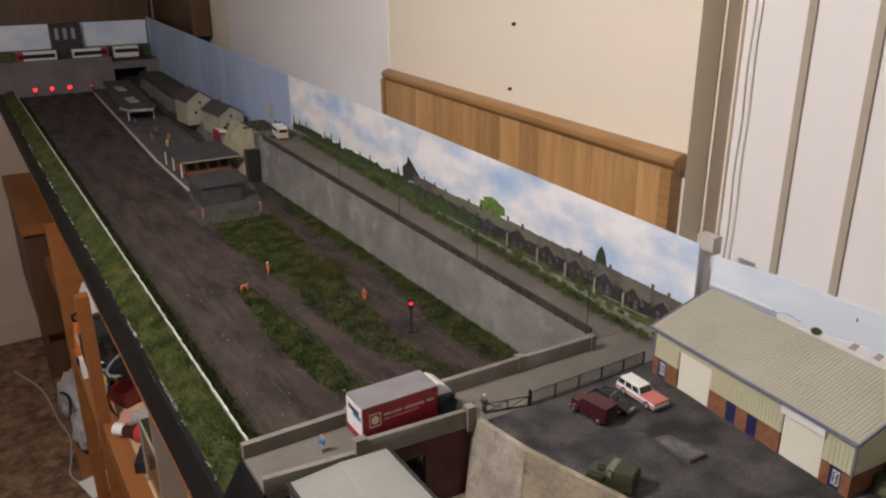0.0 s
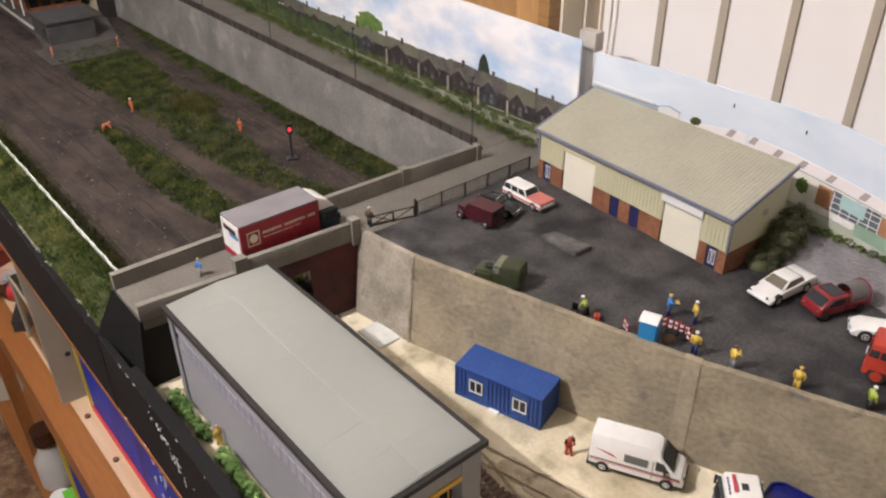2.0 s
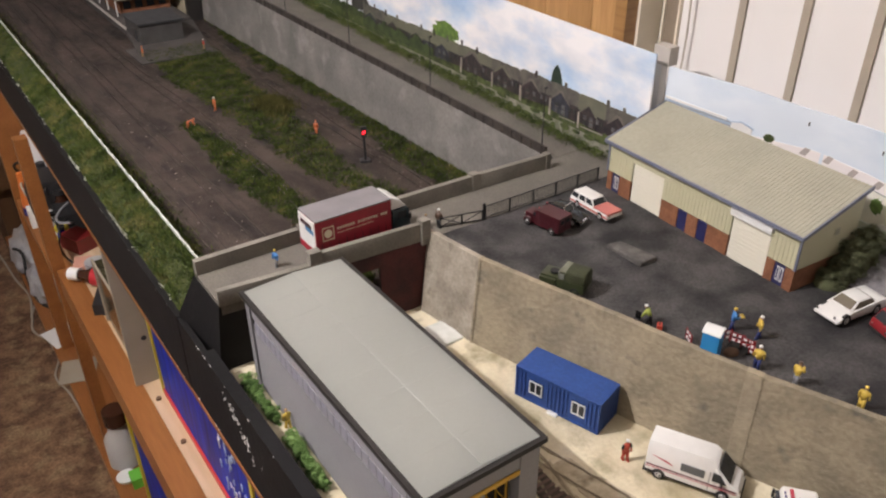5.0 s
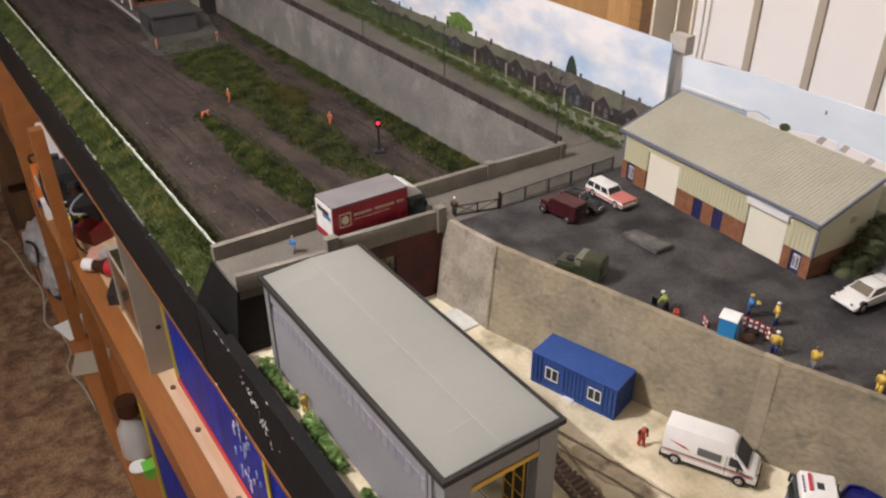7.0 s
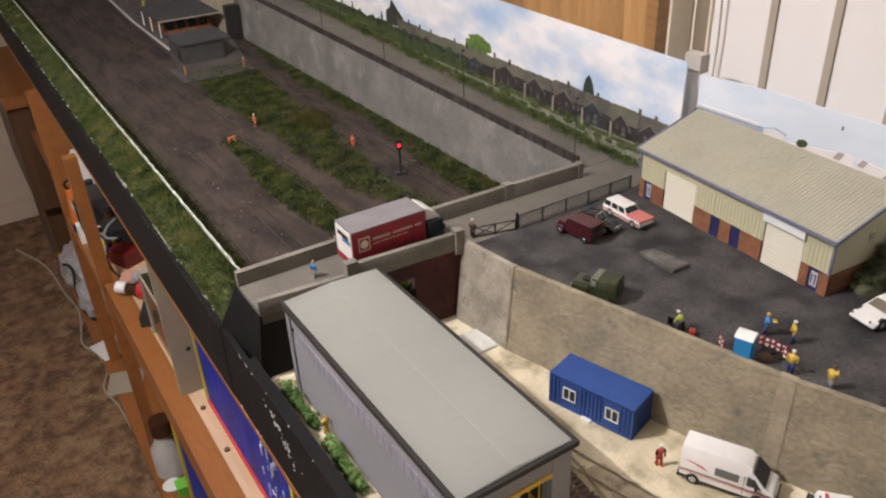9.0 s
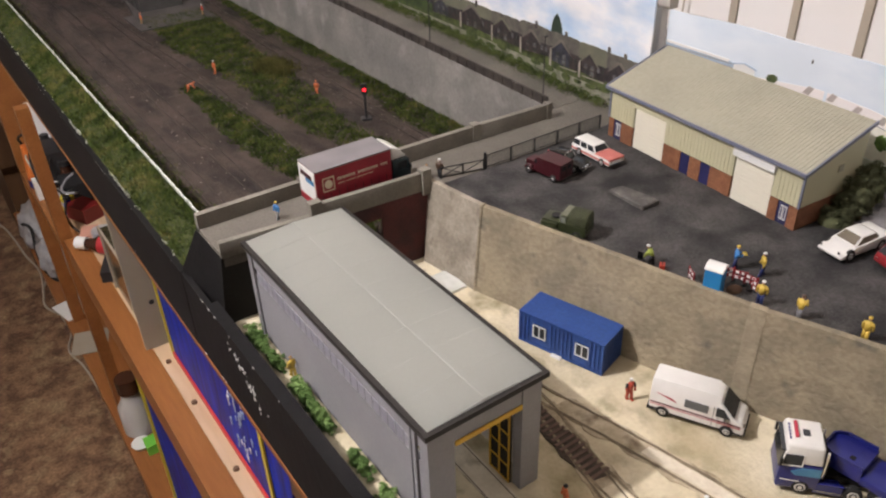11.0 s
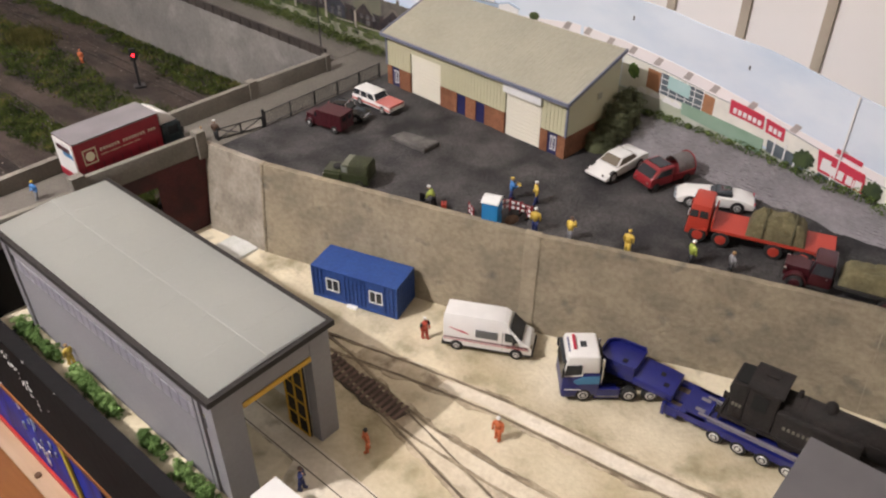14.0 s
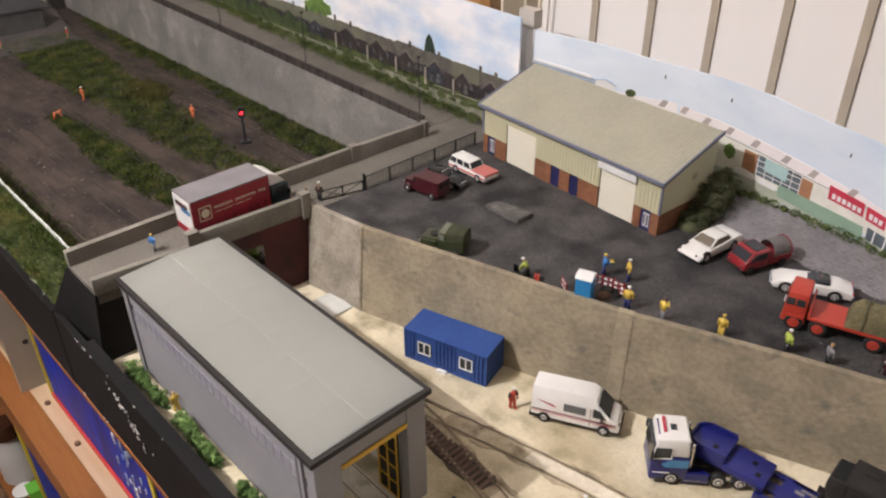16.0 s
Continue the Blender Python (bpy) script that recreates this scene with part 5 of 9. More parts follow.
part("grille", sbox(0.0284, 0.0296, -0.0045, 0.0045, 0.0050, 0.0088, r=0.0003), "chrome", saloon)
dv = thing("delivery_van", "small glossy maroon delivery van with a boxy back", "van", pose(0.3265, 0.2540, UZ, 0, 0, 99) @ Matrix.Scale(0.96, 4), group="parked road vehicles")
part("body", sbox(-0.0255, 0.0070, -0.0108, 0.0108, 0.0050, 0.0228, r=0.0016), "maroon", dv)
part("cab", soft(taper(bmesh.new(), (0.0070, 0.0128, 0.0100, 0.0050), (0.0070, 0.0108, 0.0092, 0.0205)), 0.0008, 2), "maroon", dv)
part("bonnet", sbox(0.0120, 0.0250, -0.0070, 0.0070, 0.0055, 0.0140, r=0.0018), "maroon", dv)
part("windscreen", loft(bmesh.new(), [[(0.0124 + d, -0.0080, 0.0150), (0.0124 + d, 0.0080, 0.0150), (0.0110 + d, 0.0074, 0.0195), (0.0110 + d, -0.0074, 0.0195)] for d in (0.0, 0.0006)]), "glass", dv)
part("rear_door_seam", cube(-0.0258, -0.0255, -0.0002, 0.0002, 0.0060, 0.0215), "chassis", dv)
part("bumper", sbox(0.0248, 0.0258, -0.0095, 0.0095, 0.0048, 0.0062, r=0.0003), "chrome", dv)
for s in (-1, 1):
    part("side_window", cube(0.0078, 0.0106, s * 0.0099 - 0.0004, s * 0.0099 + 0.0004, 0.0148, 0.0190), "glass", dv)
    part("rear_window", cube(-0.0259, -0.0254, s * 0.0048 - 0.0026, s * 0.0048 + 0.0026, 0.0150, 0.0195), "glass", dv)
    part("wing", soft(solid(bmesh.new(), [(0.0185 + 0.0062 * math.cos(math.pi * k / 8), 0.0045 + 0.0062 * math.sin(math.pi * k / 8)) for k in range(9)], "y", s * 0.0090 - 0.0022, s * 0.0090 + 0.0022), 0.0006, 1), "maroon", dv)
    part("headlight", ball(bmesh.new(), (0.0246, s * 0.0072, 0.0110), 0.0010, 0.0013, 0.0013, 1), "chrome", dv)
    for k in range(5):
        part("side_rib", cube(-0.0235 + k * 0.0058, -0.0230 + k * 0.0058, s * 0.0108 - 0.0003, s * 0.0108 + 0.0004, 0.0070, 0.0215), "maroon", dv)
    for x in (0.0185, -0.0160):
        wheel(dv, x, s * 0.0102, 0.0045, 0.0026, "chrome")
car("roadster", pose(0.4465, -0.1165, UZ, 0, 0, 115) @ Matrix.Diagonal((1.18, 1.04, 1.18, 1)), "white open roadster with a black cockpit", 0.056, 0.0215, "body_white", "glass",
    [(-0.028, 0.0035), (0.026, 0.003), (0.028, 0.006), (0.022, 0.0098), (0.002, 0.0112), (-0.018, 0.0112), (-0.028, 0.0085)],
    (-0.012, 0.004, 0.0078, 0.0111), (-0.011, -0.001, 0.0072, 0.0136), (0.017, -0.0165), 0.0044, 1)

# green four-wheel-drive with a canvas tilt
M["tilt_green"] = material("faded_green_canvas", (0.044, 0.050, 0.020), 0.85, 0, (0.030, 0.034, 0.014), 70, 0.8, (0.8, 0.8, 0.8), 0.3, 500)
M["olive_pale"] = material("pale_olive", (0.16, 0.165, 0.12), 0.6, 0, (0.09, 0.095, 0.06), 60, 0.7)
M["glass_pale"] = material("pale_window", (0.20, 0.21, 0.19), 0.15, 0, (0.12, 0.13, 0.12), 90, 0.7)
lr = thing("four_wheel_drive", "drab olive green four-wheel-drive with a box canvas back", "car", pose(0.2635, 0.1560, UZ, 0, 0, 114) @ Matrix.Scale(0.93, 4), group="parked road vehicles")
part("bonnet", sbox(0.004, 0.0235, -0.0092, 0.0092, 0.006, 0.0150, r=0.0008), "olive", lr)
for s in (-1, 1):
    part("wing", sbox(0.0065, 0.0235, s * 0.0092 if s > 0 else -0.0122, 0.0122 if s > 0 else -0.0092, 0.0075, 0.0132, r=0.0006), "olive", lr)
part("body", sbox(-0.0235, 0.0045, -0.0115, 0.0115, 0.0055, 0.0150, r=0.0006), "olive", lr)
tilt = part("canvas_tilt", soft(solid(bmesh.new(), ((-0.0112, 0.0150), (0.0112, 0.0150), (0.0108, 0.0238), (0.0092, 0.0258), (0.0, 0.0265), (-0.0092, 0.0258), (-0.0108, 0.0238)), "x", -0.0232, -0.0035), 0.0006), "tilt_green", lr, "faded green canvas tilt")
part("back_flap", soft(solid(bmesh.new(), ((-0.0098, 0.0090), (0.0098, 0.0090), (0.0098, 0.0236), (-0.0098, 0.0236)), "x", -0.0240, -0.0232), 0.0002), "tilt_green", tilt)
for x in (-0.0190, -0.0135, -0.0080):
    part("hoop", solid(bmesh.new(), ((-0.0113, 0.0150), (0.0113, 0.0150), (0.0110, 0.0240), (0.0093, 0.0261), (0.0, 0.0268), (-0.0093, 0.0261), (-0.0110, 0.0240)), "x", x, x + 0.0006), "tilt_green", tilt)
cabg = part("cab", soft(taper(bmesh.new(), (-0.0036, 0.0046, 0.0110, 0.0150), (-0.0036, 0.0030, 0.0104, 0.0238)), 0.0005, 1), "olive", lr)
part("cab_roof", sbox(-0.0040, 0.0034, -0.0108, 0.0108, 0.0238, 0.0248, r=0.0003), "olive_pale", cabg, "pale dusty cab roof edge")
for s in (-1, 1):
    part("windscreen", cube(0.0036, 0.0049, 0.0010 if s > 0 else -0.0094, 0.0094 if s > 0 else -0.0010, 0.0168, 0.0224), "glass_pale", cabg)
    part("side_window", cube(-0.0022, 0.0028, s * 0.0109 - 0.0004, s * 0.0109 + 0.0004, 0.0163, 0.0222), "glass_pale", cabg)
    part("door_line", cube(-0.0034, -0.0030, s * 0.0116 - 0.0002, s * 0.0116 + 0.0002, 0.0062, 0.0149), "chassis", lr)
    part("headlight", rod(bmesh.new(), (0.0235, s * 0.0102, 0.0108), (0.0243, s * 0.0102, 0.0108), 0.0014, 12), "chrome", lr)
    for x in (0.0155, -0.0145):
        wheel(lr, x, s * 0.0105, 0.0049, 0.0028, "olive")
part("grille", cube(0.0235, 0.0240, -0.0060, 0.0060, 0.0085, 0.0138), "chassis", lr)
part("spare_wheel", rod(bmesh.new(), (0.012, 0, 0.0150), (0.012, 0, 0.0172), 0.0046, 16), "tyre", lr)
part("bumper", cube(0.0236, 0.0248, -0.0115, 0.0115, 0.006, 0.0078), "chassis", lr)

# small forward-control truck with a hooped tilt
rt = thing("pickup_truck", "small dark red snub-nosed pickup with a hooped grey tilt", "truck", pose(0.4525, -0.0635, UZ, 0, 0, 160), group="parked road vehicles")
cabr = part("cab", soft(solid(bmesh.new(), ((-0.002, 0.0040), (0.0255, 0.0040), (0.0270, 0.0075), (0.0255, 0.0130), (0.0175, 0.0212), (0.0150, 0.0222), (-0.002, 0.0222)), "y", -0.0115, 0.0115), 0.0018, 3), "truck_red", rt)
part("windscreen", loft(bmesh.new(), [[(0.0246 + d, -0.0098, 0.0142 + d), (0.0246 + d, 0.0098, 0.0142 + d), (0.0182 + d, 0.0092, 0.0208 + d), (0.0182 + d, -0.0092, 0.0208 + d)] for d in (-0.0002, 0.0004)]), "glass", cabr)
part("roof_hatch", sbox(0.0005, 0.0140, -0.0085, 0.0085, 0.0220, 0.0228, r=0.0004), "body_black", cabr, "black roof panel")
for s in (-1, 1):
    part("side_window", solid(bmesh.new(), ((0.0020, 0.0138), (0.0200, 0.0138), (0.0150, 0.0196), (0.0020, 0.0196)), "y", s * 0.0115 - 0.0003, s * 0.0115 + 0.0003), "glass", cabr)
    part("headlight", ball(bmesh.new(), (0.0264, s * 0.0078, 0.0092), 0.0007, 0.0014, 0.0014, 1), "chrome", cabr)
    part("bed_side", sbox(-0.0285, -0.0022, s * 0.0110 - 0.0006, s * 0.0110 + 0.0006, 0.0085, 0.0120, r=0.0003), "truck_red", rt)
    for x in (0.0185, -0.0185):
        wheel(rt, x, s * 0.0106, 0.0044, 0.0026, "chassis")
part("bumper", sbox(0.0258, 0.0274, -0.0105, 0.0105, 0.0038, 0.0058, r=0.0004), "chassis", rt)
part("bed", sbox(-0.0285, -0.0022, -0.0110, 0.0110, 0.0052, 0.0085, r=0.0005), "truck_red", rt)
M["tilt_grey"] = material("dusty_grey_canvas", (0.17, 0.155, 0.15), 0.9, 0, (0.12, 0.11, 0.105), 60, 0.8, (0.8, 0.8, 0.8), 0.2, 300)
arc = [math.pi * k / 14 for k in range(15)]
part("tilt", loft(bmesh.new(), [[(x, 0.0107 * math.cos(a), 0.0118 + 0.0118 * math.sin(a)) for a in arc] + [(x, 0.0101 * math.cos(a), 0.0118 + 0.0112 * math.sin(a)) for a in arc[::-1]] for x in (-0.0280, -0.0090)]), "tilt_grey", rt, "grey canvas tilt open at both ends")
bm = bmesh.new()
for a0, a1 in zip(arc, arc[1:]):
    rod(bm, (-0.0284, 0.0110 * math.cos(a0), 0.0118 + 0.0121 * math.sin(a0)), (-0.0284, 0.0110 * math.cos(a1), 0.0118 + 0.0121 * math.sin(a1)), 0.0006, 6)
part("hoop", bm, "truck_red", rt)
part("toolbox", sbox(-0.0075, -0.0035, -0.0050, 0.0050, 0.0085, 0.0135, r=0.0005), "chassis", rt)

# orange eight-wheeler with sheeted load
ae = thing("flatbed_lorry", "orange-red eight-wheel flatbed lorry with red wheels", "lorry", pose(0.4105, -0.1745, UZ, 0, 0, 106), group="parked road vehicles")
part("cab", soft(taper(bmesh.new(), (0.041, 0.060, 0.0150, 0.0065), (0.042, 0.0575, 0.0135, 0.0345)), 0.0015, 2), "orange_red", ae)
windows(ae, (0.0425, 0.0590, 0.0146, 0.0225), (0.0435, 0.0579, 0.0138, 0.0305), n=2)
part("windscreen_pillar", cube(0.0575, 0.0594, -0.0008, 0.0008, 0.0222, 0.0310), "orange_red", ae)
part("radiator", sbox(0.0592, 0.0606, -0.0055, 0.0055, 0.008, 0.0185, r=0.0004), "chrome", ae)
part("bed", sbox(-0.0540, 0.0395, -0.0152, 0.0152, 0.0135, 0.0158, r=0.0004), "orange_red", ae)
part("headboard", sbox(0.0385, 0.0400, -0.0152, 0.0152, 0.0158, 0.0255, r=0.0004), "orange_red", ae)
part("chassis", cube(-0.052, 0.055, -0.0055, 0.0055, 0.0065, 0.0134), "chassis", ae)
for x in (0.0490, 0.0305, -0.0105, -0.0325):
    for s in (-1, 1):
        wheel(ae, x, s * 0.0134, 0.0073, 0.0042, "orange_red")
part("fuel_tank", rod(bmesh.new(), (0.006, -0.012, 0.0085), (0.020, -0.012, 0.0085), 0.0036, 12), "chassis", ae)
for s in (-1, 1):
    part("headlight", ball(bmesh.new(), (0.0598, s * 0.0115, 0.0105), 0.0006, 0.0014, 0.0014, 1), "chrome", ae)
    part("mudguard", sbox(0.0425, 0.0560, s * 0.0135 - 0.0022, s * 0.0135 + 0.0022, 0.0124, 0.0146, r=0.0008), "orange_red", ae)


def heap(name, m, sx, sy, sz, label, seed, mat="tarp"):
    bm = bmesh.new()
    bmesh.ops.create_grid(bm, x_segments=28, y_segments=20, size=1)
    for v in bm.verts:
        x, y = v.co.x, v.co.y
        h = (max(0.0, 1 - abs(x) ** 5) * max(0.0, 1 - abs(y) ** 4)) ** 0.45
        k = 0.16 * noise.noise((x * 2.2 + seed, y * 2.2, 1)) + 0.08 * noise.noise((x * 6 + seed, y * 6, 1))
        v.co = Vector((x * sx, y * sy, sz * max(0.0, h * (0.84 + k))))
    ob = lone(name, bm, mat, label, "load", m=m, smooth=True)
    return ob


ld = heap("sheeted_load", pose(0.4105, -0.1745, UZ, 0, 0, 106) @ pose(-0.0095, 0, 0.0160), 0.0225, 0.0142, 0.0190, "bulky load under a creased khaki tarpaulin on the flatbed", 3.0)
for x in (-0.012, 0.010):
    bm = bmesh.new()
    for k in range(8):
        a0, a1 = math.pi * k / 8, math.pi * (k + 1) / 8
        rod(bm, (x, 0.0146 * math.cos(a0), 0.0003 + 0.0176 * math.sin(a0) ** 0.6), (x, 0.0146 * math.cos(a1), 0.0003 + 0.0176 * max(0.0, math.sin(a1)) ** 0.6), 0.0008, 5)
    part("rope", bm, "tarp_dark", ld)

# maroon bonneted lorry
ml = thing("vintage_lorry", "dark maroon vintage bonneted lorry with black chassis", "lorry", pose(0.3915, -0.2420, UZ, 0, 0, 103), group="parked road vehicles")
part("bonnet", sbox(0.0215, 0.0395, -0.0068, 0.0068, 0.008, 0.0172, r=0.0012), "maroon", ml)
part("cab", soft(taper(bmesh.new(), (0.0045, 0.0220, 0.0120, 0.007), (0.0055, 0.0195, 0.0110, 0.0285)), 0.0014, 2), "maroon", ml)
windows(ml, (0.0045, 0.0220, 0.0120, 0.0165), (0.0055, 0.0195, 0.0110, 0.0285), n=1)
part("bed", sbox(-0.052, 0.0035, -0.0145, 0.0145, 0.0120, 0.0142, r=0.0004), "chassis", ml)
part("chassis", cube(-0.050, 0.036, -0.005, 0.005, 0.006, 0.0119), "chassis", ml)
part("bumper", sbox(0.0400, 0.0412, -0.0115, 0.0115, 0.0065, 0.0090, r=0.0003), "chassis", ml)
for s in (-1, 1):
    guard = [(0.0295 + 0.0086 * math.cos(math.pi * k / 8), 0.0062 + 0.0086 * math.sin(math.pi * k / 8)) for k in range(9)]
    part("mudguard", solid(bmesh.new(), guard + [(0.0295 + 0.0074 * math.cos(math.pi * k / 8), 0.0062 + 0.0074 * math.sin(math.pi * k / 8)) for k in range(8, -1, -1)], "y", s * 0.0108 - 0.0026, s * 0.0108 + 0.0026), "maroon", ml)
    part("running_board", cube(0.0060, 0.0215, s * 0.0118 - 0.0024, s * 0.0118 + 0.0024, 0.0060, 0.0068), "chassis", ml)
    part("door_handle", rod(bmesh.new(), (0.0080, s * 0.0122, 0.0150), (0.0095, s * 0.0122, 0.0150), 0.0004, 6), "chrome", ml)
    part("headlight", ball(bmesh.new(), (0.0385, s * 0.0088, 0.0148), 0.0016, 0.0018, 0.0018, 1), "chrome", ml)
    for x in (0.0295, -0.0345):
        wheel(ml, x, s * 0.0112, 0.0062, 0.0036, "maroon")
heap("boulder_load", pose(0.3915, -0.2420, UZ, 0, 0, 103) @ pose(-0.021, 0, 0.0143), 0.022, 0.0128, 0.0155, "pale stony lump tied down on the vintage lorry", 7.0)

# red box lorry on the bridge, nose towards the gate
bl = thing("box_lorry", "red curtain-sided box lorry with grey roof and green cab", "lorry", pose(0.0930, 0.3430, 0.0794, 0, 0, 0) @ Matrix.Diagonal((0.925, 1, 1, 1)))
part("box_body", sbox(0.0, 0.0915, -0.0182, 0.0182, 0.0125, 0.0478, r=0.0005), "lorry_red", bl)
part("box_roof", sbox(-0.0005, 0.0920, -0.0186, 0.0186, 0.0478, 0.0492, r=0.0006), "silver_top", bl)
rd = part("rear_door", cube(-0.0011, -0.0001, -0.0170, 0.0170, 0.0165, 0.0470), "body_white", bl, "white rear doors")
part("rear_sign", cube(-0.0016, -0.0011, -0.0110, 0.0120, 0.0375, 0.0420), "maroon", rd)
part("rear_sign", cube(-0.0016, -0.0011, -0.0150, 0.0020, 0.0330, 0.0372), "teal_blue", rd)
part("tail_board", cube(-0.0014, 0.0, -0.0175, 0.0175, 0.0095, 0.0162), "lorry_red", bl)
part("chassis", cube(0.001, 0.112, -0.0060, 0.0060, 0.0060, 0.0124), "chassis", bl)
cab = part("cab", soft(solid(bmesh.new(), ((0.0945, 0.0080), (0.1180, 0.0080), (0.1180, 0.0215), (0.1150, 0.0330), (0.0945, 0.0330)), "y", -0.0165, 0.0165), 0.0012, 2), "cab_green", bl, "dark green cab")
part("wind_deflector", soft(solid(bmesh.new(), ((0.0945, 0.0332), (0.1145, 0.0332), (0.1060, 0.0425), (0.0945, 0.0485)), "y", -0.0145, 0.0145), 0.0015, 2), "body_white", bl, "white roof wind deflector")
part("windscreen", cube(0.1162, 0.1172, -0.0148, 0.0148, 0.0215, 0.0305), "glass", cab)
for s in (-1, 1):
    part("door_seam", cube(0.0985, 0.0989, s * 0.0165 - 0.0002, s * 0.0165 + 0.0003, 0.0100, 0.0320), "chassis", cab)
    part("side_window", cube(0.1010, 0.1125, s * 0.0165 - 0.0003, s * 0.0165 + 0.0003, 0.0220, 0.0300), "glass", cab)
    part("mirror", sbox(0.1150, 0.1170, s * 0.0185 - 0.0008, s * 0.0185 + 0.0008, 0.0200, 0.0262, r=0.0003), "chassis", cab)
    for x in (0.1040, 0.0620, 0.0240):
        wheel(bl, x, s * 0.0135, 0.0060, 0.0042, "chassis")
M["emblem"] = material("cream_emblem", (0.66, 0.55, 0.38), 0.5)
for s in (-1, 1):
    y0, y1 = sorted((s * 0.0183, s * 0.0187))
    for x0, x1, z0, z1 in ((0.0070, 0.0210, 0.0250, 0.0262), (0.0070, 0.0210, 0.0388, 0.0400), (0.0070, 0.0081, 0.0262, 0.0388), (0.0199, 0.0210, 0.0262, 0.0388)):
        part("emblem_frame", cube(x0, x1, y0, y1, z0, z1), "emblem", bl)
    part("emblem_disc", rod(bmesh.new(), (0.0140, s * 0.0183, 0.0325), (0.0140, s * 0.0187, 0.0325), 0.0046, 20), "cream_text", bl)
    x = 0.0250
    for w in (0.0022, 0.0020, 0.0017, 0.0017, 0.0020, 0.0019, 0.0021, 0.0, 0.0019, 0.0019, 0.0020, 0.0017, 0.0020, 0.0021, 0.0020, 0.0019, 0.0, 0.0017, 0.0019, 0.0019):
        if w:
            part("lettering", cube(x, x + w * 0.32, y0, y1, 0.0340, 0.0366), "cream_text", bl)
            part("lettering", cube(x + w * 0.68, x + w, y0, y1, 0.0340, 0.0366), "cream_text", bl)
            part("lettering", cube(x + w * 0.32, x + w * 0.68, y0, y1, 0.0358, 0.0366), "cream_text", bl)
        x += (w or 0.0018) + 0.0012
    for x0, x1 in ((0.0250, 0.0330), (0.0350, 0.0460), (0.0480, 0.0600), (0.0620, 0.0680)):
        part("lettering", cube(x0, x1, y0, y1, 0.0300, 0.0306), "emblem", bl)
    part("sheet_rail", cube(0.0005, 0.0912, s * 0.0184 - 0.0003, s * 0.0184 + 0.0003, 0.0125, 0.0137), "chassis", bl)
    for k in range(9):
        part("curtain_strap", cube(0.0058 + k * 0.0098, 0.0063 + k * 0.0098, y0, y1 - 0.0001 if s > 0 else y1, 0.0137, 0.0230), "maroon", bl)
# white high-roof van
vn = thing("crew_van", "white high-roof van with maroon waist stripes", "van", pose(0.2432, -0.0272, 0.0008, 0, 0, -63))
sec = []
for x, zb, zr, w, wr in ((-0.0370, 0.0045, 0.0335, 0.0126, 0.0104), (-0.0355, 0.0040, 0.0345, 0.0130, 0.0108), (0.0120, 0.0040, 0.0348, 0.0130, 0.0108), (0.0170, 0.0040, 0.0318, 0.0130, 0.0104)):
    sec.append([(x, -w, zb), (x, w, zb), (x, w + 0.0002, 0.0135), (x, wr + 0.0012, zr - 0.0045), (x, wr - 0.0015, zr), (x, -wr + 0.0015, zr), (x, -wr - 0.0012, zr - 0.0045), (x, -w - 0.0002, 0.0135)])
part("body", loft(bmesh.new(), sec), "body_white", vn, smooth=False)
nose = soft(solid(bmesh.new(), ((0.0165, 0.0040), (0.0372, 0.0042), (0.0378, 0.0105), (0.0350, 0.0148), (0.0285, 0.0178), (0.0165, 0.0300)), "y", -0.0127, 0.0127), 0.0012, 2)
part("nose", nose, "body_white", vn)
ws = bmesh.new()
loft(ws, [[(0.0186, s * 0.0106, 0.0290) for s in (-1, 1)] + [(0.0284, s * 0.0116, 0.0186) for s in (1, -1)], [(0.0192, s * 0.0106, 0.0296) for s in (-1, 1)] + [(0.0290, s * 0.0116, 0.0192) for s in (1, -1)]])
part("windscreen", ws, "glass", vn)
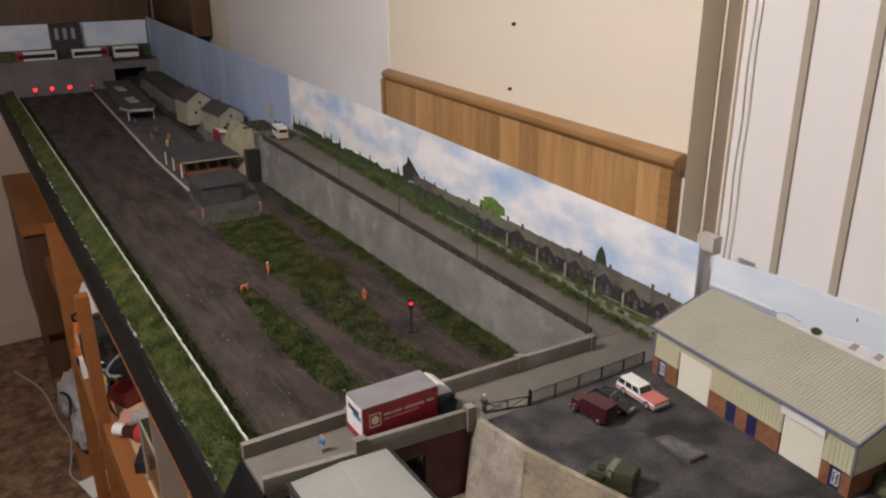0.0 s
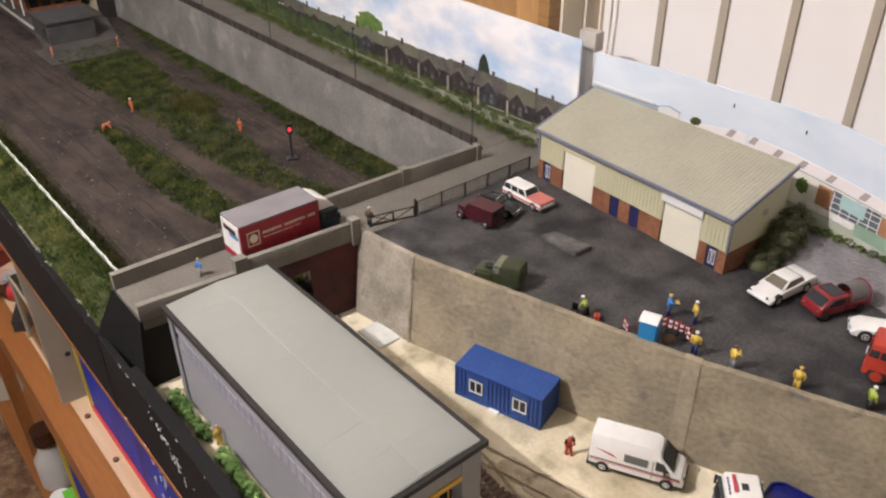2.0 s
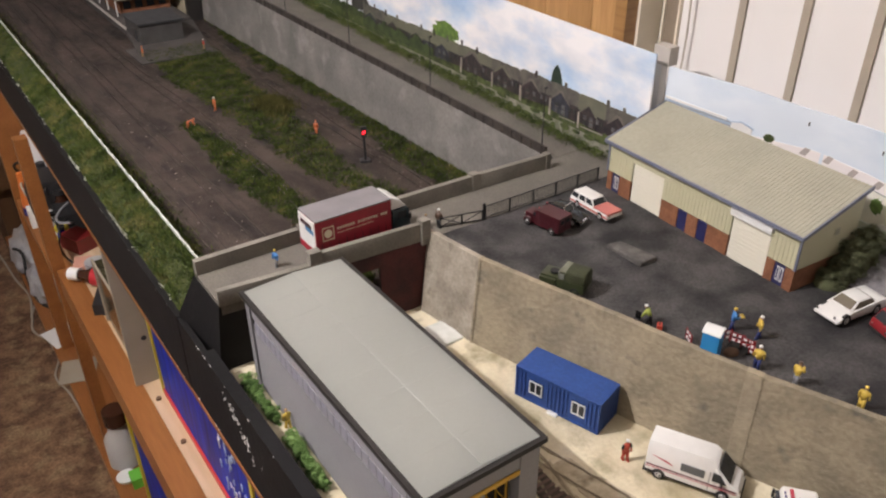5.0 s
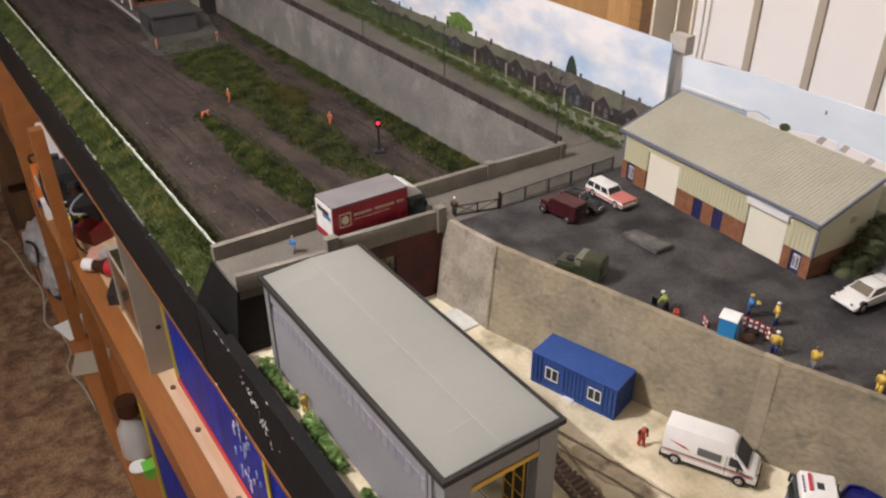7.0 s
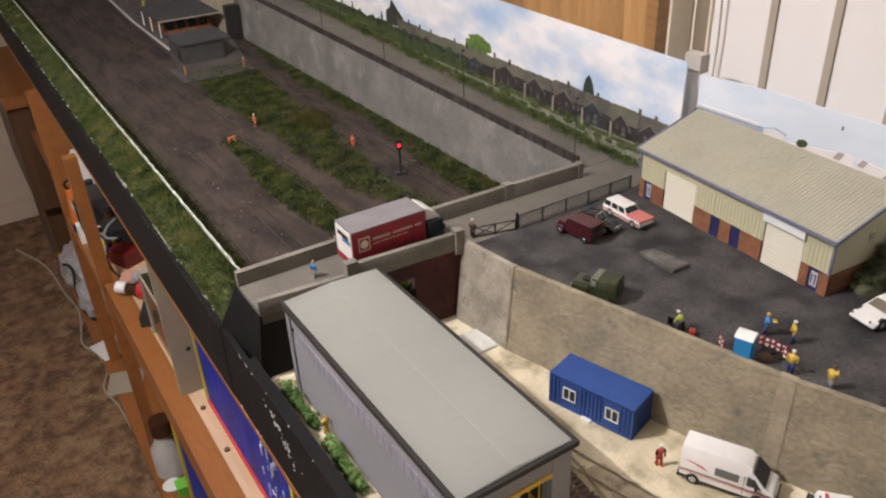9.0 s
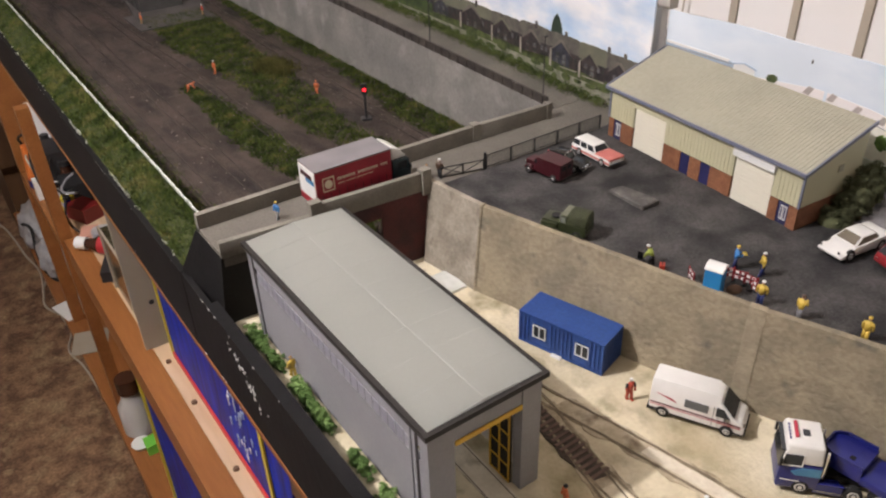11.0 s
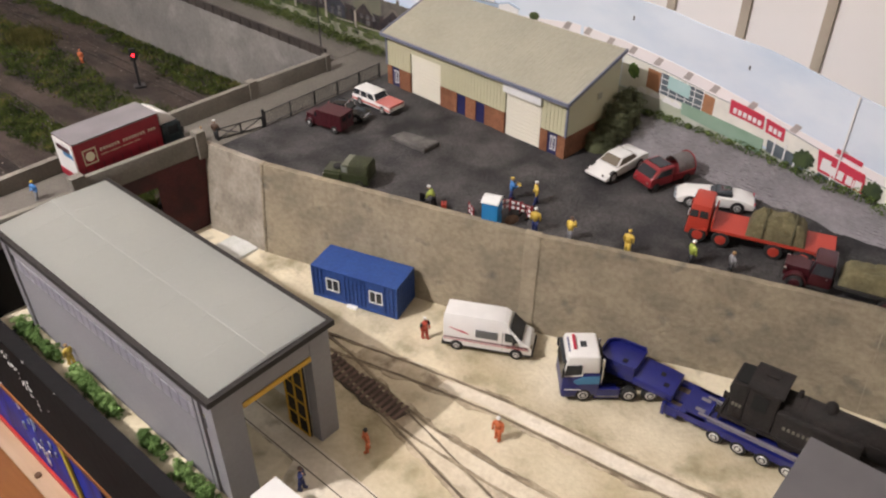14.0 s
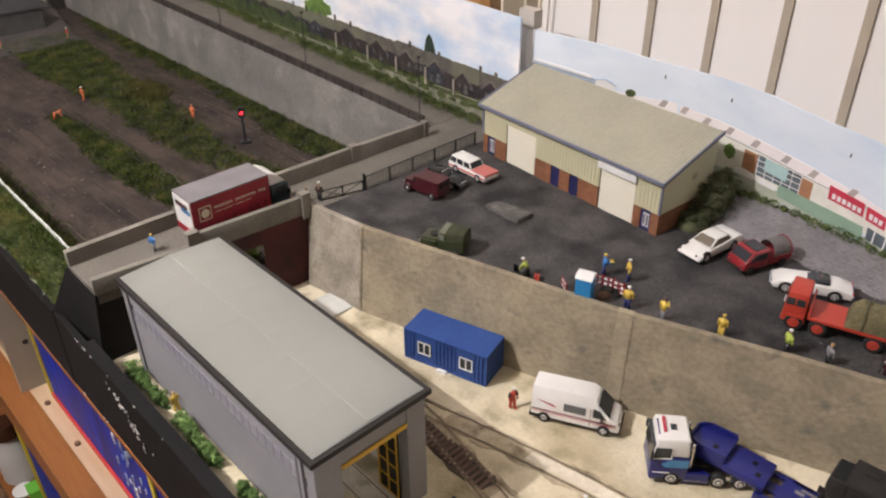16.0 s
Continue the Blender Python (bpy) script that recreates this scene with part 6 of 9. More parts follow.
for s in (-1, 1):
    part("side_window", solid(bmesh.new(), ((0.0150, 0.0170), (0.0262, 0.0170), (0.0205, 0.0250), (0.0150, 0.0255)), "y", s * 0.0128 - 0.0005, s * 0.0128 + 0.0005), "glass", vn)
    part("side_window", cube(-0.0095, 0.0090, s * 0.0128 - 0.0006, s * 0.0128 + 0.0004, 0.0168, 0.0242), "pale_glass", vn)
    part("window_divider", cube(-0.0008, 0.0000, s * 0.0128 - 0.0004, s * 0.0128 + 0.0006, 0.0168, 0.0242), "chassis", vn)
    for z, h, mt in ((0.0122, 0.0012, "stripe_maroon"), (0.0106, 0.0005, "stripe_red")):
        part("stripe", cube(-0.0362, 0.0345, s * 0.0132 - 0.0002, s * 0.0132 + 0.0001, z, z + h), mt, vn)
    part("door_seam", cube(0.0128, 0.0132, s * 0.0130 - 0.0002, s * 0.0130 + 0.0004, 0.0060, 0.0255), "chassis", vn)
    part("bumper_side", cube(-0.0384, -0.0300, s * 0.0130 - 0.0003, s * 0.0130 + 0.0003, 0.0036, 0.0068), "chassis", vn)
    part("motif", solid(bmesh.new(), ((-0.0310, 0.0228), (-0.0190, 0.0205), (-0.0150, 0.0178), (-0.0205, 0.0192), (-0.0320, 0.0232)), "y", s * 0.0127 - 0.0004, s * 0.0127 + 0.0004), "stripe_red", vn)
    part("mirror", sbox(0.0215, 0.0235, s * 0.0146 - 0.0010, s * 0.0146 + 0.0010, 0.0160, 0.0198, r=0.0004), "chassis", vn)
    part("headlight", sbox(0.0345, 0.0376, s * 0.0098 - 0.0020, s * 0.0098 + 0.0020, 0.0100, 0.0132, r=0.0005), "chrome", vn)
    part("skirt", cube(-0.0365, 0.0370, s * 0.0128 - 0.0004, s * 0.0128 + 0.0003, 0.0036, 0.0052), "chassis", vn)
    for x in (0.0250, -0.0255):
        part("wheel_arch", rod(bmesh.new(), (x, s * 0.0100, 0.0046), (x, s * 0.01335, 0.0046), 0.0054, 16), "chassis", vn)
        wheel(vn, x, s * 0.0124, 0.0046, 0.0030, "alloy")
part("bumper", sbox(0.0372, 0.0388, -0.0122, 0.0122, 0.0040, 0.0072, r=0.0005), "chassis", vn)
part("bumper", sbox(-0.0384, -0.0370, -0.0120, 0.0120, 0.0040, 0.0070, r=0.0005), "chassis", vn)

# heavy haulage tractor
tx = thing("tractor_unit", "blue and white three-axle heavy haulage tractor unit", "lorry", pose(0.2510, -0.1125, 0.0008, 0, 0, 130))
low = soft(solid(bmesh.new(), ((-0.0115, 0.0060), (0.0160, 0.0035), (0.0175, 0.0060), (0.0172, 0.0285), (-0.0115, 0.0285)), "y", -0.0163, 0.0163), 0.0012, 2)
cab = part("cab", low, "royal_blue", tx)
part("cab_band", soft(solid(bmesh.new(), ((-0.0113, 0.0185), (0.0060, 0.0178), (0.0095, 0.0215), (0.0020, 0.0262), (-0.0113, 0.0270)), "y", -0.0166, 0.0166), 0.0004, 1), "teal_blue", cab, "light blue flash")
part("cab_upper", soft(taper(bmesh.new(), (-0.0115, 0.0170, 0.0161, 0.0285), (-0.0105, 0.0140, 0.0142, 0.0450)), 0.0022, 3), "body_white", cab, "white upper cab with sleeper roof")
part("windscreen", loft(bmesh.new(), [[(0.0172, -0.0150, 0.0235), (0.0172, 0.0150, 0.0235), (0.0150, 0.0140, 0.0380), (0.0150, -0.0140, 0.0380)], [(0.0180, -0.0150, 0.0236), (0.0180, 0.0150, 0.0236), (0.0160, 0.0140, 0.0383), (0.0160, -0.0140, 0.0383)]]), "glass", cab)
part("sun_visor", sbox(0.0148, 0.0180, -0.0136, 0.0136, 0.0384, 0.0394, r=0.0003), "glass", cab)
part("roof_hatch", cube(-0.0012, 0.0036, -0.0030, 0.0030, 0.0445, 0.0456), "glass", cab)
part("light_bar", sbox(0.0070, 0.0092, -0.0098, 0.0060, 0.0444, 0.0466, r=0.0004), "stripe_red", cab)
for k in range(5):
    part("lettering", cube(0.0115, 0.0132, -0.0080 + k * 0.0034, -0.0055 + k * 0.0034, 0.0438, 0.0450), "royal_blue", cab)
for s in (-1, 1):
    part("side_window", solid(bmesh.new(), ((0.0030, 0.0282), (0.0158, 0.0272), (0.0146, 0.0366), (0.0030, 0.0372)), "y", s * 0.0158 - 0.0006, s * 0.0158 + 0.0006), "glass", cab)
    part("window_frame", rod(bmesh.new(), (0.0024, s * 0.0163, 0.0276), (0.0024, s * 0.0154, 0.0378), 0.0006, 6), "body_white", cab)
    part("window_frame", rod(bmesh.new(), (0.0024, s * 0.0164, 0.0276), (0.0162, s * 0.0164, 0.0266), 0.0005, 6), "body_white", cab)
    part("window_frame", rod(bmesh.new(), (0.0164, s * 0.0158, 0.0266), (0.0146, s * 0.0146, 0.0382), 0.0007, 6), "body_white", cab)
    part("side_flash", cube(0.0020, 0.0150, s * 0.0165 - 0.0003, s * 0.0165 + 0.0003, 0.0122, 0.0127), "body_white", cab)
    part("side_skirt", sbox(-0.0280, -0.0090, s * 0.0150 - 0.0012, s * 0.0150 + 0.0012, 0.0035, 0.0130, r=0.0006), "royal_blue", tx)
    part("skirt_trim", cube(-0.0275, -0.0095, s * 0.0163 - 0.0002, s * 0.0163 + 0.0002, 0.0055, 0.0060), "chrome", tx)
    part("mirror", sbox(0.0165, 0.0182, s * 0.0180 - 0.0010, s * 0.0180 + 0.0010, 0.0275, 0.0350, r=0.0004), "chassis", cab)
    part("headlight", sbox(0.0162, 0.0180, s * 0.0120 - 0.0026, s * 0.0120 + 0.0026, 0.0068, 0.0098, r=0.0004), "chrome", cab)
    part("fuel_tank", sbox(-0.0260, -0.0110, s * 0.0122 - 0.0036, s * 0.0122 + 0.0036, 0.0040, 0.0115, r=0.0010), "royal_blue", tx)
    part("exhaust", rod(bmesh.new(), (-0.0135, s * 0.0120, 0.0120), (-0.0135, s * 0.0120, 0.0400), 0.0010, 8), "chrome", tx)
    wheel(tx, 0.0, s * 0.0145, 0.0066, 0.0040, "alloy")
    for x in (-0.0355, -0.0520):
        wheel(tx, x, s * 0.0140, 0.0066, 0.0052, "alloy")
part("chassis", cube(-0.0590, 0.0120, -0.0058, 0.0058, 0.0060, 0.0125), "chassis", tx)
part("fifth_wheel", rod(bmesh.new(), (-0.0430, 0, 0.0126), (-0.0430, 0, 0.0146), 0.0068, 18), "chassis", tx)
part("headboard", cube(-0.0155, -0.0120, -0.0125, 0.0125, 0.0128, 0.0330), "dirt", tx)

# low-loader trailer: gooseneck, deck and wheels
M["dirt_brown"] = material("worn_brown_timber", (0.13, 0.095, 0.065), 0.85, 0, (0.085, 0.062, 0.044), 60, 0.8, (0.8, 0.8, 0.8), 0.2, 300)
M["faded_letter"] = material("faded_cream_lettering", (0.13, 0.118, 0.095), 0.8)
tl = thing("low_loader", "royal blue low-loader trailer with gooseneck and many wheels", "trailer", pose(0.2800, -0.1810, 0.0008, 0, 0, 94))
gn = solid(bmesh.new(), ((0.0325, -0.0140), (0.0325, 0.0140), (0.0535, 0.0140), (0.0585, 0.0112), (0.0615, 0.0070), (0.0615, -0.0070), (0.0585, -0.0112), (0.0535, -0.0140)), "z", 0.0165, 0.0280)
neck = part("gooseneck", soft(gn, 0.0009, 2), "royal_blue", tl)
neck.matrix_local = pose(-0.002, -0.0016, 0.0006, 0, 0, 3) @ Matrix.Diagonal((1.07, 1, 1.05, 1))
part("neck_beam", soft(solid(bmesh.new(), ((0.0030, 0.0140), (0.0330, 0.0160), (0.0330, 0.0226), (0.0030, 0.0205)), "y", -0.0142, 0.0142), 0.0012, 2), "royal_blue", neck)
# small raised black plates stand for shaded recesses
for u, v, zz in ((0.0405, 0.0062, 0.0281), (0.0140, -0.0035, 0.0214), (0.0085, 0.0060, 0.0211)):
    part("recess", sbox(u, u + 0.0035, v - 0.0020, v + 0.0020, zz, zz + 0.0004, r=0.0001), "void", neck)
for s in (-1, 1):
    part("rim_board", sbox(0.0335, 0.0535, s * 0.0134 - 0.0006, s * 0.0134 + 0.0006, 0.0279, 0.0306, r=0.0003), "royal_blue", neck)
    part("rim_corner", soft(solid(bmesh.new(), ((0.0535, s * 0.0140), (0.0585, s * 0.0112), (0.0615, s * 0.0070), (0.0602, s * 0.0066), (0.0576, s * 0.0102), (0.0533, s * 0.0128)), "z", 0.0279, 0.0306), 0.0002, 1), "royal_blue", neck)
part("rim_board", sbox(0.0603, 0.0615, -0.0069, 0.0069, 0.0279, 0.0306, r=0.0003), "royal_blue", neck)
part("king_pin_plate", sbox(0.0395, 0.0560, -0.0080, 0.0080, 0.0135, 0.0164, r=0.0005), "chassis", neck)
part("bogie_deck", sbox(-0.0270, -0.0070, -0.0165, 0.0165, 0.0100, 0.0152, r=0.0006), "royal_blue", tl)
part("drawbar", sbox(-0.0068, 0.0060, -0.0050, 0.0050, 0.0090, 0.0136, r=0.0005), "royal_blue", tl)
for s in (-1, 1):
    part("outrigger", sbox(-0.0069, 0.0050, s * 0.0145 - 0.0022, s * 0.0145 + 0.0022, 0.0062, 0.0150, r=0.0006), "royal_blue", tl)
    part("outrigger_tip", sbox(0.0030, 0.0058, s * 0.0158 - 0.0016, s * 0.0158 + 0.0016, 0.0050, 0.0166, r=0.0005), "royal_blue", tl)
    part("timber_pad", sbox(-0.0068, 0.0030, s * 0.0087 - 0.0035, s * 0.0087 + 0.0035, 0.0085, 0.0120, r=0.0003), "dirt_brown", tl, "worn brown timber pad")
    part("deck_plate", sbox(-0.0235, -0.0165, s * 0.0060 - 0.0016, s * 0.0060 + 0.0016, 0.0152, 0.0156, r=0.0001), "silver_top", tl)
    part("side_beam", sbox(-0.1300, -0.0120, s * 0.0150 - 0.0016, s * 0.0150 + 0.0016, 0.0090, 0.0152, r=0.0005), "royal_blue", tl)
    part("walkway", cube(-0.1280, -0.0200, s * 0.0100 - 0.0011, s * 0.0100 + 0.0011, 0.0119, 0.0160), "silver_top", tl)
    for x in (-0.0362, -0.0540, -0.0715, -0.0890, -0.1065, -0.1230):
        wheel(tl, x, s * 0.0146, 0.0062, 0.0046, "alloy")
part("deck", sbox(-0.1300, -0.0200, -0.0120, 0.0120, 0.0095, 0.0118, r=0.0004), "royal_blue", tl)

# tank engine carried on the trailer
M["engine_black"] = material("grimy_engine_black", (0.0105, 0.0078, 0.0066), 0.85, 0, (0.021, 0.0155, 0.0125), 70, 0.9, (0.75, 0.72, 0.70), 0.25, 500)
lc = thing("tank_engine", "grimy black tank engine with curved cab roof on the trailer", "locomotive", pose(0.2905, -0.2360, 0.0120, 0, 0, 95) @ Matrix.Diagonal((0.97, 0.98, 1.38, 1)))
part("footplate", sbox(-0.1150, 0.0220, -0.0145, 0.0145, 0.0060, 0.0078, r=0.0004), "engine_black", lc)
cabb = part("cab", soft(solid(bmesh.new(), ((-0.0140, 0.0078), (0.0075, 0.0078), (0.0075, 0.0335), (-0.0140, 0.0335)), "y", -0.0136, 0.0136), 0.0006, 1), "engine_black", lc)
arc = [math.pi * k / 12 for k in range(13)]
part("cab_roof", loft(bmesh.new(), [[(x, 0.0146 * math.cos(a), 0.0334 + 0.0052 * math.sin(a)) for a in arc] for x in (-0.0162, 0.0092)]), "engine_black", cabb)
part("roof_vent", sbox(-0.0080, 0.0010, -0.0040, 0.0040, 0.0380, 0.0394, r=0.0004), "engine_black", cabb)
for s in (-1, 1):
    # black plate on the solid cab side paints an opening's shade
    part("cab_opening", soft(cube(-0.0075, 0.0035, s * 0.0136 - 0.0004, s * 0.0136 + 0.0004, 0.0205, 0.0305), 0.0003, 1), "void", cabb)
    part("cab_step", sbox(-0.0060, 0.0020, s * 0.0140 - 0.0010, s * 0.0140 + 0.0010, 0.0020, 0.0058, r=0.0002), "engine_black", cabb)
part("bunker", soft(solid(bmesh.new(), ((0.0077, 0.0078), (0.0180, 0.0078), (0.0190, 0.0200), (0.0215, 0.0265), (0.0205, 0.0318), (0.0077, 0.0325)), "y", -0.0128, 0.0128), 0.0012, 2), "engine_black", lc)
# black plate stands for the shaded inside of the bunker
part("coal_space", sbox(0.0092, 0.0190, -0.0105, 0.0105, 0.0322, 0.0328, r=0.0001), "void", lc)
part("boiler", rod(bmesh.new(), (-0.1080, 0, 0.0225), (-0.0142, 0, 0.0225), 0.0098, 24), "engine_black", lc, smooth=True)
for x in (-0.0900, -0.0700, -0.0300):
    part("boiler_band", rod(bmesh.new(), (x, 0, 0.0225), (x + 0.0010, 0, 0.0225), 0.0100, 24), "engine_black", lc)
for s in (-1, 1):
    st = part("side_tank", soft(solid(bmesh.new(), ((s * 0.0082, 0.0078), (s * 0.0136, 0.0078), (s * 0.0136, 0.0232), (s * 0.0122, 0.0248), (s * 0.0082, 0.0248)), "x", -0.0720, -0.0142), 0.0005, 1), "engine_black", lc)
    for k in range(9):
        part("lettering_bar", cube(-0.0500 + k * 0.0034, -0.0478 + k * 0.0034, s * 0.0137 - 0.0002, s * 0.0137 + 0.0002, 0.0150, 0.0172), "faded_letter", st)
    for k in range(3):
        part("number_bar", cube(0.0100 + k * 0.0026, 0.0118 + k * 0.0026, s * 0.0129 - 0.0002, s * 0.0129 + 0.0002, 0.0165, 0.0188), "faded_letter", lc)
    part("handrail", rod(bmesh.new(), (-0.0990, s * 0.0104, 0.0262), (-0.0730, s * 0.0104, 0.0262), 0.0004, 6), "engine_black", lc)
    for x in (-0.0270, -0.0560, -0.0850):
        w = part("wheel", rod(bmesh.new(), (x, s * 0.0088, 0.0060), (x, s * 0.0112, 0.0060), 0.0070, 22), "engine_black", lc)
        part("crank_boss", rod(bmesh.new(), (x, s * 0.0112, 0.0060), (x, s * 0.0122, 0.0060), 0.0022, 12), "engine_black", w)
    part("coupling_rod", sbox(-0.0870, -0.0250, s * 0.0126 - 0.0004, s * 0.0126 + 0.0004, 0.0034, 0.0046, r=0.0002), "engine_black", lc)
    part("buffer", rod(bmesh.new(), (0.0240, s * 0.0088, 0.0068), (0.0272, s * 0.0088, 0.0068), 0.0020, 12, 0.0026), "engine_black", lc)
part("dome", ball(bmesh.new(), (-0.0450, 0, 0.0318), 0.0050, 0.0050, 0.0052), "engine_black", lc, smooth=True)
part("safety_valve", rod(bmesh.new(), (-0.0240, 0, 0.0318), (-0.0240, 0, 0.0358), 0.0022, 12, 0.0016), "engine_black", lc)
part("chimney", rod(bmesh.new(), (-0.0980, 0, 0.0318), (-0.0980, 0, 0.0420), 0.0036, 14, 0.0044), "engine_black", lc)
part("buffer_beam", cube(0.0222, 0.0240, -0.0145, 0.0145, 0.0040, 0.0088), "engine_black", lc)

# grey roofed building at the edge of the yard, and a white van by the shed
gb = thing("lineside_building", "low grey building with a plain flat roof", "building", pose(0.1390, -0.2780, 0.0))
part("wall", cube(0.003, 0.115, -0.160, -0.003, 0.0, 0.0575), "shed_wall", gb)
part("roof", sbox(0.0, 0.118, -0.163, 0.0, 0.0575, 0.0605, r=0.0008), "dull_roof", gb, "plain grey roof sheet")
wv = thing("white_truck", "white box van parked in front of the shed", "van", pose(0.0130, -0.0330, 0.0010, 0, 0, 90))
part("body", sbox(-0.0500, 0.0140, -0.0106, 0.0106, 0.0050, 0.0292, r=0.0012), "body_white", wv)
for x in (0.004, -0.040):
    for s in (-1, 1):
        wheel(wv, x, s * 0.0100, 0.0046, 0.0028)

# ---- small figures ----
SKIN = material("painted_skin", (0.45, 0.26, 0.17), 0.6)
COL = {"orange": (0.62, 0.165, 0.060), "red": (0.54, 0.075, 0.045), "yellow": (0.62, 0.44, 0.075), "blue": (0.05, 0.20, 0.48), "navy": (0.02, 0.03, 0.12), "black": (0.015, 0.015, 0.017),
       "white": (0.75, 0.75, 0.72), "grey": (0.2, 0.2, 0.21), "lime": (0.36, 0.44, 0.08), "brown": (0.10, 0.06, 0.04), "tan": (0.35, 0.22, 0.10)}
PAINT = {k: material("figure_" + k, v, 0.55) for k, v in COL.items()}


def figure(x, y, z, yaw, top, legs, hat, label, pose_kind="stand", scale=1.0, vest=None):
    """A painted plastic figure, about 23 mm tall, as one plain mesh with a painted material for each area."""
    bm = bmesh.new()
    mats = [PAINT[legs], PAINT[top], SKIN, PAINT[hat], PAINT[vest or top]]

    def piece(idx, f):
        before = set(bm.faces)
        f(bm)
        for q in bm.faces:
            if q not in before:
                q.material_index = idx
    lean = 0.0
    if pose_kind == "bend":
        lean = 1.0
    hip = 0.0105
    for s in (-1, 1):
        stride = 0.0014 * s
        piece(0, lambda b: rod(b, (stride, s * 0.0016, 0.0006), (0, s * 0.0013, hip), 0.0013, 8, 0.0016))
        piece(0, lambda b: box(b, stride - 0.0014, stride + 0.0022, s * 0.0016 - 0.0010, s * 0.0016 + 0.0010, 0.0, 0.0011))
    if pose_kind == "bend":
        sh = Vector((0.0075, 0, 0.0120))
    elif pose_kind == "kneel":
        sh = Vector((0.003, 0, 0.0150))
    else:
        sh = Vector((0.0004, 0, 0.0185))
    base = Vector((0, 0, hip - 0.0005))
    ax = (sh - base).normalized()
    piece(1, lambda b: loft(b, [[base + Vector((math.cos(a) * 0.0016, math.sin(a) * 0.0024, 0)) for a in [k * math.pi / 5 for k in range(10)]],
                                [base.lerp(sh, 0.6) + Vector((math.cos(a) * 0.0019, math.sin(a) * 0.0030, 0)) for a in [k * math.pi / 5 for k in range(10)]],
                                [sh + Vector((math.cos(a) * 0.0013, math.sin(a) * 0.0027, 0)) for a in [k * math.pi / 5 for k in range(10)]]]))
    for s in (-1, 1):
        sp = sh + Vector((0, s * 0.0030, -0.0008))
        if pose_kind == "point" and s > 0:
            el, hd = sp + Vector((0.001, 0.0035, -0.0002)), sp + Vector((0.0015, 0.0072, 0.0004))
        elif pose_kind == "read":
            el, hd = sp + Vector((0.0012, s * 0.0008, -0.0036)), sp + Vector((0.0048, -s * 0.0012, -0.0030))
        elif pose_kind in ("bend", "kneel"):
            el, hd = sp + Vector((0.0014, s * 0.0005, -0.0040)), sp + Vector((0.0030, -s * 0.0008, -0.0072))
        elif pose_kind == "phone" and s < 0:
            el, hd = sp + Vector((0.0014, -0.0010, -0.0024)), sp + Vector((0.0026, 0.0012, 0.0012))
        else:
            el, hd = sp + Vector((0.0002, s * 0.0010, -0.0038)), sp + Vector((0.0012, s * 0.0008, -0.0075))
        piece(4, lambda b: rod(b, sp, el, 0.0011, 7))
        piece(1, lambda b: rod(b, el, hd, 0.0009, 7))
        piece(2, lambda b: ball(b, hd, 0.0009, sub=1))
    hc = sh + ax * 0.0028
    piece(2, lambda b: ball(b, hc, 0.0016, 0.0014, 0.0018, 2))
    piece(3, lambda b: ball(b, hc + Vector((0, 0, 0.0009)), 0.0019, 0.0017, 0.0012, 2))
    if pose_kind == "read":
        piece(3, lambda b: box(b, 0.0045, 0.0085, -0.0030, 0.0030, 0.0148, 0.0152))
    me = bpy.data.meshes.new("figurine")
    bm.to_mesh(me)
    bm.free()
    for q in mats:
        me.materials.append(q)
    for q in me.polygons:
        q.use_smooth = True
    ob = new("figurine", me)
    ob.matrix_world = pose(x, y, z, 0, 0, yaw) @ Matrix.Scale(scale, 4)
    return tagged(ob, label, "figurine", group="small painted figures")


Y0 = 0.001
figure(0.213, 0.019, Y0, -110, "red", "red", "white", "painted figure in orange-red overalls and white helmet near the van", "stand", 1.0, "black")
figure(0.166, -0.096, Y0, 200, "orange", "orange", "white", "painted figure in bright orange overalls walking by the rails")
figure(0.095, -0.031, Y0, 160, "orange", "orange", "black", "painted figure in orange overalls pointing with one arm", "point")
figure(0.041, -0.021, Y0 + 0.0005, -60, "navy", "navy", "brown", "painted figure in navy overalls at the shed door", "phone")
figure(-0.004, 0.207, 0.0105, 100, "yellow", "yellow", "tan", "painted figure in a yellow coat against the shed wall", "stand", 0.9)
figure(0.059, 0.349, 0.0790, 200, "blue", "grey", "yellow", "painted figure in a blue shirt on the bridge road", "stand", 0.85)
figure(0.234, 0.3215, 0.0790, 30, "brown", "black", "white", "painted figure in a dark coat beside the gate", "stand", 0.95)
figure(0.2225, 0.329, 0.0790, 30, "brown", "brown", "tan", "smaller brown painted figure by the bridge end", "stand", 0.7)
figure(0.336, 0.024, 0.0797, -40, "blue", "navy", "yellow", "painted figure in blue reading a sheet of paper", "read")
figure(0.345, 0.003, 0.0797, 140, "yellow", "navy", "white", "painted figure in a yellow jacket and white helmet")
figure(0.309, -0.021, 0.0797, 20, "yellow", "navy", "white", "painted figure in a yellow jacket behind the wall")
figure(0.3165, -0.051, 0.0797, -10, "yellow", "grey", "brown", "painted figure in a yellow jacket holding a hand up", "phone", 1.0, "yellow")
figure(0.3325, -0.096, 0.0797, 10, "yellow", "yellow", "yellow", "painted figure in an all-yellow rain coat", "stand", 0.95)
figure(0.3510, -0.142, 0.0797, -30, "lime", "black", "white", "painted figure in a lime vest and white helmet")
figure(0.3600, -0.171, 0.0797, -30, "grey", "black", "tan", "painted figure in dark clothes behind the wall", "stand", 0.9)
figure(0.2835, 0.0705, 0.0797, 100, "lime", "black", "white", "painted figure kneeling in a lime vest", "kneel")
figure(0.236, 1.005, 0.0, 190, "orange", "orange", "white", "painted track worker in orange", "stand", 1.0)
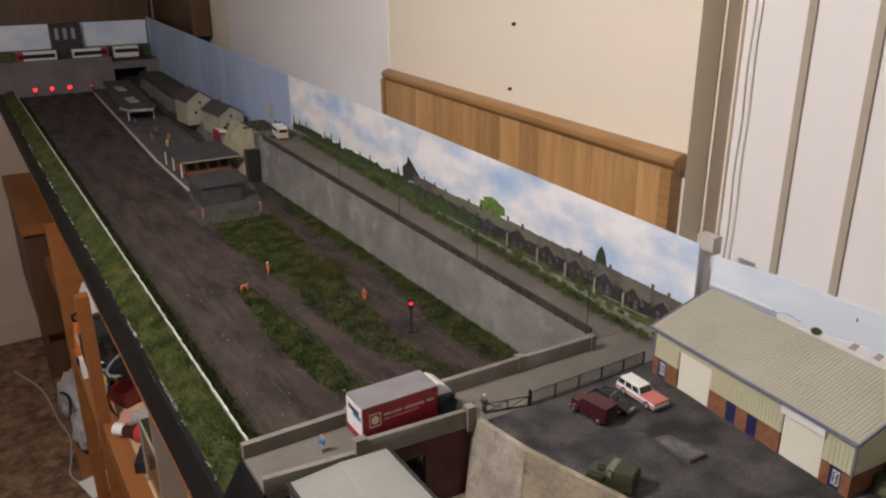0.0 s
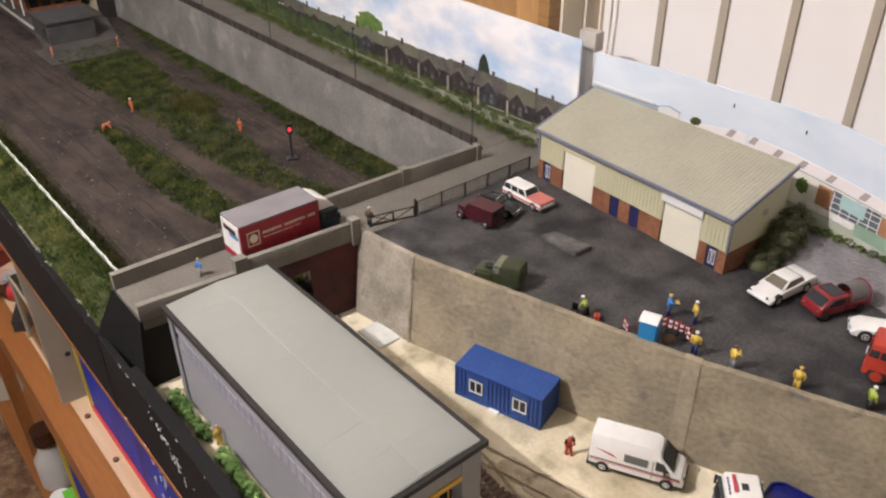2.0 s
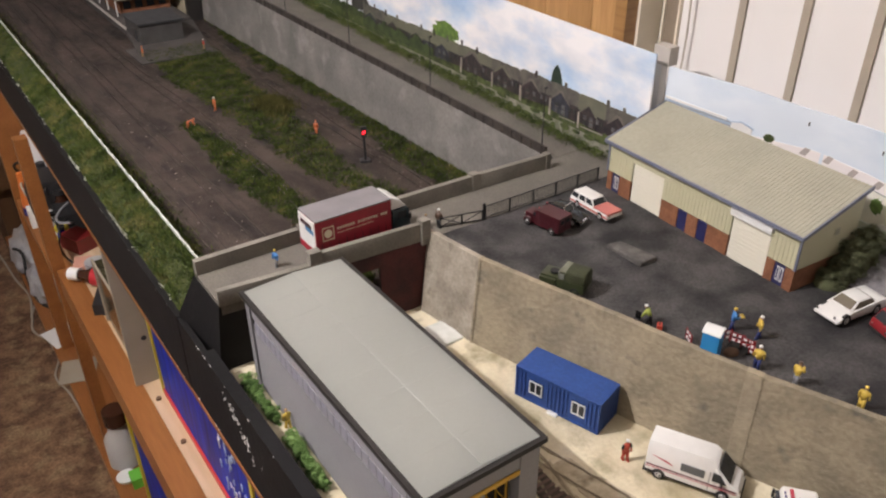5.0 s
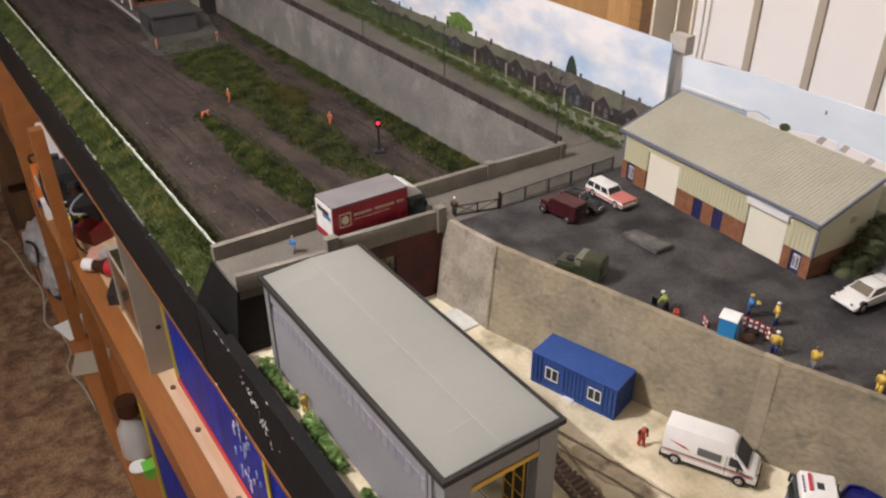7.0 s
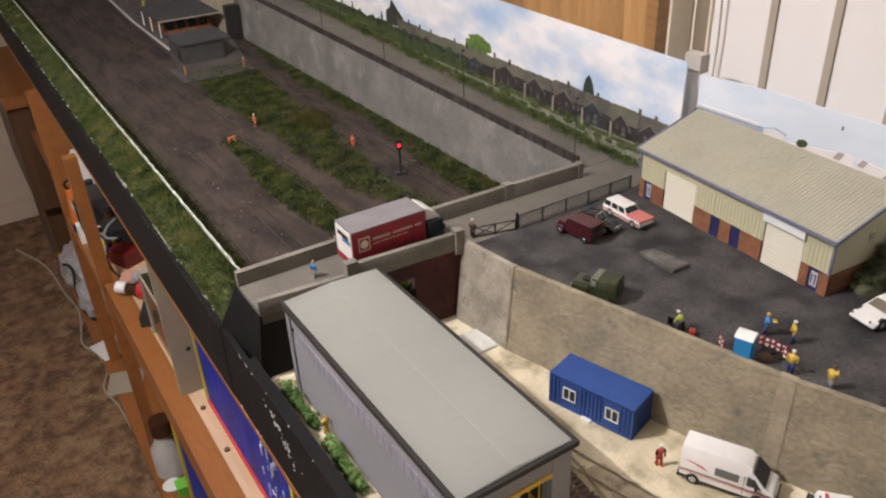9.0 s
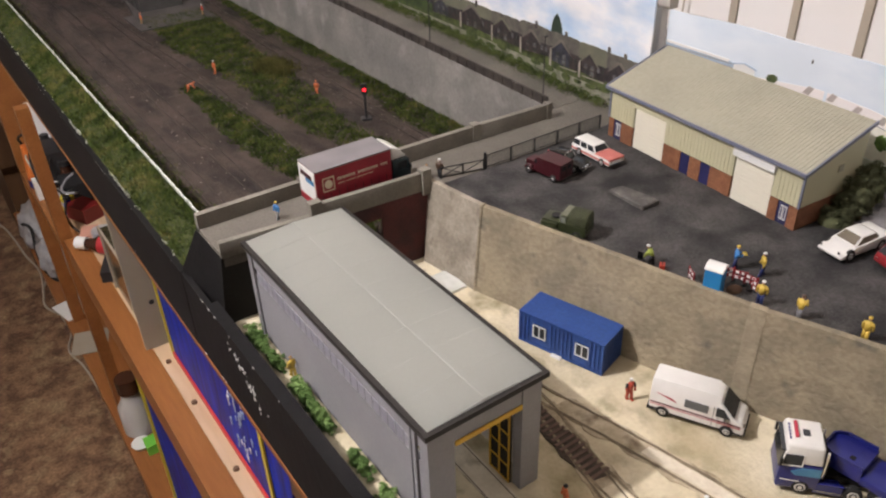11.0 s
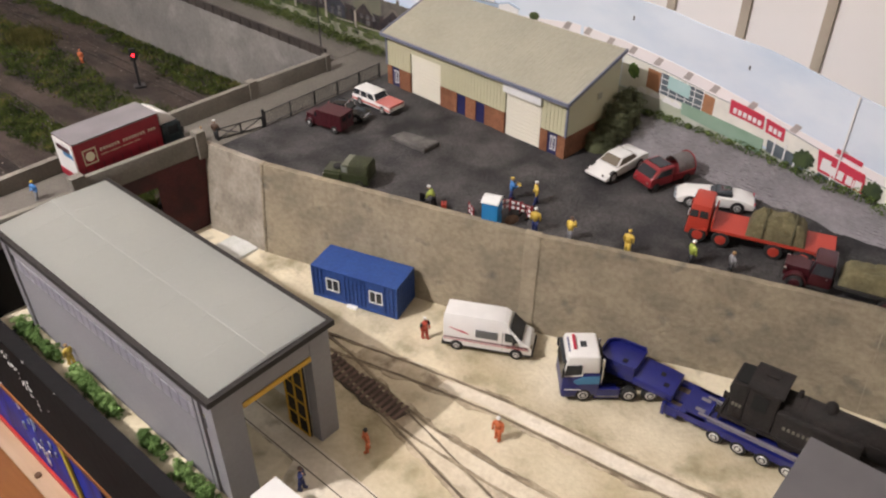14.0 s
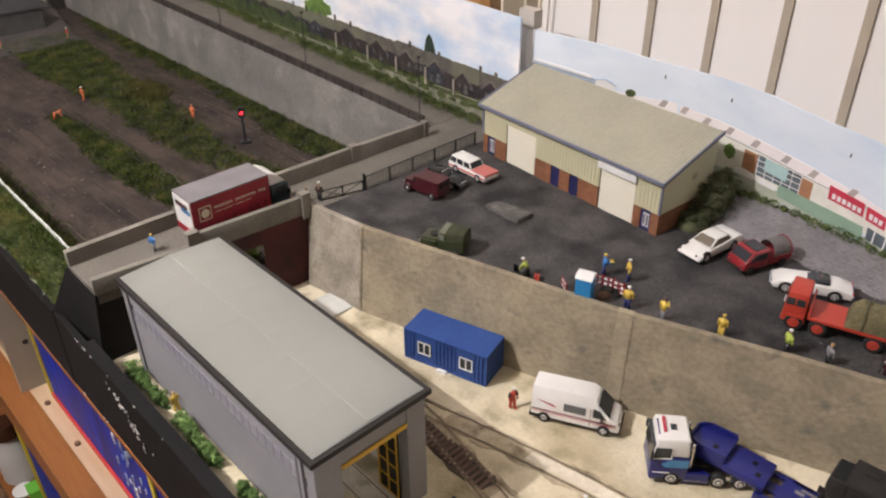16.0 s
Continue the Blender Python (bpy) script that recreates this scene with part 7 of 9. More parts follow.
figure(0.170, 0.954, 0.0, -20, "orange", "orange", "orange", "painted track worker in orange bending down", "bend", 1.0)
figure(0.331, 0.810, 0.0, 40, "orange", "orange", "orange", "painted track worker in orange among weeds", "stand", 0.9)
figure(0.254, 1.535, 0.011, 0, "red", "red", "tan", "painted figure in red near the platform hut", "stand", 1.0)
figure(0.270, 1.532, 0.011, 0, "black", "black", "white", "painted figure in black near the platform hut", "stand", 1.0)
figure(0.226, 1.383, 0.0, 0, "orange", "tan", "orange", "painted track worker at the platform ramp", "stand", 1.0)
figure(0.348, 1.361, 0.002, 0, "red", "tan", "white", "painted track worker beside the hut", "stand", 0.9)
for x, y, top, legs, hat, lab in ((0.302, 2.19, "red", "grey", "brown", "painted passenger in red on the platform"), (0.321, 2.08, "yellow", "black", "tan", "painted passenger in yellow on the platform"), (0.306, 2.44, "blue", "navy", "brown", "painted passenger in blue by the canopy"),
                                  (0.331, 2.26, "grey", "black", "tan", "painted passenger in grey on the platform"), (0.309, 2.03, "lime", "black", "white", "painted platform worker in a lime vest"), (0.345, 2.16, "orange", "grey", "brown", "painted passenger in orange on the platform")):
    figure(x, y, 0.0117, 40, top, legs, hat, lab, "stand", 1.0)
lone("kit_bag", soft(ball(bmesh.new(), (0, 0, 0.0022), 0.0036, 0.0024, 0.0024, 2), 0.0001), "body_black", "small black kit bag on the asphalt beside the track", "bag", m=pose(0.231, 1.343, 0.0, 0, 0, 30), smooth=True)
bg = thing("tool_bag", "orange-red tool bag on the asphalt", "bag", pose(0.286, 0.0605, 0.0797, 0, 0, 40))
part("body", soft(cube(-0.0032, 0.0032, -0.0022, 0.0022, 0, 0.0052), 0.0010, 2), "orange_red", bg)
part("handle", rod(bmesh.new(), (-0.0018, 0, 0.0056), (0.0018, 0, 0.0056), 0.0005, 6), "chassis", bg)
pk = thing("sack_barrow", "black sack barrow beside the kneeling figure", "trolley", pose(0.2785, 0.0790, 0.0797, 0, 0, 100))
part("back", sbox(-0.0025, 0.0025, -0.0006, 0.0006, 0.001, 0.0115, r=0.0004), "body_black", pk)
part("toe", sbox(-0.0025, 0.0025, -0.0045, -0.0006, 0.001, 0.0018, r=0.0003), "body_black", pk)
part("wheel", rod(bmesh.new(), (-0.003, 0.001, 0.002), (0.003, 0.001, 0.002), 0.002, 10), "tyre", pk)

# portable toilet
M["toilet_blue"] = material("cyan_plastic", (0.015, 0.20, 0.46), 0.5)
to = thing("portable_toilet", "cyan blue portable toilet with a white domed roof", "portable toilet", pose(0.2920, 0.0120, 0.0795, 0, 0, 20))
part("cabin", sbox(-0.0068, 0.0068, -0.0068, 0.0068, 0.001, 0.0255, r=0.0006), "toilet_blue", to)
part("base", cube(-0.0074, 0.0074, -0.0074, 0.0074, 0, 0.0015), "chassis", to)
dr = part("door", cube(-0.0055, 0.0055, -0.0073, -0.0066, 0.002, 0.0235), "toilet_blue", to)
part("handle", cube(0.0036, 0.0044, -0.0077, -0.0072, 0.0115, 0.0140), "chassis", dr)
bm = bmesh.new()
loft(bm, [[(0.0076 * math.cos(a), y, 0.0255 + 0.0036 * math.sin(a)) for a in [math.pi * k / 10 for k in range(11)]] for y in (-0.0076, 0.0076)])
part("roof", bm, "white", to, "white domed roof")
M["barrier_red"] = material("barrier_red", (0.22, 0.015, 0.02), 0.5)
for x, y, yaw in ((0.2905, 0.0330, 60), (0.3170, 0.0170, -30), (0.3215, 0.0080, -70), (0.3225, -0.0020, -80), (0.3180, -0.0110, -110)):
    b = thing("road_barrier", "dark red chapter barrier with white reflective patches", "barrier", pose(x, y, 0.0797, 0, 0, yaw), group="barriers round the hole")
    for z in (0.0035, 0.0085):
        part("plank", cube(-0.0065, 0.0065, -0.0004, 0.0004, z, z + 0.0030), "barrier_red", b)
        for q in (-0.0040, 0.0010):
            part("patch", cube(q, q + 0.0028, -0.0007, 0.0007, z + 0.0003, z + 0.0026), "white", b)
    for q in (-0.0055, 0.0055):
        part("foot", cube(q - 0.0005, q + 0.0005, -0.0030, 0.0030, 0.0, 0.0010), "chassis", b)
        part("leg", cube(q - 0.0004, q + 0.0004, -0.0004, 0.0004, 0.001, 0.0125), "barrier_red", b)
lone("earth_heap", soft(ball(bmesh.new(), (0, 0, 0), 0.008, 0.006, 0.0035, 2), 0.0001), "rust", "small heap of brown earth inside the barriers", "earth heap", m=pose(0.3105, 0.0040, 0.0790))

# ---- what is printed on the backdrops ----
def clip(pts, a, sign):
    """The part of an outline on one side of y = a."""
    out = []
    for p, q in zip(pts, pts[1:] + pts[:1]):
        ip, iq = sign * (p[0] - a) >= 0, sign * (q[0] - a) >= 0
        if ip:
            out.append(p)
        if ip != iq:
            u = (a - p[0]) / (q[0] - p[0])
            out.append((a, p[1] + (q[1] - p[1]) * u))
    return out


FOLDS = [-0.75, -0.45, -0.22, -0.10, 0.0, 0.10, 0.285, 4.0]


def flat(name, parent, line, pts, mat, d=0.0004, label=""):
    """A printed patch: outline pts as (y, z), laid on the sheet's face, cut where the sheet bends."""
    bm = bmesh.new()
    for lo, hi in zip(FOLDS, FOLDS[1:]):
        q = clip(clip(list(pts), lo, 1), hi, -1) if line is bd2 else (list(pts) if lo == FOLDS[0] else [])
        if len(q) < 3:
            continue
        top = hi - 1e-5 if line is bd2 else 9.0
        a = [bm.verts.new((line(min(y, top))[0] - d, y, z)) for y, z in q]
        b = [bm.verts.new((line(min(y, top))[0] + 0.0003, y, z)) for y, z in q]
        bm.faces.new(a)
        for i in range(len(a)):
            j = (i + 1) % len(a)
            bm.faces.new((a[i], b[i], b[j], a[j]))
    bmesh.ops.triangulate(bm, faces=[f for f in bm.faces if len(f.verts) > 4])
    bmesh.ops.recalc_face_normals(bm, faces=bm.faces)
    return part(name, bm, mat, parent, label)


def ink(name, c, second=None, scale=60, amount=0.7):
    M[name] = material("print_" + name, c, 0.55, 0, second, scale, amount)


ink("ink_brick", (0.050, 0.036, 0.036), (0.020, 0.018, 0.022), 110, 1.0)
ink("ink_roof", (0.140, 0.130, 0.108), (0.080, 0.074, 0.066), 90, 1.0)
ink("ink_slate_wall", (0.046, 0.048, 0.064), (0.018, 0.018, 0.025), 120, 1.0)
ink("ink_gable", (0.17, 0.15, 0.125), (0.10, 0.09, 0.08))
ink("ink_dark", (0.03, 0.032, 0.030), (0.05, 0.05, 0.045))
ink("ink_pale", (0.50, 0.47, 0.43), (0.38, 0.36, 0.33))
ink("ink_quoin", (0.38, 0.335, 0.295), (0.22, 0.20, 0.175))
ink("ink_window", (0.15, 0.15, 0.155), (0.06, 0.06, 0.065), 160, 1.0)
ink("ink_field", (0.16, 0.165, 0.115), (0.31, 0.295, 0.245), 70, 1.0)
ink("ink_hedge", (0.030, 0.048, 0.016), (0.100, 0.125, 0.040), 90, 1.0)
ink("ink_moss", (0.165, 0.165, 0.115), (0.12, 0.12, 0.09), 50, 0.8)
ink("ink_seam", (0.40, 0.49, 0.64), (0.36, 0.45, 0.60), 20, 0.8)
ink("ink_tree", (0.028, 0.045, 0.02), (0.07, 0.10, 0.035), 70, 0.9)
ink("ink_bright_tree", (0.16, 0.26, 0.06), (0.07, 0.13, 0.03), 110, 1.0)
ink("ink_roof_white", (0.93, 0.88, 0.88), (0.86, 0.82, 0.83), 20)
ink("ink_grey", (0.36, 0.36, 0.37), (0.28, 0.28, 0.29), 30)
ink("ink_cream", (0.86, 0.84, 0.76), (0.72, 0.71, 0.64), 60, 0.8)
ink("ink_orange_brick", (0.42, 0.20, 0.10), (0.33, 0.16, 0.08), 90)
ink("ink_skylight", (0.50, 0.44, 0.42), (0.40, 0.36, 0.34), 60)
ink("ink_lot", (0.55, 0.56, 0.50), (0.42, 0.46, 0.34), 50, 0.9)
ink("ink_glass", (0.08, 0.10, 0.12), (0.14, 0.17, 0.19), 80)
ink("ink_aqua", (0.42, 0.62, 0.60), (0.50, 0.68, 0.66), 60)
ink("ink_green", (0.24, 0.37, 0.27), (0.31, 0.44, 0.34), 45, 0.9)
ink("ink_red", (0.60, 0.045, 0.085), (0.50, 0.035, 0.065), 60)
ink("ink_white", (0.82, 0.81, 0.80), None)
ink("ink_haze", (0.34, 0.44, 0.57), (0.46, 0.56, 0.67), 60, 0.9)

by_label = {o["label"]: o for o in scene.objects if "label" in o.keys()}
B1 = by_label["printed backdrop sheet with cloudy sky and terraced houses"]
B2 = by_label["printed backdrop sheet with a retail park under a pale sky"]
B0 = by_label["plain blue sky backdrop sheet"]


def ragged(y0, y1, base, height, step, seed, peak=1.0):
    """A treeline: the outline of a rough dark mass between y0 and y1."""
    ys = [y0 + (y1 - y0) * k / max(2, int(abs(y1 - y0) / (step * 0.45))) for k in range(max(2, int(abs(y1 - y0) / (step * 0.45))) + 1)]
    top = [(y, base + height * (0.62 + 0.4 * peak * noise.noise((y * 38, seed, 0)) + 0.22 * noise.noise((y * 120, seed, 1)) + 0.12 * noise.noise((y * 330, seed, 2)))) for y in ys]
    return [(y1, base), (y0, base)] + top


def crown(cy, cz, ry, rz, seed):
    out = []
    for k in range(44):
        a = 2 * math.pi * k / 44
        f = 1 + 0.16 * math.sin(5 * a + seed) * math.sin(3 * a) + 0.10 * math.sin(11 * a + 2 * seed) + 0.05 * math.sin(17 * a)
        out.append((cy + ry * f * math.cos(a), cz + rz * f * math.sin(a)))
    return out


flat("printed_field", B1, bd1, [(0.29, 0.075), (1.655, 0.075), (1.655, 0.124), (1.1, 0.120), (0.8, 0.113), (0.29, 0.110)], "ink_field", 0.0003)
for k in range(9):
    y0 = 0.33 + k * 0.14
    flat("printed_hedge", B1, bd1, ragged(y0, y0 + 0.139, 0.0985 + 0.004 * k / 8, 0.012, 0.004, 3 + k), "ink_hedge", 0.0005)
for k in range(8):
    y0 = 0.79 + k * 0.107
    flat("printed_trees", B1, bd1, ragged(y0, y0 + 0.109, 0.108 + 0.0012 * k, 0.030 if k < 3 else 0.026, 0.0030, 20 + k, 1.2), "ink_tree", 0.0004)
    flat("printed_trees", B1, bd1, ragged(y0, y0 + 0.109, 0.106 + 0.0012 * k, 0.017, 0.0030, 60 + k, 1.2), "ink_hedge", 0.00045)
for y, z in ((1.64, 0.150), (1.60, 0.149), (1.55, 0.151), (1.43, 0.148), (1.39, 0.150), (1.34, 0.149), (1.23, 0.142), (1.18, 0.144), (1.05, 0.148)):
    flat("printed_poplar", B1, bd1, [(y - 0.006, 0.118), (y + 0.006, 0.118), (y + 0.005, z - 0.018), (y + 0.002, z - 0.004), (y, z), (y - 0.003, z - 0.006), (y - 0.005, z - 0.019)], "ink_tree", 0.0005)
rng = np.random.default_rng(14)
PARTY = [0.300, 0.355, 0.405, 0.462, 0.526, 0.593, 0.673, 0.750, 0.828, 0.905, 0.985]
for y, end in zip(PARTY, PARTY[1:]):
    w = end - y
    z0 = 0.106 + 0.005 * min(0.4, y - 0.3)
    h = z0 + 0.0205 + rng.uniform(-0.001, 0.001)
    r = 0.1455 + rng.uniform(-0.0015, 0.0015) + (0.001 if y < 0.5 else -0.001)
    front = y < 0.64
    flat("printed_house", B1, bd1, [(y, z0), (end, z0), (end, h), (y, h)], "ink_brick" if rng.random() > 0.4 else "ink_slate_wall", 0.0006)
    # roof slope, its ridge broken by the stepped party walls
    n = 9
    ridge = [(end - w * k / n, r + 0.0012 * noise.noise((y * 40, k * 0.9, 0)) - (0.0015 if k in (0, n) else 0)) for k in range(n + 1)]
    flat("printed_roof", B1, bd1, [(y, h - 0.001), (end, h - 0.001)] + ridge, "ink_roof" if rng.random() > 0.5 else "ink_moss", 0.0007)
    flat("printed_eaves", B1, bd1, [(y, h - 0.0016), (end, h - 0.0016), (end, h - 0.0004), (y, h - 0.0004)], "ink_dark", 0.0008)
    # gabled bay beside the party wall
    q = w * (0.62 if front else 0.5)
    g = end - q - w * 0.08
    peak = h + (0.0095 if front else 0.006)
    flat("printed_bay_roof", B1, bd1, [(g - 0.002, h - 0.004), (g + q * 0.5, h - 0.001), (g + q + 0.002, h - 0.004), (g + q * 0.62, peak + 0.0022), (g + q * 0.40, peak + 0.0022)], "ink_gable" if rng.random() > 0.5 else "ink_moss", 0.0009)
    flat("printed_gable", B1, bd1, [(g, z0 - 0.001), (g + q, z0 - 0.001), (g + q, h - 0.0045), (g + q * 0.5, peak - 0.0006), (g, h - 0.0045)], "ink_brick" if rng.random() > 0.35 else "ink_slate_wall", 0.0010)
    for u, zz, hw in ((0.30, 0.0105, 0.0030), (0.68, 0.0105, 0.0026), (0.30, 0.0030, 0.0034), (0.70, 0.0022, 0.0022)):
        c = g + q * u
        flat("printed_window", B1, bd1, [(c - hw, z0 + zz), (c + hw, z0 + zz), (c + hw, z0 + zz + 0.0048), (c - hw, z0 + zz + 0.0048)], "ink_window" if rng.random() > 0.3 else "ink_dark", 0.0012)
        flat("printed_sill", B1, bd1, [(c - hw - 0.0005, z0 + zz - 0.0008), (c + hw + 0.0005, z0 + zz - 0.0008), (c + hw + 0.0005, z0 + zz), (c - hw - 0.0005, z0 + zz)], "ink_gable", 0.0012)
    for u in (0.07, 0.22):
        flat("printed_window", B1, bd1, [(y + w * u, z0 + 0.0100), (y + w * u + 0.0042, z0 + 0.0100), (y + w * u + 0.0042, z0 + 0.0158), (y + w * u, z0 + 0.0158)], "ink_window" if rng.random() > 0.4 else "ink_dark", 0.0012)
    if 0.34 < y < 0.60:
        flat("printed_quoin", B1, bd1, [(end - 0.0050, z0 - 0.006), (end - 0.0008, z0 - 0.005), (end - 0.0012, h - 0.004), (end - 0.0042, h - 0.003)], "ink_quoin", 0.0018)
    for u, hh in ((0.96, 0.0060), (0.46, 0.0045)):
        if rng.random() > 0.25:
            c = y + w * u
            flat("printed_chimney", B1, bd1, [(c - 0.0026, r - 0.004), (c + 0.0026, r - 0.004), (c + 0.0023, r + hh), (c + 0.0012, r + hh + 0.0012), (c - 0.0022, r + hh)], "ink_roof" if rng.random() > 0.4 else "ink_brick", 0.0008)
    flat("printed_shrubs", B1, bd1, ragged(y, end, z0 - 0.008, 0.0125, 0.0028, int(y * 900), 1.3), "ink_hedge", 0.0014)
    if y > 0.74:
        flat("printed_trees", B1, bd1, ragged(y, end, z0 - 0.003, 0.026, 0.004, int(y * 100), 1.4), "ink_tree", 0.0015)
# shrubs breaking up the pale strip below the gardens
for k in range(34):
    y = 0.34 + k * 0.021 + rng.uniform(-0.006, 0.006)
    flat("printed_shrub", B1, bd1, crown(y, 0.0905 + rng.uniform(-0.004, 0.006) + 0.003 * (y - 0.34), rng.uniform(0.004, 0.011), rng.uniform(0.002, 0.0048), k), "ink_hedge", 0.0017)
# front garden walls of the nearest houses
for y0, y1 in ((0.357, 0.398), (0.408, 0.440)):
    flat("printed_garden_wall", B1, bd1, [(y0, 0.1050), (y1, 0.1040), (y1, 0.1052), (y0, 0.1064)], "ink_quoin", 0.0016)


flat("printed_tree", B1, bd1, crown(0.717, 0.152, 0.036, 0.016, 2), "ink_bright_tree", 0.00055)
ink("ink_conifer", (0.018, 0.034, 0.026), (0.035, 0.055, 0.035), 130, 1.0)
half = [(0.0114, 0.140), (0.0118, 0.147), (0.0104, 0.1505), (0.0108, 0.1535), (0.0086, 0.1570), (0.0088, 0.1595), (0.0060, 0.1630), (0.0058, 0.1655), (0.0028, 0.1685)]
flat("printed_conifer", B1, bd1, [(0.4505 - a, z) for a, z in half] + [(0.4510, 0.1715)] + [(0.4505 + a * 0.94, z + 0.0006) for a, z in half[::-1]], "ink_conifer", 0.00055)
flat("printed_church", B1, bd1, [(0.955, 0.130), (1.030, 0.130), (1.030, 0.152), (1.018, 0.158), (1.012, 0.162), (1.0065, 0.177), (1.001, 0.162), (0.985, 0.158), (0.965, 0.150)], "ink_dark", 0.0005)
for k in range(9):
    y = 1.70 + k * 0.20
    flat("sheet_seam", B0, bd1, [(y, 0.10), (y + 0.006, 0.10), (y + 0.006, bd1(y)[1] - 0.002), (y, bd1(y)[1] - 0.002)], "ink_seam", 0.0004)
flat("printed_tower", B0, bd1, [(1.80, 0.11), (1.84, 0.11), (1.838, 0.150), (1.802, 0.150)], "ink_pale", 0.0006)
flat("printed_trees", B0, bd1, ragged(1.662, 1.80, 0.09, 0.030, 0.004, 44, 1.2), "ink_tree", 0.0008)

# the retail park sheet
zt = [(-0.60, 0.092), (-0.40, 0.100), (-0.221, 0.1165), (-0.129, 0.130), (-0.051, 0.144), (0.048, 0.158), (0.108, 0.162), (0.178, 0.158)]
flat("printed_ground", B2, bd2, [(-0.60, 0.07), (0.18, 0.07), (0.18, 0.112), (0.0, 0.108), (-0.22, 0.088), (-0.60, 0.074)], "ink_lot", 0.0003)
flat("printed_roof", B2, bd2, [(-0.60, 0.078), (-0.225, 0.107), (-0.131, 0.124), (-0.064, 0.130), (0.043, 0.145), (0.18, 0.146)] + zt[::-1], "ink_roof_white", 0.0005)
flat("printed_wall", B2, bd2, [(-0.60, 0.072), (-0.217, 0.090), (-0.118, 0.100), (-0.03, 0.107), (0.046, 0.110), (0.046, 0.1455), (-0.064, 0.131), (-0.131, 0.1245), (-0.225, 0.1075), (-0.60, 0.080)], "ink_cream", 0.0006)
for y, z in ((0.115, 0.155), (0.090, 0.154), (0.062, 0.150), (0.035, 0.1475), (0.005, 0.1430), (-0.030, 0.1385), (-0.060, 0.1345), (-0.10, 0.1305), (-0.145, 0.1245), (-0.19, 0.1175)):
    flat("roof_light", B2, bd2, [(y, z - 0.001), (y + 0.007, z - 0.0002), (y + 0.002, z + 0.0078), (y - 0.004, z + 0.0068)], "ink_skylight", 0.0009)
flat("printed_gutter", B2, bd2, [(-0.60, 0.0795), (-0.225, 0.1068), (-0.131, 0.1240), (-0.064, 0.1300), (0.046, 0.1450), (0.046, 0.1458), (-0.064, 0.1308), (-0.131, 0.1248), (-0.225, 0.1076), (-0.60, 0.0803)], "ink_grey", 0.0010)
flat("printed_brick", B2, bd2, [(0.001, 0.114), (0.016, 0.117), (0.016, 0.1375), (0.001, 0.1355)], "ink_orange_brick", 0.0009)
flat("printed_brick", B2, bd2, [(-0.061, 0.110), (-0.049, 0.112), (-0.049, 0.1300), (-0.061, 0.1285)], "ink_orange_brick", 0.0009)
flat("printed_glazing", B2, bd2, [(-0.049, 0.111), (0.001, 0.1145), (0.001, 0.1365), (-0.049, 0.1310)], "ink_glass", 0.0009)
for k in range(6):
    y = 0.0 - k * 0.0096
    flat("printed_mullion", B2, bd2, [(y - 0.0008, 0.111), (y, 0.111), (y, 0.1362 + 0.0001 * k), (y - 0.0008, 0.1345 - 0.0006 * k)], "ink_white", 0.0011)
for z in (0.118, 0.1245, 0.1305):
    flat("printed_mullion", B2, bd2, [(-0.049, z - 0.003), (0.001, z), (0.001, z + 0.0008), (-0.049, z - 0.0022)], "ink_white", 0.0011)
flat("printed_banner", B2, bd2, [(-0.0335, 0.119), (-0.008, 0.1225), (-0.008, 0.1355), (-0.0335, 0.1325)], "ink_aqua", 0.0013)
flat("printed_fence", B2, bd2, [(-0.118, 0.090), (-0.028, 0.101), (-0.027, 0.1135), (-0.117, 0.1060)], "ink_green", 0.0013)
flat("printed_sign", B2, bd2, [(-0.114, 0.1155), (-0.078, 0.1195), (-0.077, 0.1335), (-0.113, 0.1285)], "ink_red", 0.0013)
flat("printed_sign", B2, bd2, [(-0.136, 0.1115), (-0.117, 0.1145), (-0.1155, 0.1275), (-0.135, 0.1240)], "ink_red", 0.0013)
for k in range(6):
    y = -0.0815 - k * 0.0052
    flat("sign_bar", B2, bd2, [(y - 0.0036, 0.1212 - 0.0006 * k), (y, 0.1216 - 0.0006 * k), (y, 0.1268 - 0.0007 * k), (y - 0.0036, 0.1262 - 0.0007 * k)], "ink_white", 0.0017)
for k in range(3):
    y = -0.1195 - k * 0.0048
    flat("sign_bar", B2, bd2, [(y - 0.0034, 0.1165 - 0.0008 * k), (y, 0.1170 - 0.0008 * k), (y, 0.1222 - 0.0009 * k), (y - 0.0034, 0.1216 - 0.0009 * k)], "ink_white", 0.0017)
flat("printed_sign", B2, bd2, [(-0.217, 0.0930), (-0.173, 0.0980), (-0.169, 0.1180), (-0.213, 0.1110)], "ink_red", 0.0015)
for k, w in enumerate((0.0085, 0.0065, 0.0055, 0.0055, 0.006)):
    y = -0.1745 - k * 0.0081
    hgt = 0.0115 if k == 0 else 0.0082
    zz = 0.1005 - 0.0012 * k
    flat("sign_bar", B2, bd2, [(y - w, zz - 0.0007), (y, zz), (y, zz + hgt), (y - w, zz + hgt - 0.0008)], "ink_white", 0.0019)
flat("printed_sign", B2, bd2, [(-0.208, 0.1165), (-0.184, 0.1205), (-0.184, 0.1245), (-0.208, 0.1205)], "ink_red", 0.0012)
flat("printed_shopfront", B2, bd2, [(-0.225, 0.080), (-0.175, 0.0855), (-0.174, 0.0965), (-0.224, 0.0905)], "ink_glass", 0.0010)
flat("printed_shopfront", B2, bd2, [(-0.160, 0.0905), (-0.122, 0.0960), (-0.121, 0.1080), (-0.160, 0.1020)], "ink_glass", 0.0010)
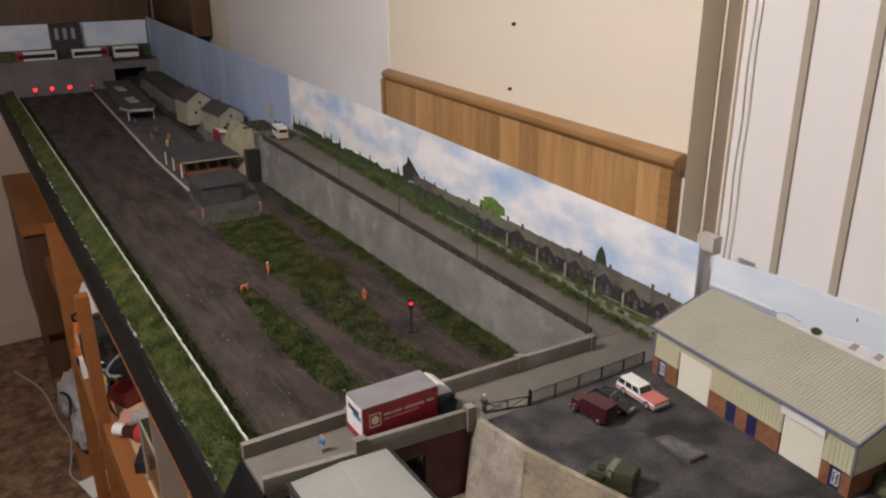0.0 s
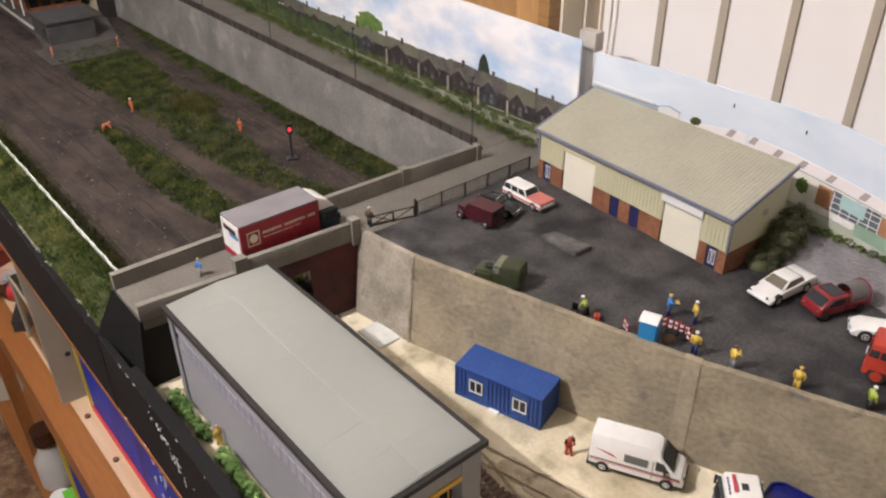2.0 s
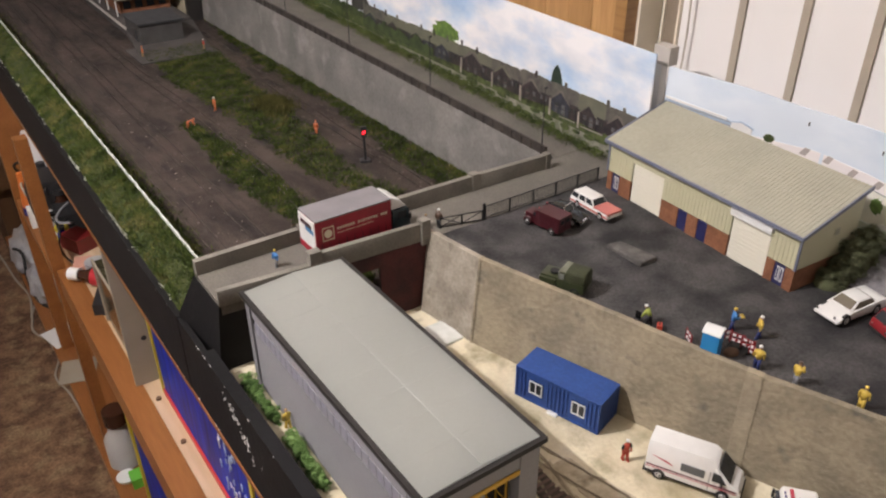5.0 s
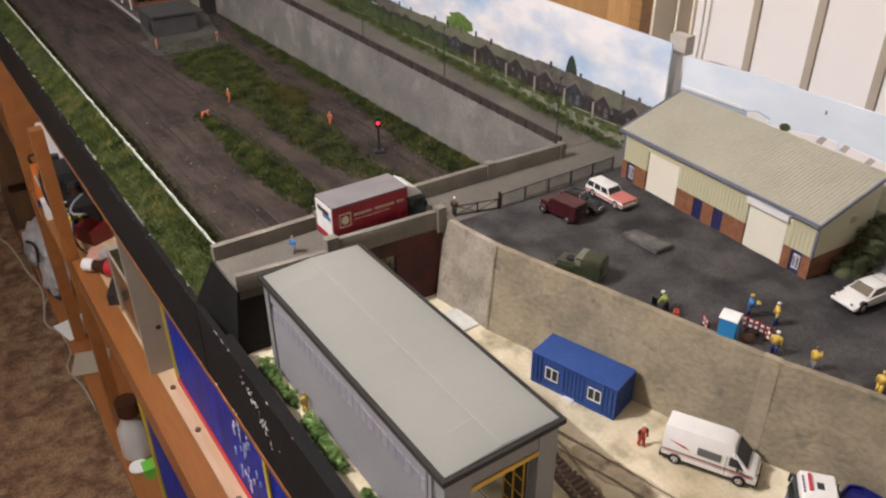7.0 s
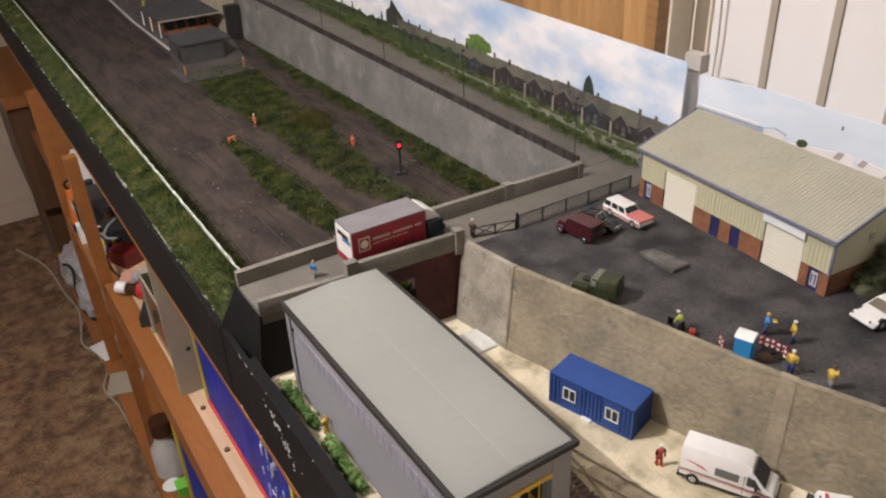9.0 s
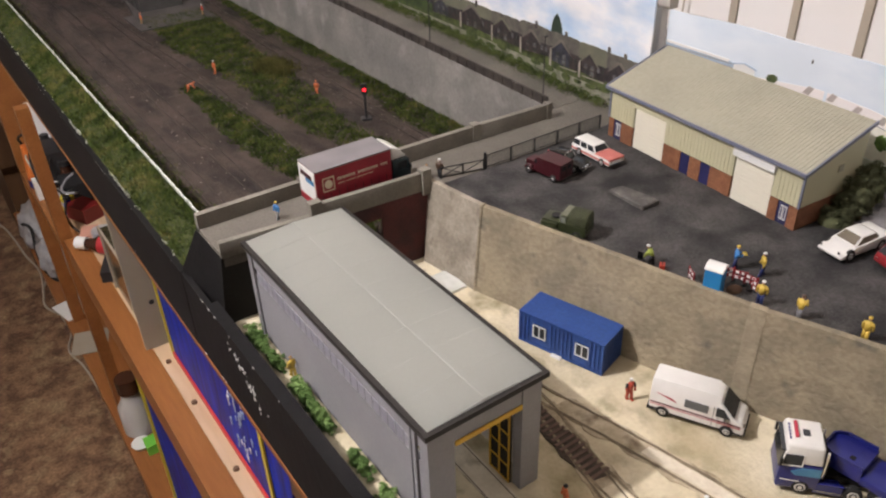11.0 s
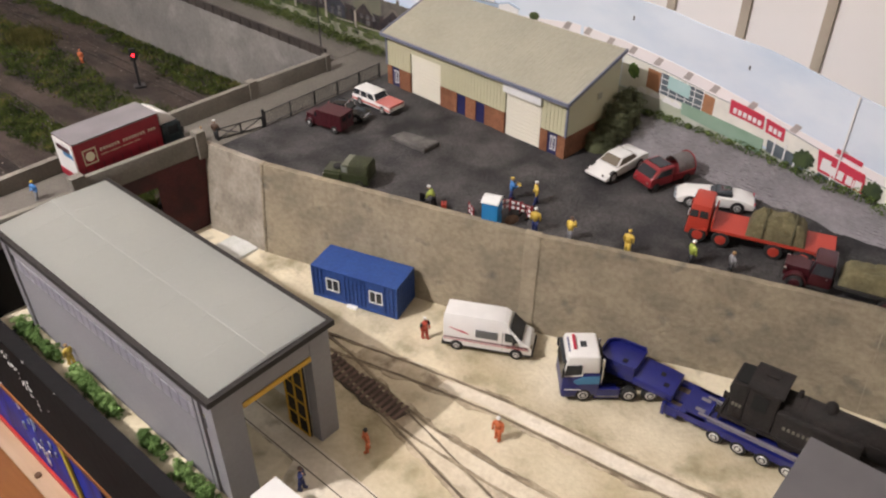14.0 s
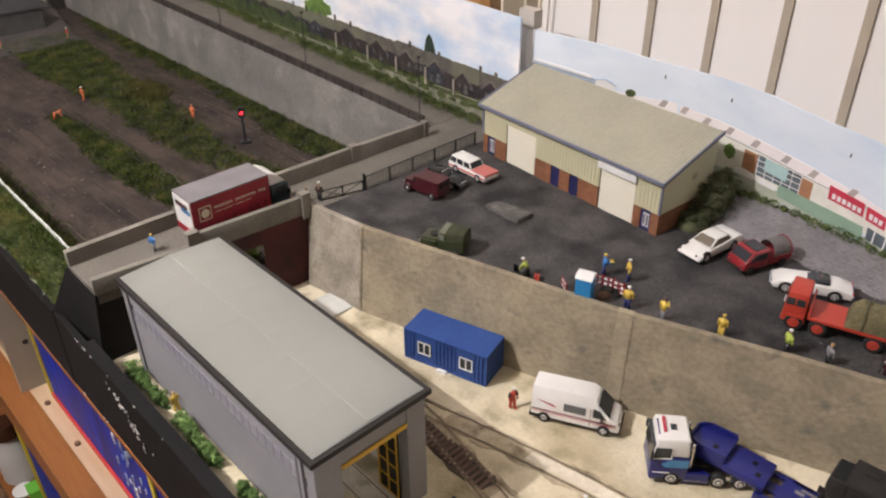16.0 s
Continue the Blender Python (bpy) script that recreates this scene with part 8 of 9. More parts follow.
for y in (-0.128, -0.139, -0.150, -0.185, -0.205):
    flat("printed_column", B2, bd2, [(y - 0.0014, 0.086), (y, 0.086), (y, 0.1105 + 0.1 * (y + 0.128)), (y - 0.0014, 0.1105 + 0.1 * (y + 0.128))], "ink_white", 0.0016)
flat("printed_flagpole", B2, bd2, [(-0.1895, 0.084), (-0.1882, 0.084), (-0.1882, 0.175), (-0.1895, 0.175)], "ink_white", 0.0020)
flat("printed_tree", B2, bd2, crown(0.032, 0.130, 0.006, 0.008, 5), "ink_bright_tree", 0.0012)
flat("printed_tree", B2, bd2, crown(-0.158, 0.103, 0.009, 0.009, 7), "ink_tree", 0.0021)
flat("printed_tree", B2, bd2, crown(-0.222, 0.098, 0.008, 0.010, 8), "ink_tree", 0.0021)
rng = np.random.default_rng(3)
for y, z in ((0.020, 0.1125), (0.005, 0.111), (-0.010, 0.1095), (-0.020, 0.1085), (-0.168, 0.0925)):
    flat("printed_car", B2, bd2, [(y - 0.005, z - 0.0032), (y + 0.005, z - 0.0026), (y + 0.0045, z + 0.0004), (y + 0.002, z + 0.0024), (y - 0.003, z + 0.0020), (y - 0.005, z)], "ink_white", 0.0014)
flat("printed_stand", B2, bd2, [(0.192, 0.150), (0.284, 0.140), (0.284, 0.1745), (0.274, 0.1735), (0.206, 0.1690), (0.195, 0.1625)], "ink_haze", 0.0006)
for k in range(4):
    flat("printed_stand_tier", B2, bd2, [(0.200, 0.1535 + 0.004 * k), (0.284, 0.1565 + 0.004 * k), (0.284, 0.1575 + 0.004 * k), (0.200, 0.1545 + 0.004 * k)], "ink_grey", 0.0008)
flat("printed_stand_roof", B2, bd2, [(0.206, 0.1670), (0.284, 0.1725), (0.284, 0.1752), (0.206, 0.1700)], "ink_white", 0.0009)
flat("printed_hut", B2, bd2, [(0.176, 0.1560), (0.200, 0.1575), (0.200, 0.1660), (0.188, 0.1690), (0.176, 0.1650)], "ink_white", 0.0011)
flat("printed_hut_roof", B2, bd2, [(0.174, 0.1645), (0.188, 0.1690), (0.202, 0.1660), (0.202, 0.1672), (0.188, 0.1705), (0.174, 0.1660)], "ink_haze", 0.0013)
flat("printed_tree", B2, bd2, crown(0.156, 0.161, 0.006, 0.004, 9), "ink_hedge", 0.0012)
for y, z in ((-0.088, 0.166), (0.118, 0.186), (0.04, 0.181)):
    flat("pin_mark", B2, bd2, [(y, z), (y + 0.0012, z), (y + 0.0012, z + 0.004), (y, z + 0.004)], "ink_dark", 0.0008)

# corner of the two sheets: small white capped post and hanging cord
M["post_cap"] = material("dull_cream_cap", (0.52, 0.48, 0.43), 0.6, 0, (0.45, 0.41, 0.37), 30, 0.6)
cp = thing("corner_post", "white capped post where the two backdrop sheets meet", "post")
part("post", sbox(0.5295, 0.5400, 0.2960, 0.3060, 0.075, 0.212, r=0.001), "wall_white", cp)
part("cap", sbox(0.5275, 0.5420, 0.2850, 0.3085, 0.209, 0.230, r=0.003), "post_cap", cp)
M["cord"] = material("beige_cord", (0.42, 0.37, 0.30), 0.9)
cd = bmesh.new()
for k in range(60):
    z = -0.2 + k * 0.018
    rod(cd, (0.590 + 0.0008 * math.sin(k * 0.9), 0.3160 + 0.0008 * math.cos(k * 0.9), z), (0.590 + 0.0008 * math.sin(k * 0.9 + 0.9), 0.3160 + 0.0008 * math.cos(k * 0.9 + 0.9), z + 0.0182), 0.0012, 6)
lone("hanging_cord", cd, "cord", "twisted beige cord hanging beside the white cladding", "cord")
for y, z in ((0.754, 0.434), (0.761, 0.332)):
    lone("wall_hook", rod(bmesh.new(), (wall_x(y) + 0.001, y, z), (wall_x(y) - 0.005, y, z), 0.0026, 10), "iron", "small dark hook in the cream wall", "hook")

# ---- far station ----
M["platform"] = material("platform_grey", (0.095, 0.085, 0.080), 0.9, 0, (0.05, 0.046, 0.043), 20, 0.8, (0.8, 0.8, 0.8), 0.2, 300)
M["far_grey"] = material("far_bridge_grey", (0.21, 0.19, 0.178), 0.9, 0, (0.15, 0.135, 0.127), 14, 0.8, (0.85, 0.85, 0.85), 0.2, 200)
M["slate"] = material("dark_slate", (0.036, 0.037, 0.040), 0.8, 0, (0.056, 0.057, 0.060), 40, 0.7)
M["render_cream"] = material("cream_render", (0.42, 0.38, 0.30), 0.9, 0, (0.31, 0.28, 0.22), 30, 0.8, (0.85, 0.85, 0.85), 0.2, 300)
M["rock_cream"] = material("pale_cut_stone", (0.46, 0.41, 0.29), 0.95, 0, (0.33, 0.29, 0.20), 30, 0.9, (0.8, 0.8, 0.8), 0.4, 240)
M["earth"] = material("dark_scrubby_earth", (0.060, 0.055, 0.034), 0.95, 0, (0.032, 0.036, 0.018), 30, 0.9, (0.7, 0.7, 0.7), 0.5, 240)
M["hut_grey"] = material("grey_hut_wall", (0.060, 0.057, 0.055), 0.9, 0, (0.044, 0.042, 0.040), 40, 0.8)
pf = thing("station_platform", "dark grey station platform with pale edge stones", "platform", kind="structure")
part("surface", solid(bmesh.new(), [(0.246, 1.57), (0.249, 1.92), (0.304, 3.30), (0.450, 3.30), (0.405, 1.90), (0.405, 1.60)], "z", -0.002, 0.0115), "platform", pf)
part("ramp", loft(bmesh.new(), [[(0.246, 1.5695, -0.002), (0.246, 1.5695, 0.0114), (0.40, 1.5695, 0.0114), (0.40, 1.5695, -0.002)], [(0.222, 1.40, -0.002), (0.222, 1.40, 0.002), (0.37, 1.40, 0.002), (0.37, 1.40, -0.002)]]), "platform", pf)
part("edge_stone", solid(bmesh.new(), [(0.2452, 1.57), (0.2482, 1.92), (0.3030, 3.30), (0.3100, 3.30), (0.2550, 1.92), (0.2520, 1.57)], "z", 0.0115, 0.0128), "ink_pale", pf)

hut = thing("platform_hut", "dark grey flat-roofed brick hut at the platform end", "hut")
part("wall", cube(0.246, 0.338, 1.452, 1.56, -0.001, 0.046), "hut_grey", hut)
part("roof", sbox(0.242, 0.342, 1.448, 1.564, 0.046, 0.0500, r=0.0008), "slate", hut)
part("door", cube(0.2450, 0.2460, 1.475, 1.492, 0.003, 0.030), "iron", hut)
lone("hut_apron", sbox(0.208, 0.366, 1.33, 1.452, -0.001, 0.0022, r=0.0008), "platform", "pale concrete apron round the platform hut", "ground", "structure")

sb = thing("station_building", "flat-roofed station building with brick and wood front", "station building")
part("wall", cube(0.278, 0.398, 1.72, 1.86, 0.0116, 0.050), "brick", sb)
part("roof", sbox(0.262, 0.414, 1.69, 1.885, 0.050, 0.0545, r=0.0008), "slate", sb)
for k in range(4):
    part("window", cube(0.286 + k * 0.028, 0.304 + k * 0.028, 1.7185, 1.7200, 0.022, 0.040), "glass", sb)
part("fascia_board", cube(0.261, 0.415, 1.6885, 1.6898, 0.0495, 0.0525), "render_cream", sb)
for y in (1.70, 1.78, 1.86):
    part("post", cube(0.264, 0.2665, y, y + 0.0025, 0.0116, 0.0500), "white", sb)
can = thing("platform_canopy", "long dark flat platform canopy with pale rooflights", "canopy")
part("roof", soft(solid(bmesh.new(), [(0.2855, 2.56), (0.300, 2.495), (0.375, 2.480), (0.395, 2.54), (0.440, 3.18), (0.340, 3.20)], "z", 0.049, 0.0555), 0.001), "slate", can)
part("edge", solid(bmesh.new(), [(0.2840, 2.56), (0.2985, 2.492), (0.376, 2.477), (0.3965, 2.54), (0.390, 2.545), (0.373, 2.486), (0.302, 2.500), (0.290, 2.565)], "z", 0.0470, 0.0552), "render_cream", can)
for y in (2.62, 2.90):
    part("rooflight", sbox(0.330 + (y - 2.6) * 0.05, 0.360 + (y - 2.6) * 0.05, y, y + 0.10, 0.0556, 0.0600, r=0.0008), "render_cream", can)
for y in (2.53, 2.75, 2.97):
    for x in (0.302, 0.384):
        part("post", rod(bmesh.new(), (x + (y - 2.5) * 0.06, y, 0.0115), (x + (y - 2.5) * 0.06, y, 0.0488), 0.0018, 8), "white", can)
part("kiosk", cube(0.318, 0.372, 2.60, 3.05, 0.0116, 0.0480), "hut_grey", can)
bank2 = rough_sheet(bmesh.new(), (0.425, 0.60, 1.90, 3.40), lambda x, y: 0.002 + min(0.060, max(0, x - 0.452 - 0.04 * (y - 2.15)) * 2.2), 0.012, 0.006, 4.0, 25)
lone("stony_slope", bank2, "earth", "dark scrubby slope behind the station", "ground", "structure")
bm = loft(bmesh.new(), [[(0.449 + 0.041 * (y - 2.15), y, -0.002), (0.452 + 0.041 * (y - 2.15), y, 0.010), (0.464 + 0.041 * (y - 2.15), y, 0.042), (0.472 + 0.041 * (y - 2.15), y, 0.042), (0.472 + 0.041 * (y - 2.15), y, -0.002)] for y in [1.98 + 0.05 * k for k in range(27)]])
lone("ramp_wall", bm, "far_grey", "grey sloping wall below the cottages", "wall", "structure")


def cottage(m, w, d, h, r, label):
    c = thing("cottage", label, "house", m, group="houses above the station")
    part("wall", solid(bmesh.new(), ((-w / 2, -0.02), (w / 2, -0.02), (w / 2, h), (0, h + r), (-w / 2, h)), "y", 0, d), "render_cream", c)
    for s in (-1, 1):
        part("roof", solid(bmesh.new(), ((0, h + r + 0.0015), (s * (w / 2 + 0.003), h - 0.0005), (s * (w / 2 + 0.003), h + 0.0025), (0, h + r + 0.0045)), "y", -0.003, d + 0.003), "slate", c)
    for x, z in ((-w * 0.18, h * 0.25), (w * 0.18, h * 0.25), (0.0, h * 0.85)):
        part("window", cube(x - 0.0035, x + 0.0035, -0.0006, 0.0005, z, z + 0.009), "glass", c)
    part("chimney", cube(-0.004, 0.004, d * 0.6, d * 0.6 + 0.008, h + r - 0.003, h + r + 0.010), "brick", c)
    return c


cottage(pose(0.470, 2.24, 0.052, 0, 0, 4), 0.085, 0.11, 0.052, 0.030, "cream rendered cottage with a dark slate roof")
cottage(pose(0.500, 2.02, 0.052, 0, 0, 4), 0.075, 0.14, 0.040, 0.026, "smaller cream cottage with a dark slate roof")
aw = thing("awning_stall", "white and red awning stall beside the cottage", "stall", pose(0.462, 1.985, 0.040))
part("awning", soft(solid(bmesh.new(), ((-0.022, 0.020), (0.022, 0.012), (0.022, 0.014), (-0.022, 0.024)), "y", -0.03, 0.03), 0.0005), "white", aw)
part("panel", cube(-0.026, -0.022, -0.03, 0.012, -0.012, 0.026), "red_gloss", aw)
part("counter", cube(-0.018, 0.018, -0.02, 0.025, -0.016, 0.010), "render_cream", aw)
rk = thing("rock_face", "pale cream sloping stone face at the end of the long wall", "rock face", kind="structure")
bm = bmesh.new()
loft(bm, [[(0.419, y, -0.002), (0.424 + 0.002 * noise.noise((y * 30, 1, 0)), y, 0.020), (0.444 + 0.003 * noise.noise((y * 26, 5, 0)), y + 0.004, 0.060), (0.464 + 0.002 * noise.noise((y * 34, 9, 0)), y + 0.008, 0.100 + 0.004 * noise.noise((y * 40, 2, 0))), (0.478, y + 0.008, 0.100), (0.478, y, -0.002)] for y in [1.668 + 0.018 * k for k in range(14)]])
part("face", bm, "rock_cream", rk)
# solid block, coloured dark for the shade in the gap
part("portal", cube(0.404, 0.4358, 1.600, 1.6218, -0.002, 0.082), "shed_trim", rk, "dark brown tunnel mouth")
sh = bmesh.new()
rng = np.random.default_rng(61)
for k in range(26):
    clump(sh, (0.458 + rng.uniform(0, 0.05), 1.60 + rng.uniform(0, 0.20), 0.098 + rng.uniform(0, 0.012)), 0.008, 40, 0.002, rng)
lone("bush", sh, "dark_leaves", "dark scrubby bush above the rock face", "bush")
lone("upper_ground", cube(0.4785, 0.60, 1.6845, 1.90, -0.002, 0.094), "earth", "made-up ground behind the rock face", "ground", "structure")
M["flesh_cream"] = material("buff_panel", (0.62, 0.47, 0.33), 0.5)
cv = thing("camper_van", "pale cream camper van parked on the lane", "van", pose(0.494, 1.598, lane_z(1.598) + 0.0005, 0, 0, -97))
part("body", sbox(-0.031, 0.031, -0.0125, 0.0125, 0.004, 0.0300, r=0.003), "body_white", cv)
part("front", sbox(0.0295, 0.0325, -0.0118, 0.0118, 0.006, 0.0275, r=0.001), "flesh_cream", cv, "buff front panel")
part("windscreen", cube(0.0322, 0.0330, -0.0100, 0.0100, 0.0180, 0.0255), "glass", cv)
for s in (-1, 1):
    part("side_window", cube(-0.026, 0.026, s * 0.0125 - 0.0004, s * 0.0125 + 0.0004, 0.0180, 0.0250), "glass", cv)
    for x in (0.019, -0.019):
        wheel(cv, x, s * 0.0115, 0.0046, 0.0026)

# ---- far road bridge with buses ----
fb = thing("far_bridge", "plain grey road bridge across the far end", "bridge", kind="structure")
part("wall", cube(-0.03, 0.412, 3.33, 3.37, -0.002, 0.135), "far_grey", fb)
part("wall", cube(0.545, 0.62, 3.33, 3.37, -0.002, 0.112), "far_grey", fb)
part("lintel", cube(0.4122, 0.5448, 3.33, 3.37, 0.084, 0.112), "far_grey", fb)
part("deck", cube(-0.03, 0.62, 3.3702, 3.4995, 0.108, 0.115), "asphalt", fb)
# black slab added behind the opening so that it reads as shade
part("tunnel_back", cube(0.40, 0.56, 3.47, 3.49, -0.002, 0.108), "iron", fb, "dark opening under the bridge")


def bus(x, y, L, label, red_at):
    b = thing("bus", label, "bus", pose(x, y, 0.1152), group="buses on the far bridge")
    part("body", sbox(0, L, -0.016, 0.016, 0.006, 0.052, r=0.002), "body_white", b)
    part("nose", sbox(red_at[0], red_at[1], -0.0163, 0.0163, 0.0055, 0.0525, r=0.002), "red_gloss", b, "red painted end")
    for s in (-1, 1):
        part("window_band", cube(0.006, L - 0.006, s * 0.0165 - 0.0004, s * 0.0165 + 0.0004, 0.026, 0.042), "glass", b)
        for q in (0.022, L - 0.026):
            wheel(b, q, s * 0.0145, 0.0062, 0.003)
    return b


bus(0.060, 3.41, 0.150, "white bus with a red front on the far bridge", (-0.001, 0.026))
bus(0.270, 3.41, 0.140, "white bus with a red rear on the far bridge", (0.112, 0.141))
bus(0.435, 3.42, 0.105, "dark-windowed white coach on the far bridge", (0.100, 0.106))
fbk = thing("town_building", "dark town building between two sky panels", "building")
part("wall", cube(0.205, 0.325, 3.455, 3.4975, 0.1152, 0.268), "ink_brick", fbk)
for k in range(3):
    part("window", cube(0.222 + k * 0.032, 0.236 + k * 0.032, 3.4535, 3.4548, 0.205, 0.250), "ink_grey", fbk)
lone("dark_hedge", cube(-0.03, 0.2048, 3.468, 3.4965, 0.1151, 0.166), "ink_tree", "dark hedge along the far bridge", "hedge")
lone("dark_hedge", cube(0.3252, 0.60, 3.468, 3.4965, 0.1151, 0.166), "ink_tree", "dark hedge along the far bridge", "hedge")

# ---- shelves and clutter under the layout ----
paint("toy_red", (0.17, 0.012, 0.012), 0.4, 0.1)
# the dark vertical streaks paint the shade of folds in the card
M["pack_blue"] = material("printed_blue_fold_shade", (0.004, 0.034, 0.44), 0.35, 0, (0.002, 0.010, 0.15), 26, 1.0, stretch=(1, 2.2, 0.35))
M["pack_blue"].node_tree.nodes["Principled BSDF"].inputs["Specular IOR Level"].default_value = 0.03
M["pack_red"] = material("printed_red_edge", (0.55, 0.04, 0.035), 0.5)
M["pack_yellow"] = material("printed_yellow_edge", (0.62, 0.50, 0.04), 0.5)
M["beige_card"] = material("beige_card", (0.36, 0.31, 0.24), 0.8, 0, (0.30, 0.255, 0.19), 12, 0.7)
M["amber"] = material("brown_glass", (0.05, 0.02, 0.012), 0.15)
M["milk_jar"] = material("cloudy_white_plastic", (0.52, 0.51, 0.49), 0.4, 0, (0.42, 0.41, 0.40), 14, 0.7)
M["green_label"] = material("green_label", (0.16, 0.55, 0.06), 0.5)
M["grey_plastic"] = material("grey_bag", (0.42, 0.42, 0.43), 0.35, 0, (0.28, 0.28, 0.30), 30, 0.8)
M["orange_toy"] = material("orange_plastic", (0.60, 0.16, 0.03), 0.5)
M["flesh_card"] = material("pale_pink_card", (0.58, 0.30, 0.22), 0.6)

lone("shelf_rail", sbox(-0.058, -0.0225, -0.75, 1.232, -0.400, -0.340, r=0.0015), "orange_wood", "orange stained timber shelf rail", "shelf")
lone("shelf_board", cube(-0.0222, 0.40, -0.75, 1.70, -0.372, -0.342), "pine", "bare pine shelf board behind the rail", "shelf")
for y in (0.742, 0.628, 0.470, 0.400, 0.33):
    lone("bolt_head", rod(bmesh.new(), (-0.012, y, -0.3425), (-0.012, y, -0.3385), 0.0042, 8), "rust", "rusty bolt head in the pine shelf", "bolt", group="bolts in the shelf")
post = thing("shelf_upright", "orange stained timber upright of the shelving", "upright")
part("board", sbox(-0.064, -0.040, 1.236, 1.262, -1.15, -0.0645, r=0.0015), "orange_wood", post)
post = thing("shelf_upright", "wide orange stained timber upright board", "upright")
part("board", sbox(-0.060, 0.35, 1.72, 1.75, -0.385, -0.0645, r=0.0015), "orange_wood", post)
part("leg", sbox(-0.060, -0.030, 1.722, 1.748, -1.15, -0.3852, r=0.0015), "orange_wood", post)
lone("shelf_board", sbox(-0.058, -0.0225, 1.264, 1.718, -0.410, -0.386, r=0.001), "orange_wood", "narrow orange shelf slat", "shelf")
lone("shelf_board", cube(-0.030, 0.40, 1.755, 3.2, -0.455, -0.43), "orange_wood", "orange shelf board towards the far end", "shelf")
cab2 = thing("drawer_unit", "dark reddish wooden drawer unit beneath the layout", "drawer unit")
part("side_panel", sbox(-0.080, 0.25, 2.58, 2.62, -0.72, -0.34, r=0.002), "dark_wood", cab2)
part("top_panel", sbox(-0.084, 0.25, 2.56, 3.30, -0.34, -0.300, r=0.002), "orange_wood", cab2)
part("front_panel", sbox(-0.078, -0.060, 2.622, 3.28, -0.72, -0.342, r=0.002), "dark_wood", cab2)
part("plinth", sbox(-0.060, 0.25, 2.64, 3.28, -1.15, -0.722, r=0.002), "dark_wood", cab2)
lone("shelf_board", sbox(-0.078, 0.40, 0.30, 2.50, -0.880, -0.852, r=0.0015), "orange_wood", "lower orange shelf board near the carpet", "shelf")
lone("shelf_plinth", cube(-0.045, 0.40, 0.30, 2.50, -1.15, -0.8805), "dark_wood", "dark plinth under the lower shelf", "shelf", "structure")
lone("shelf_back", cube(0.40, 0.42, -0.75, 3.5, -1.15, -0.031), "dark_wood", "dark back boards of the shelving", "shelf", "structure")
lone("skirting", sbox(-2.59, 0.42, 3.560, 3.576, -1.15, -1.06, r=0.003), "end_wall", "buff painted skirting board along the end wall", "trim", "structure")

bx = thing("blue_box", "large glossy blue cardboard box with yellow and red edges", "box")
part("carton", cube(0.002, 0.26, 0.376, 0.748, -0.341, -0.075), "pack_blue", bx)
part("red_edge", cube(-0.001, 0.0018, 0.374, 0.750, -0.3415, -0.332), "pack_red", bx)
part("yellow_edge", cube(-0.001, 0.0018, 0.364, 0.3738, -0.3415, -0.075), "pack_yellow", bx)
part("yellow_edge", cube(-0.001, 0.0018, 0.7502, 0.7570, -0.3415, -0.075), "pack_yellow", bx)
rng = np.random.default_rng(8)
for k in range(34):
    y, z = 0.445 + rng.normal(0, 0.018), -0.32 + 0.15 * rng.random()
    a, s = rng.uniform(-0.6, 0.6), rng.uniform(0.002, 0.007) * (1.8 if k % 7 == 0 else 1)
    bm = bmesh.new()
    solid(bm, [(y + s * 0.55 * math.cos(a + q) * (1 if i % 2 else 0.35), z + s * 1.3 * math.sin(a + q)) for i, q in enumerate([2 * math.pi * i / 7 for i in range(7)])], "x", 0.0004, 0.0019)
    part("print_fleck", bm, "ink_haze" if k % 3 else "ink_white", bx)
bx = thing("blue_box", "narrow dark blue cardboard box standing on the shelf", "box")
part("carton", cube(0.002, 0.26, 0.296, 0.362, -0.341, -0.075), "pack_blue", bx)
part("red_edge", cube(-0.001, 0.0018, 0.296, 0.362, -0.3415, -0.334), "pack_red", bx)
bx = thing("wooden_crate", "plain brown wooden crate on the shelf", "crate")
part("side", cube(0.004, 0.26, -0.20, 0.290, -0.341, -0.09), "orange_wood", bx)
part("slat", cube(0.000, 0.0038, -0.20, 0.290, -0.225, -0.20), "dark_wood", bx)
lone("blue_box", cube(-0.040, 0.26, 0.35, 0.918, -0.851, -0.47), "pack_blue", "blue cardboard box on the lower shelf", "box")
lone("card_edge", cube(-0.044, -0.030, 0.919, 0.936, -0.851, -0.47), "pack_yellow", "yellow card strip beside the lower blue box", "card strip")
bd = thing("beige_panel", "beige hardboard panel standing on edge under the layout", "board")
part("panel", sbox(-0.032, 0.014, 0.790, 0.797, -0.341, -0.066, r=0.001), "beige_card", bd)
# no real hole: a black disc paints its dark inside
part("hole", rod(bmesh.new(), (-0.004, 0.7895, -0.255), (-0.004, 0.7902, -0.255), 0.0042, 12), "iron", bd)
part("edge_strip", cube(0.0142, 0.018, 0.790, 0.797, -0.341, -0.066), "pack_yellow", bd)
tk = thing("glass_tank", "dark greenish glass tank with pale rims", "tank")
M["tank_dark"] = material("dark_green_glass", (0.035, 0.035, 0.02), 0.15, 0, (0.07, 0.06, 0.03), 14, 0.8)
part("glass", cube(-0.018, 0.12, 0.860, 1.00, -0.341, -0.215), "tank_dark", tk)
for y in (0.858, 1.0005):
    part("rim", cube(-0.0215, -0.0182, y, y + 0.003, -0.341, -0.212), "beige_card", tk)
part("rim", cube(-0.0215, -0.0182, 0.862, 1.0003, -0.2140, -0.211), "beige_card", tk)


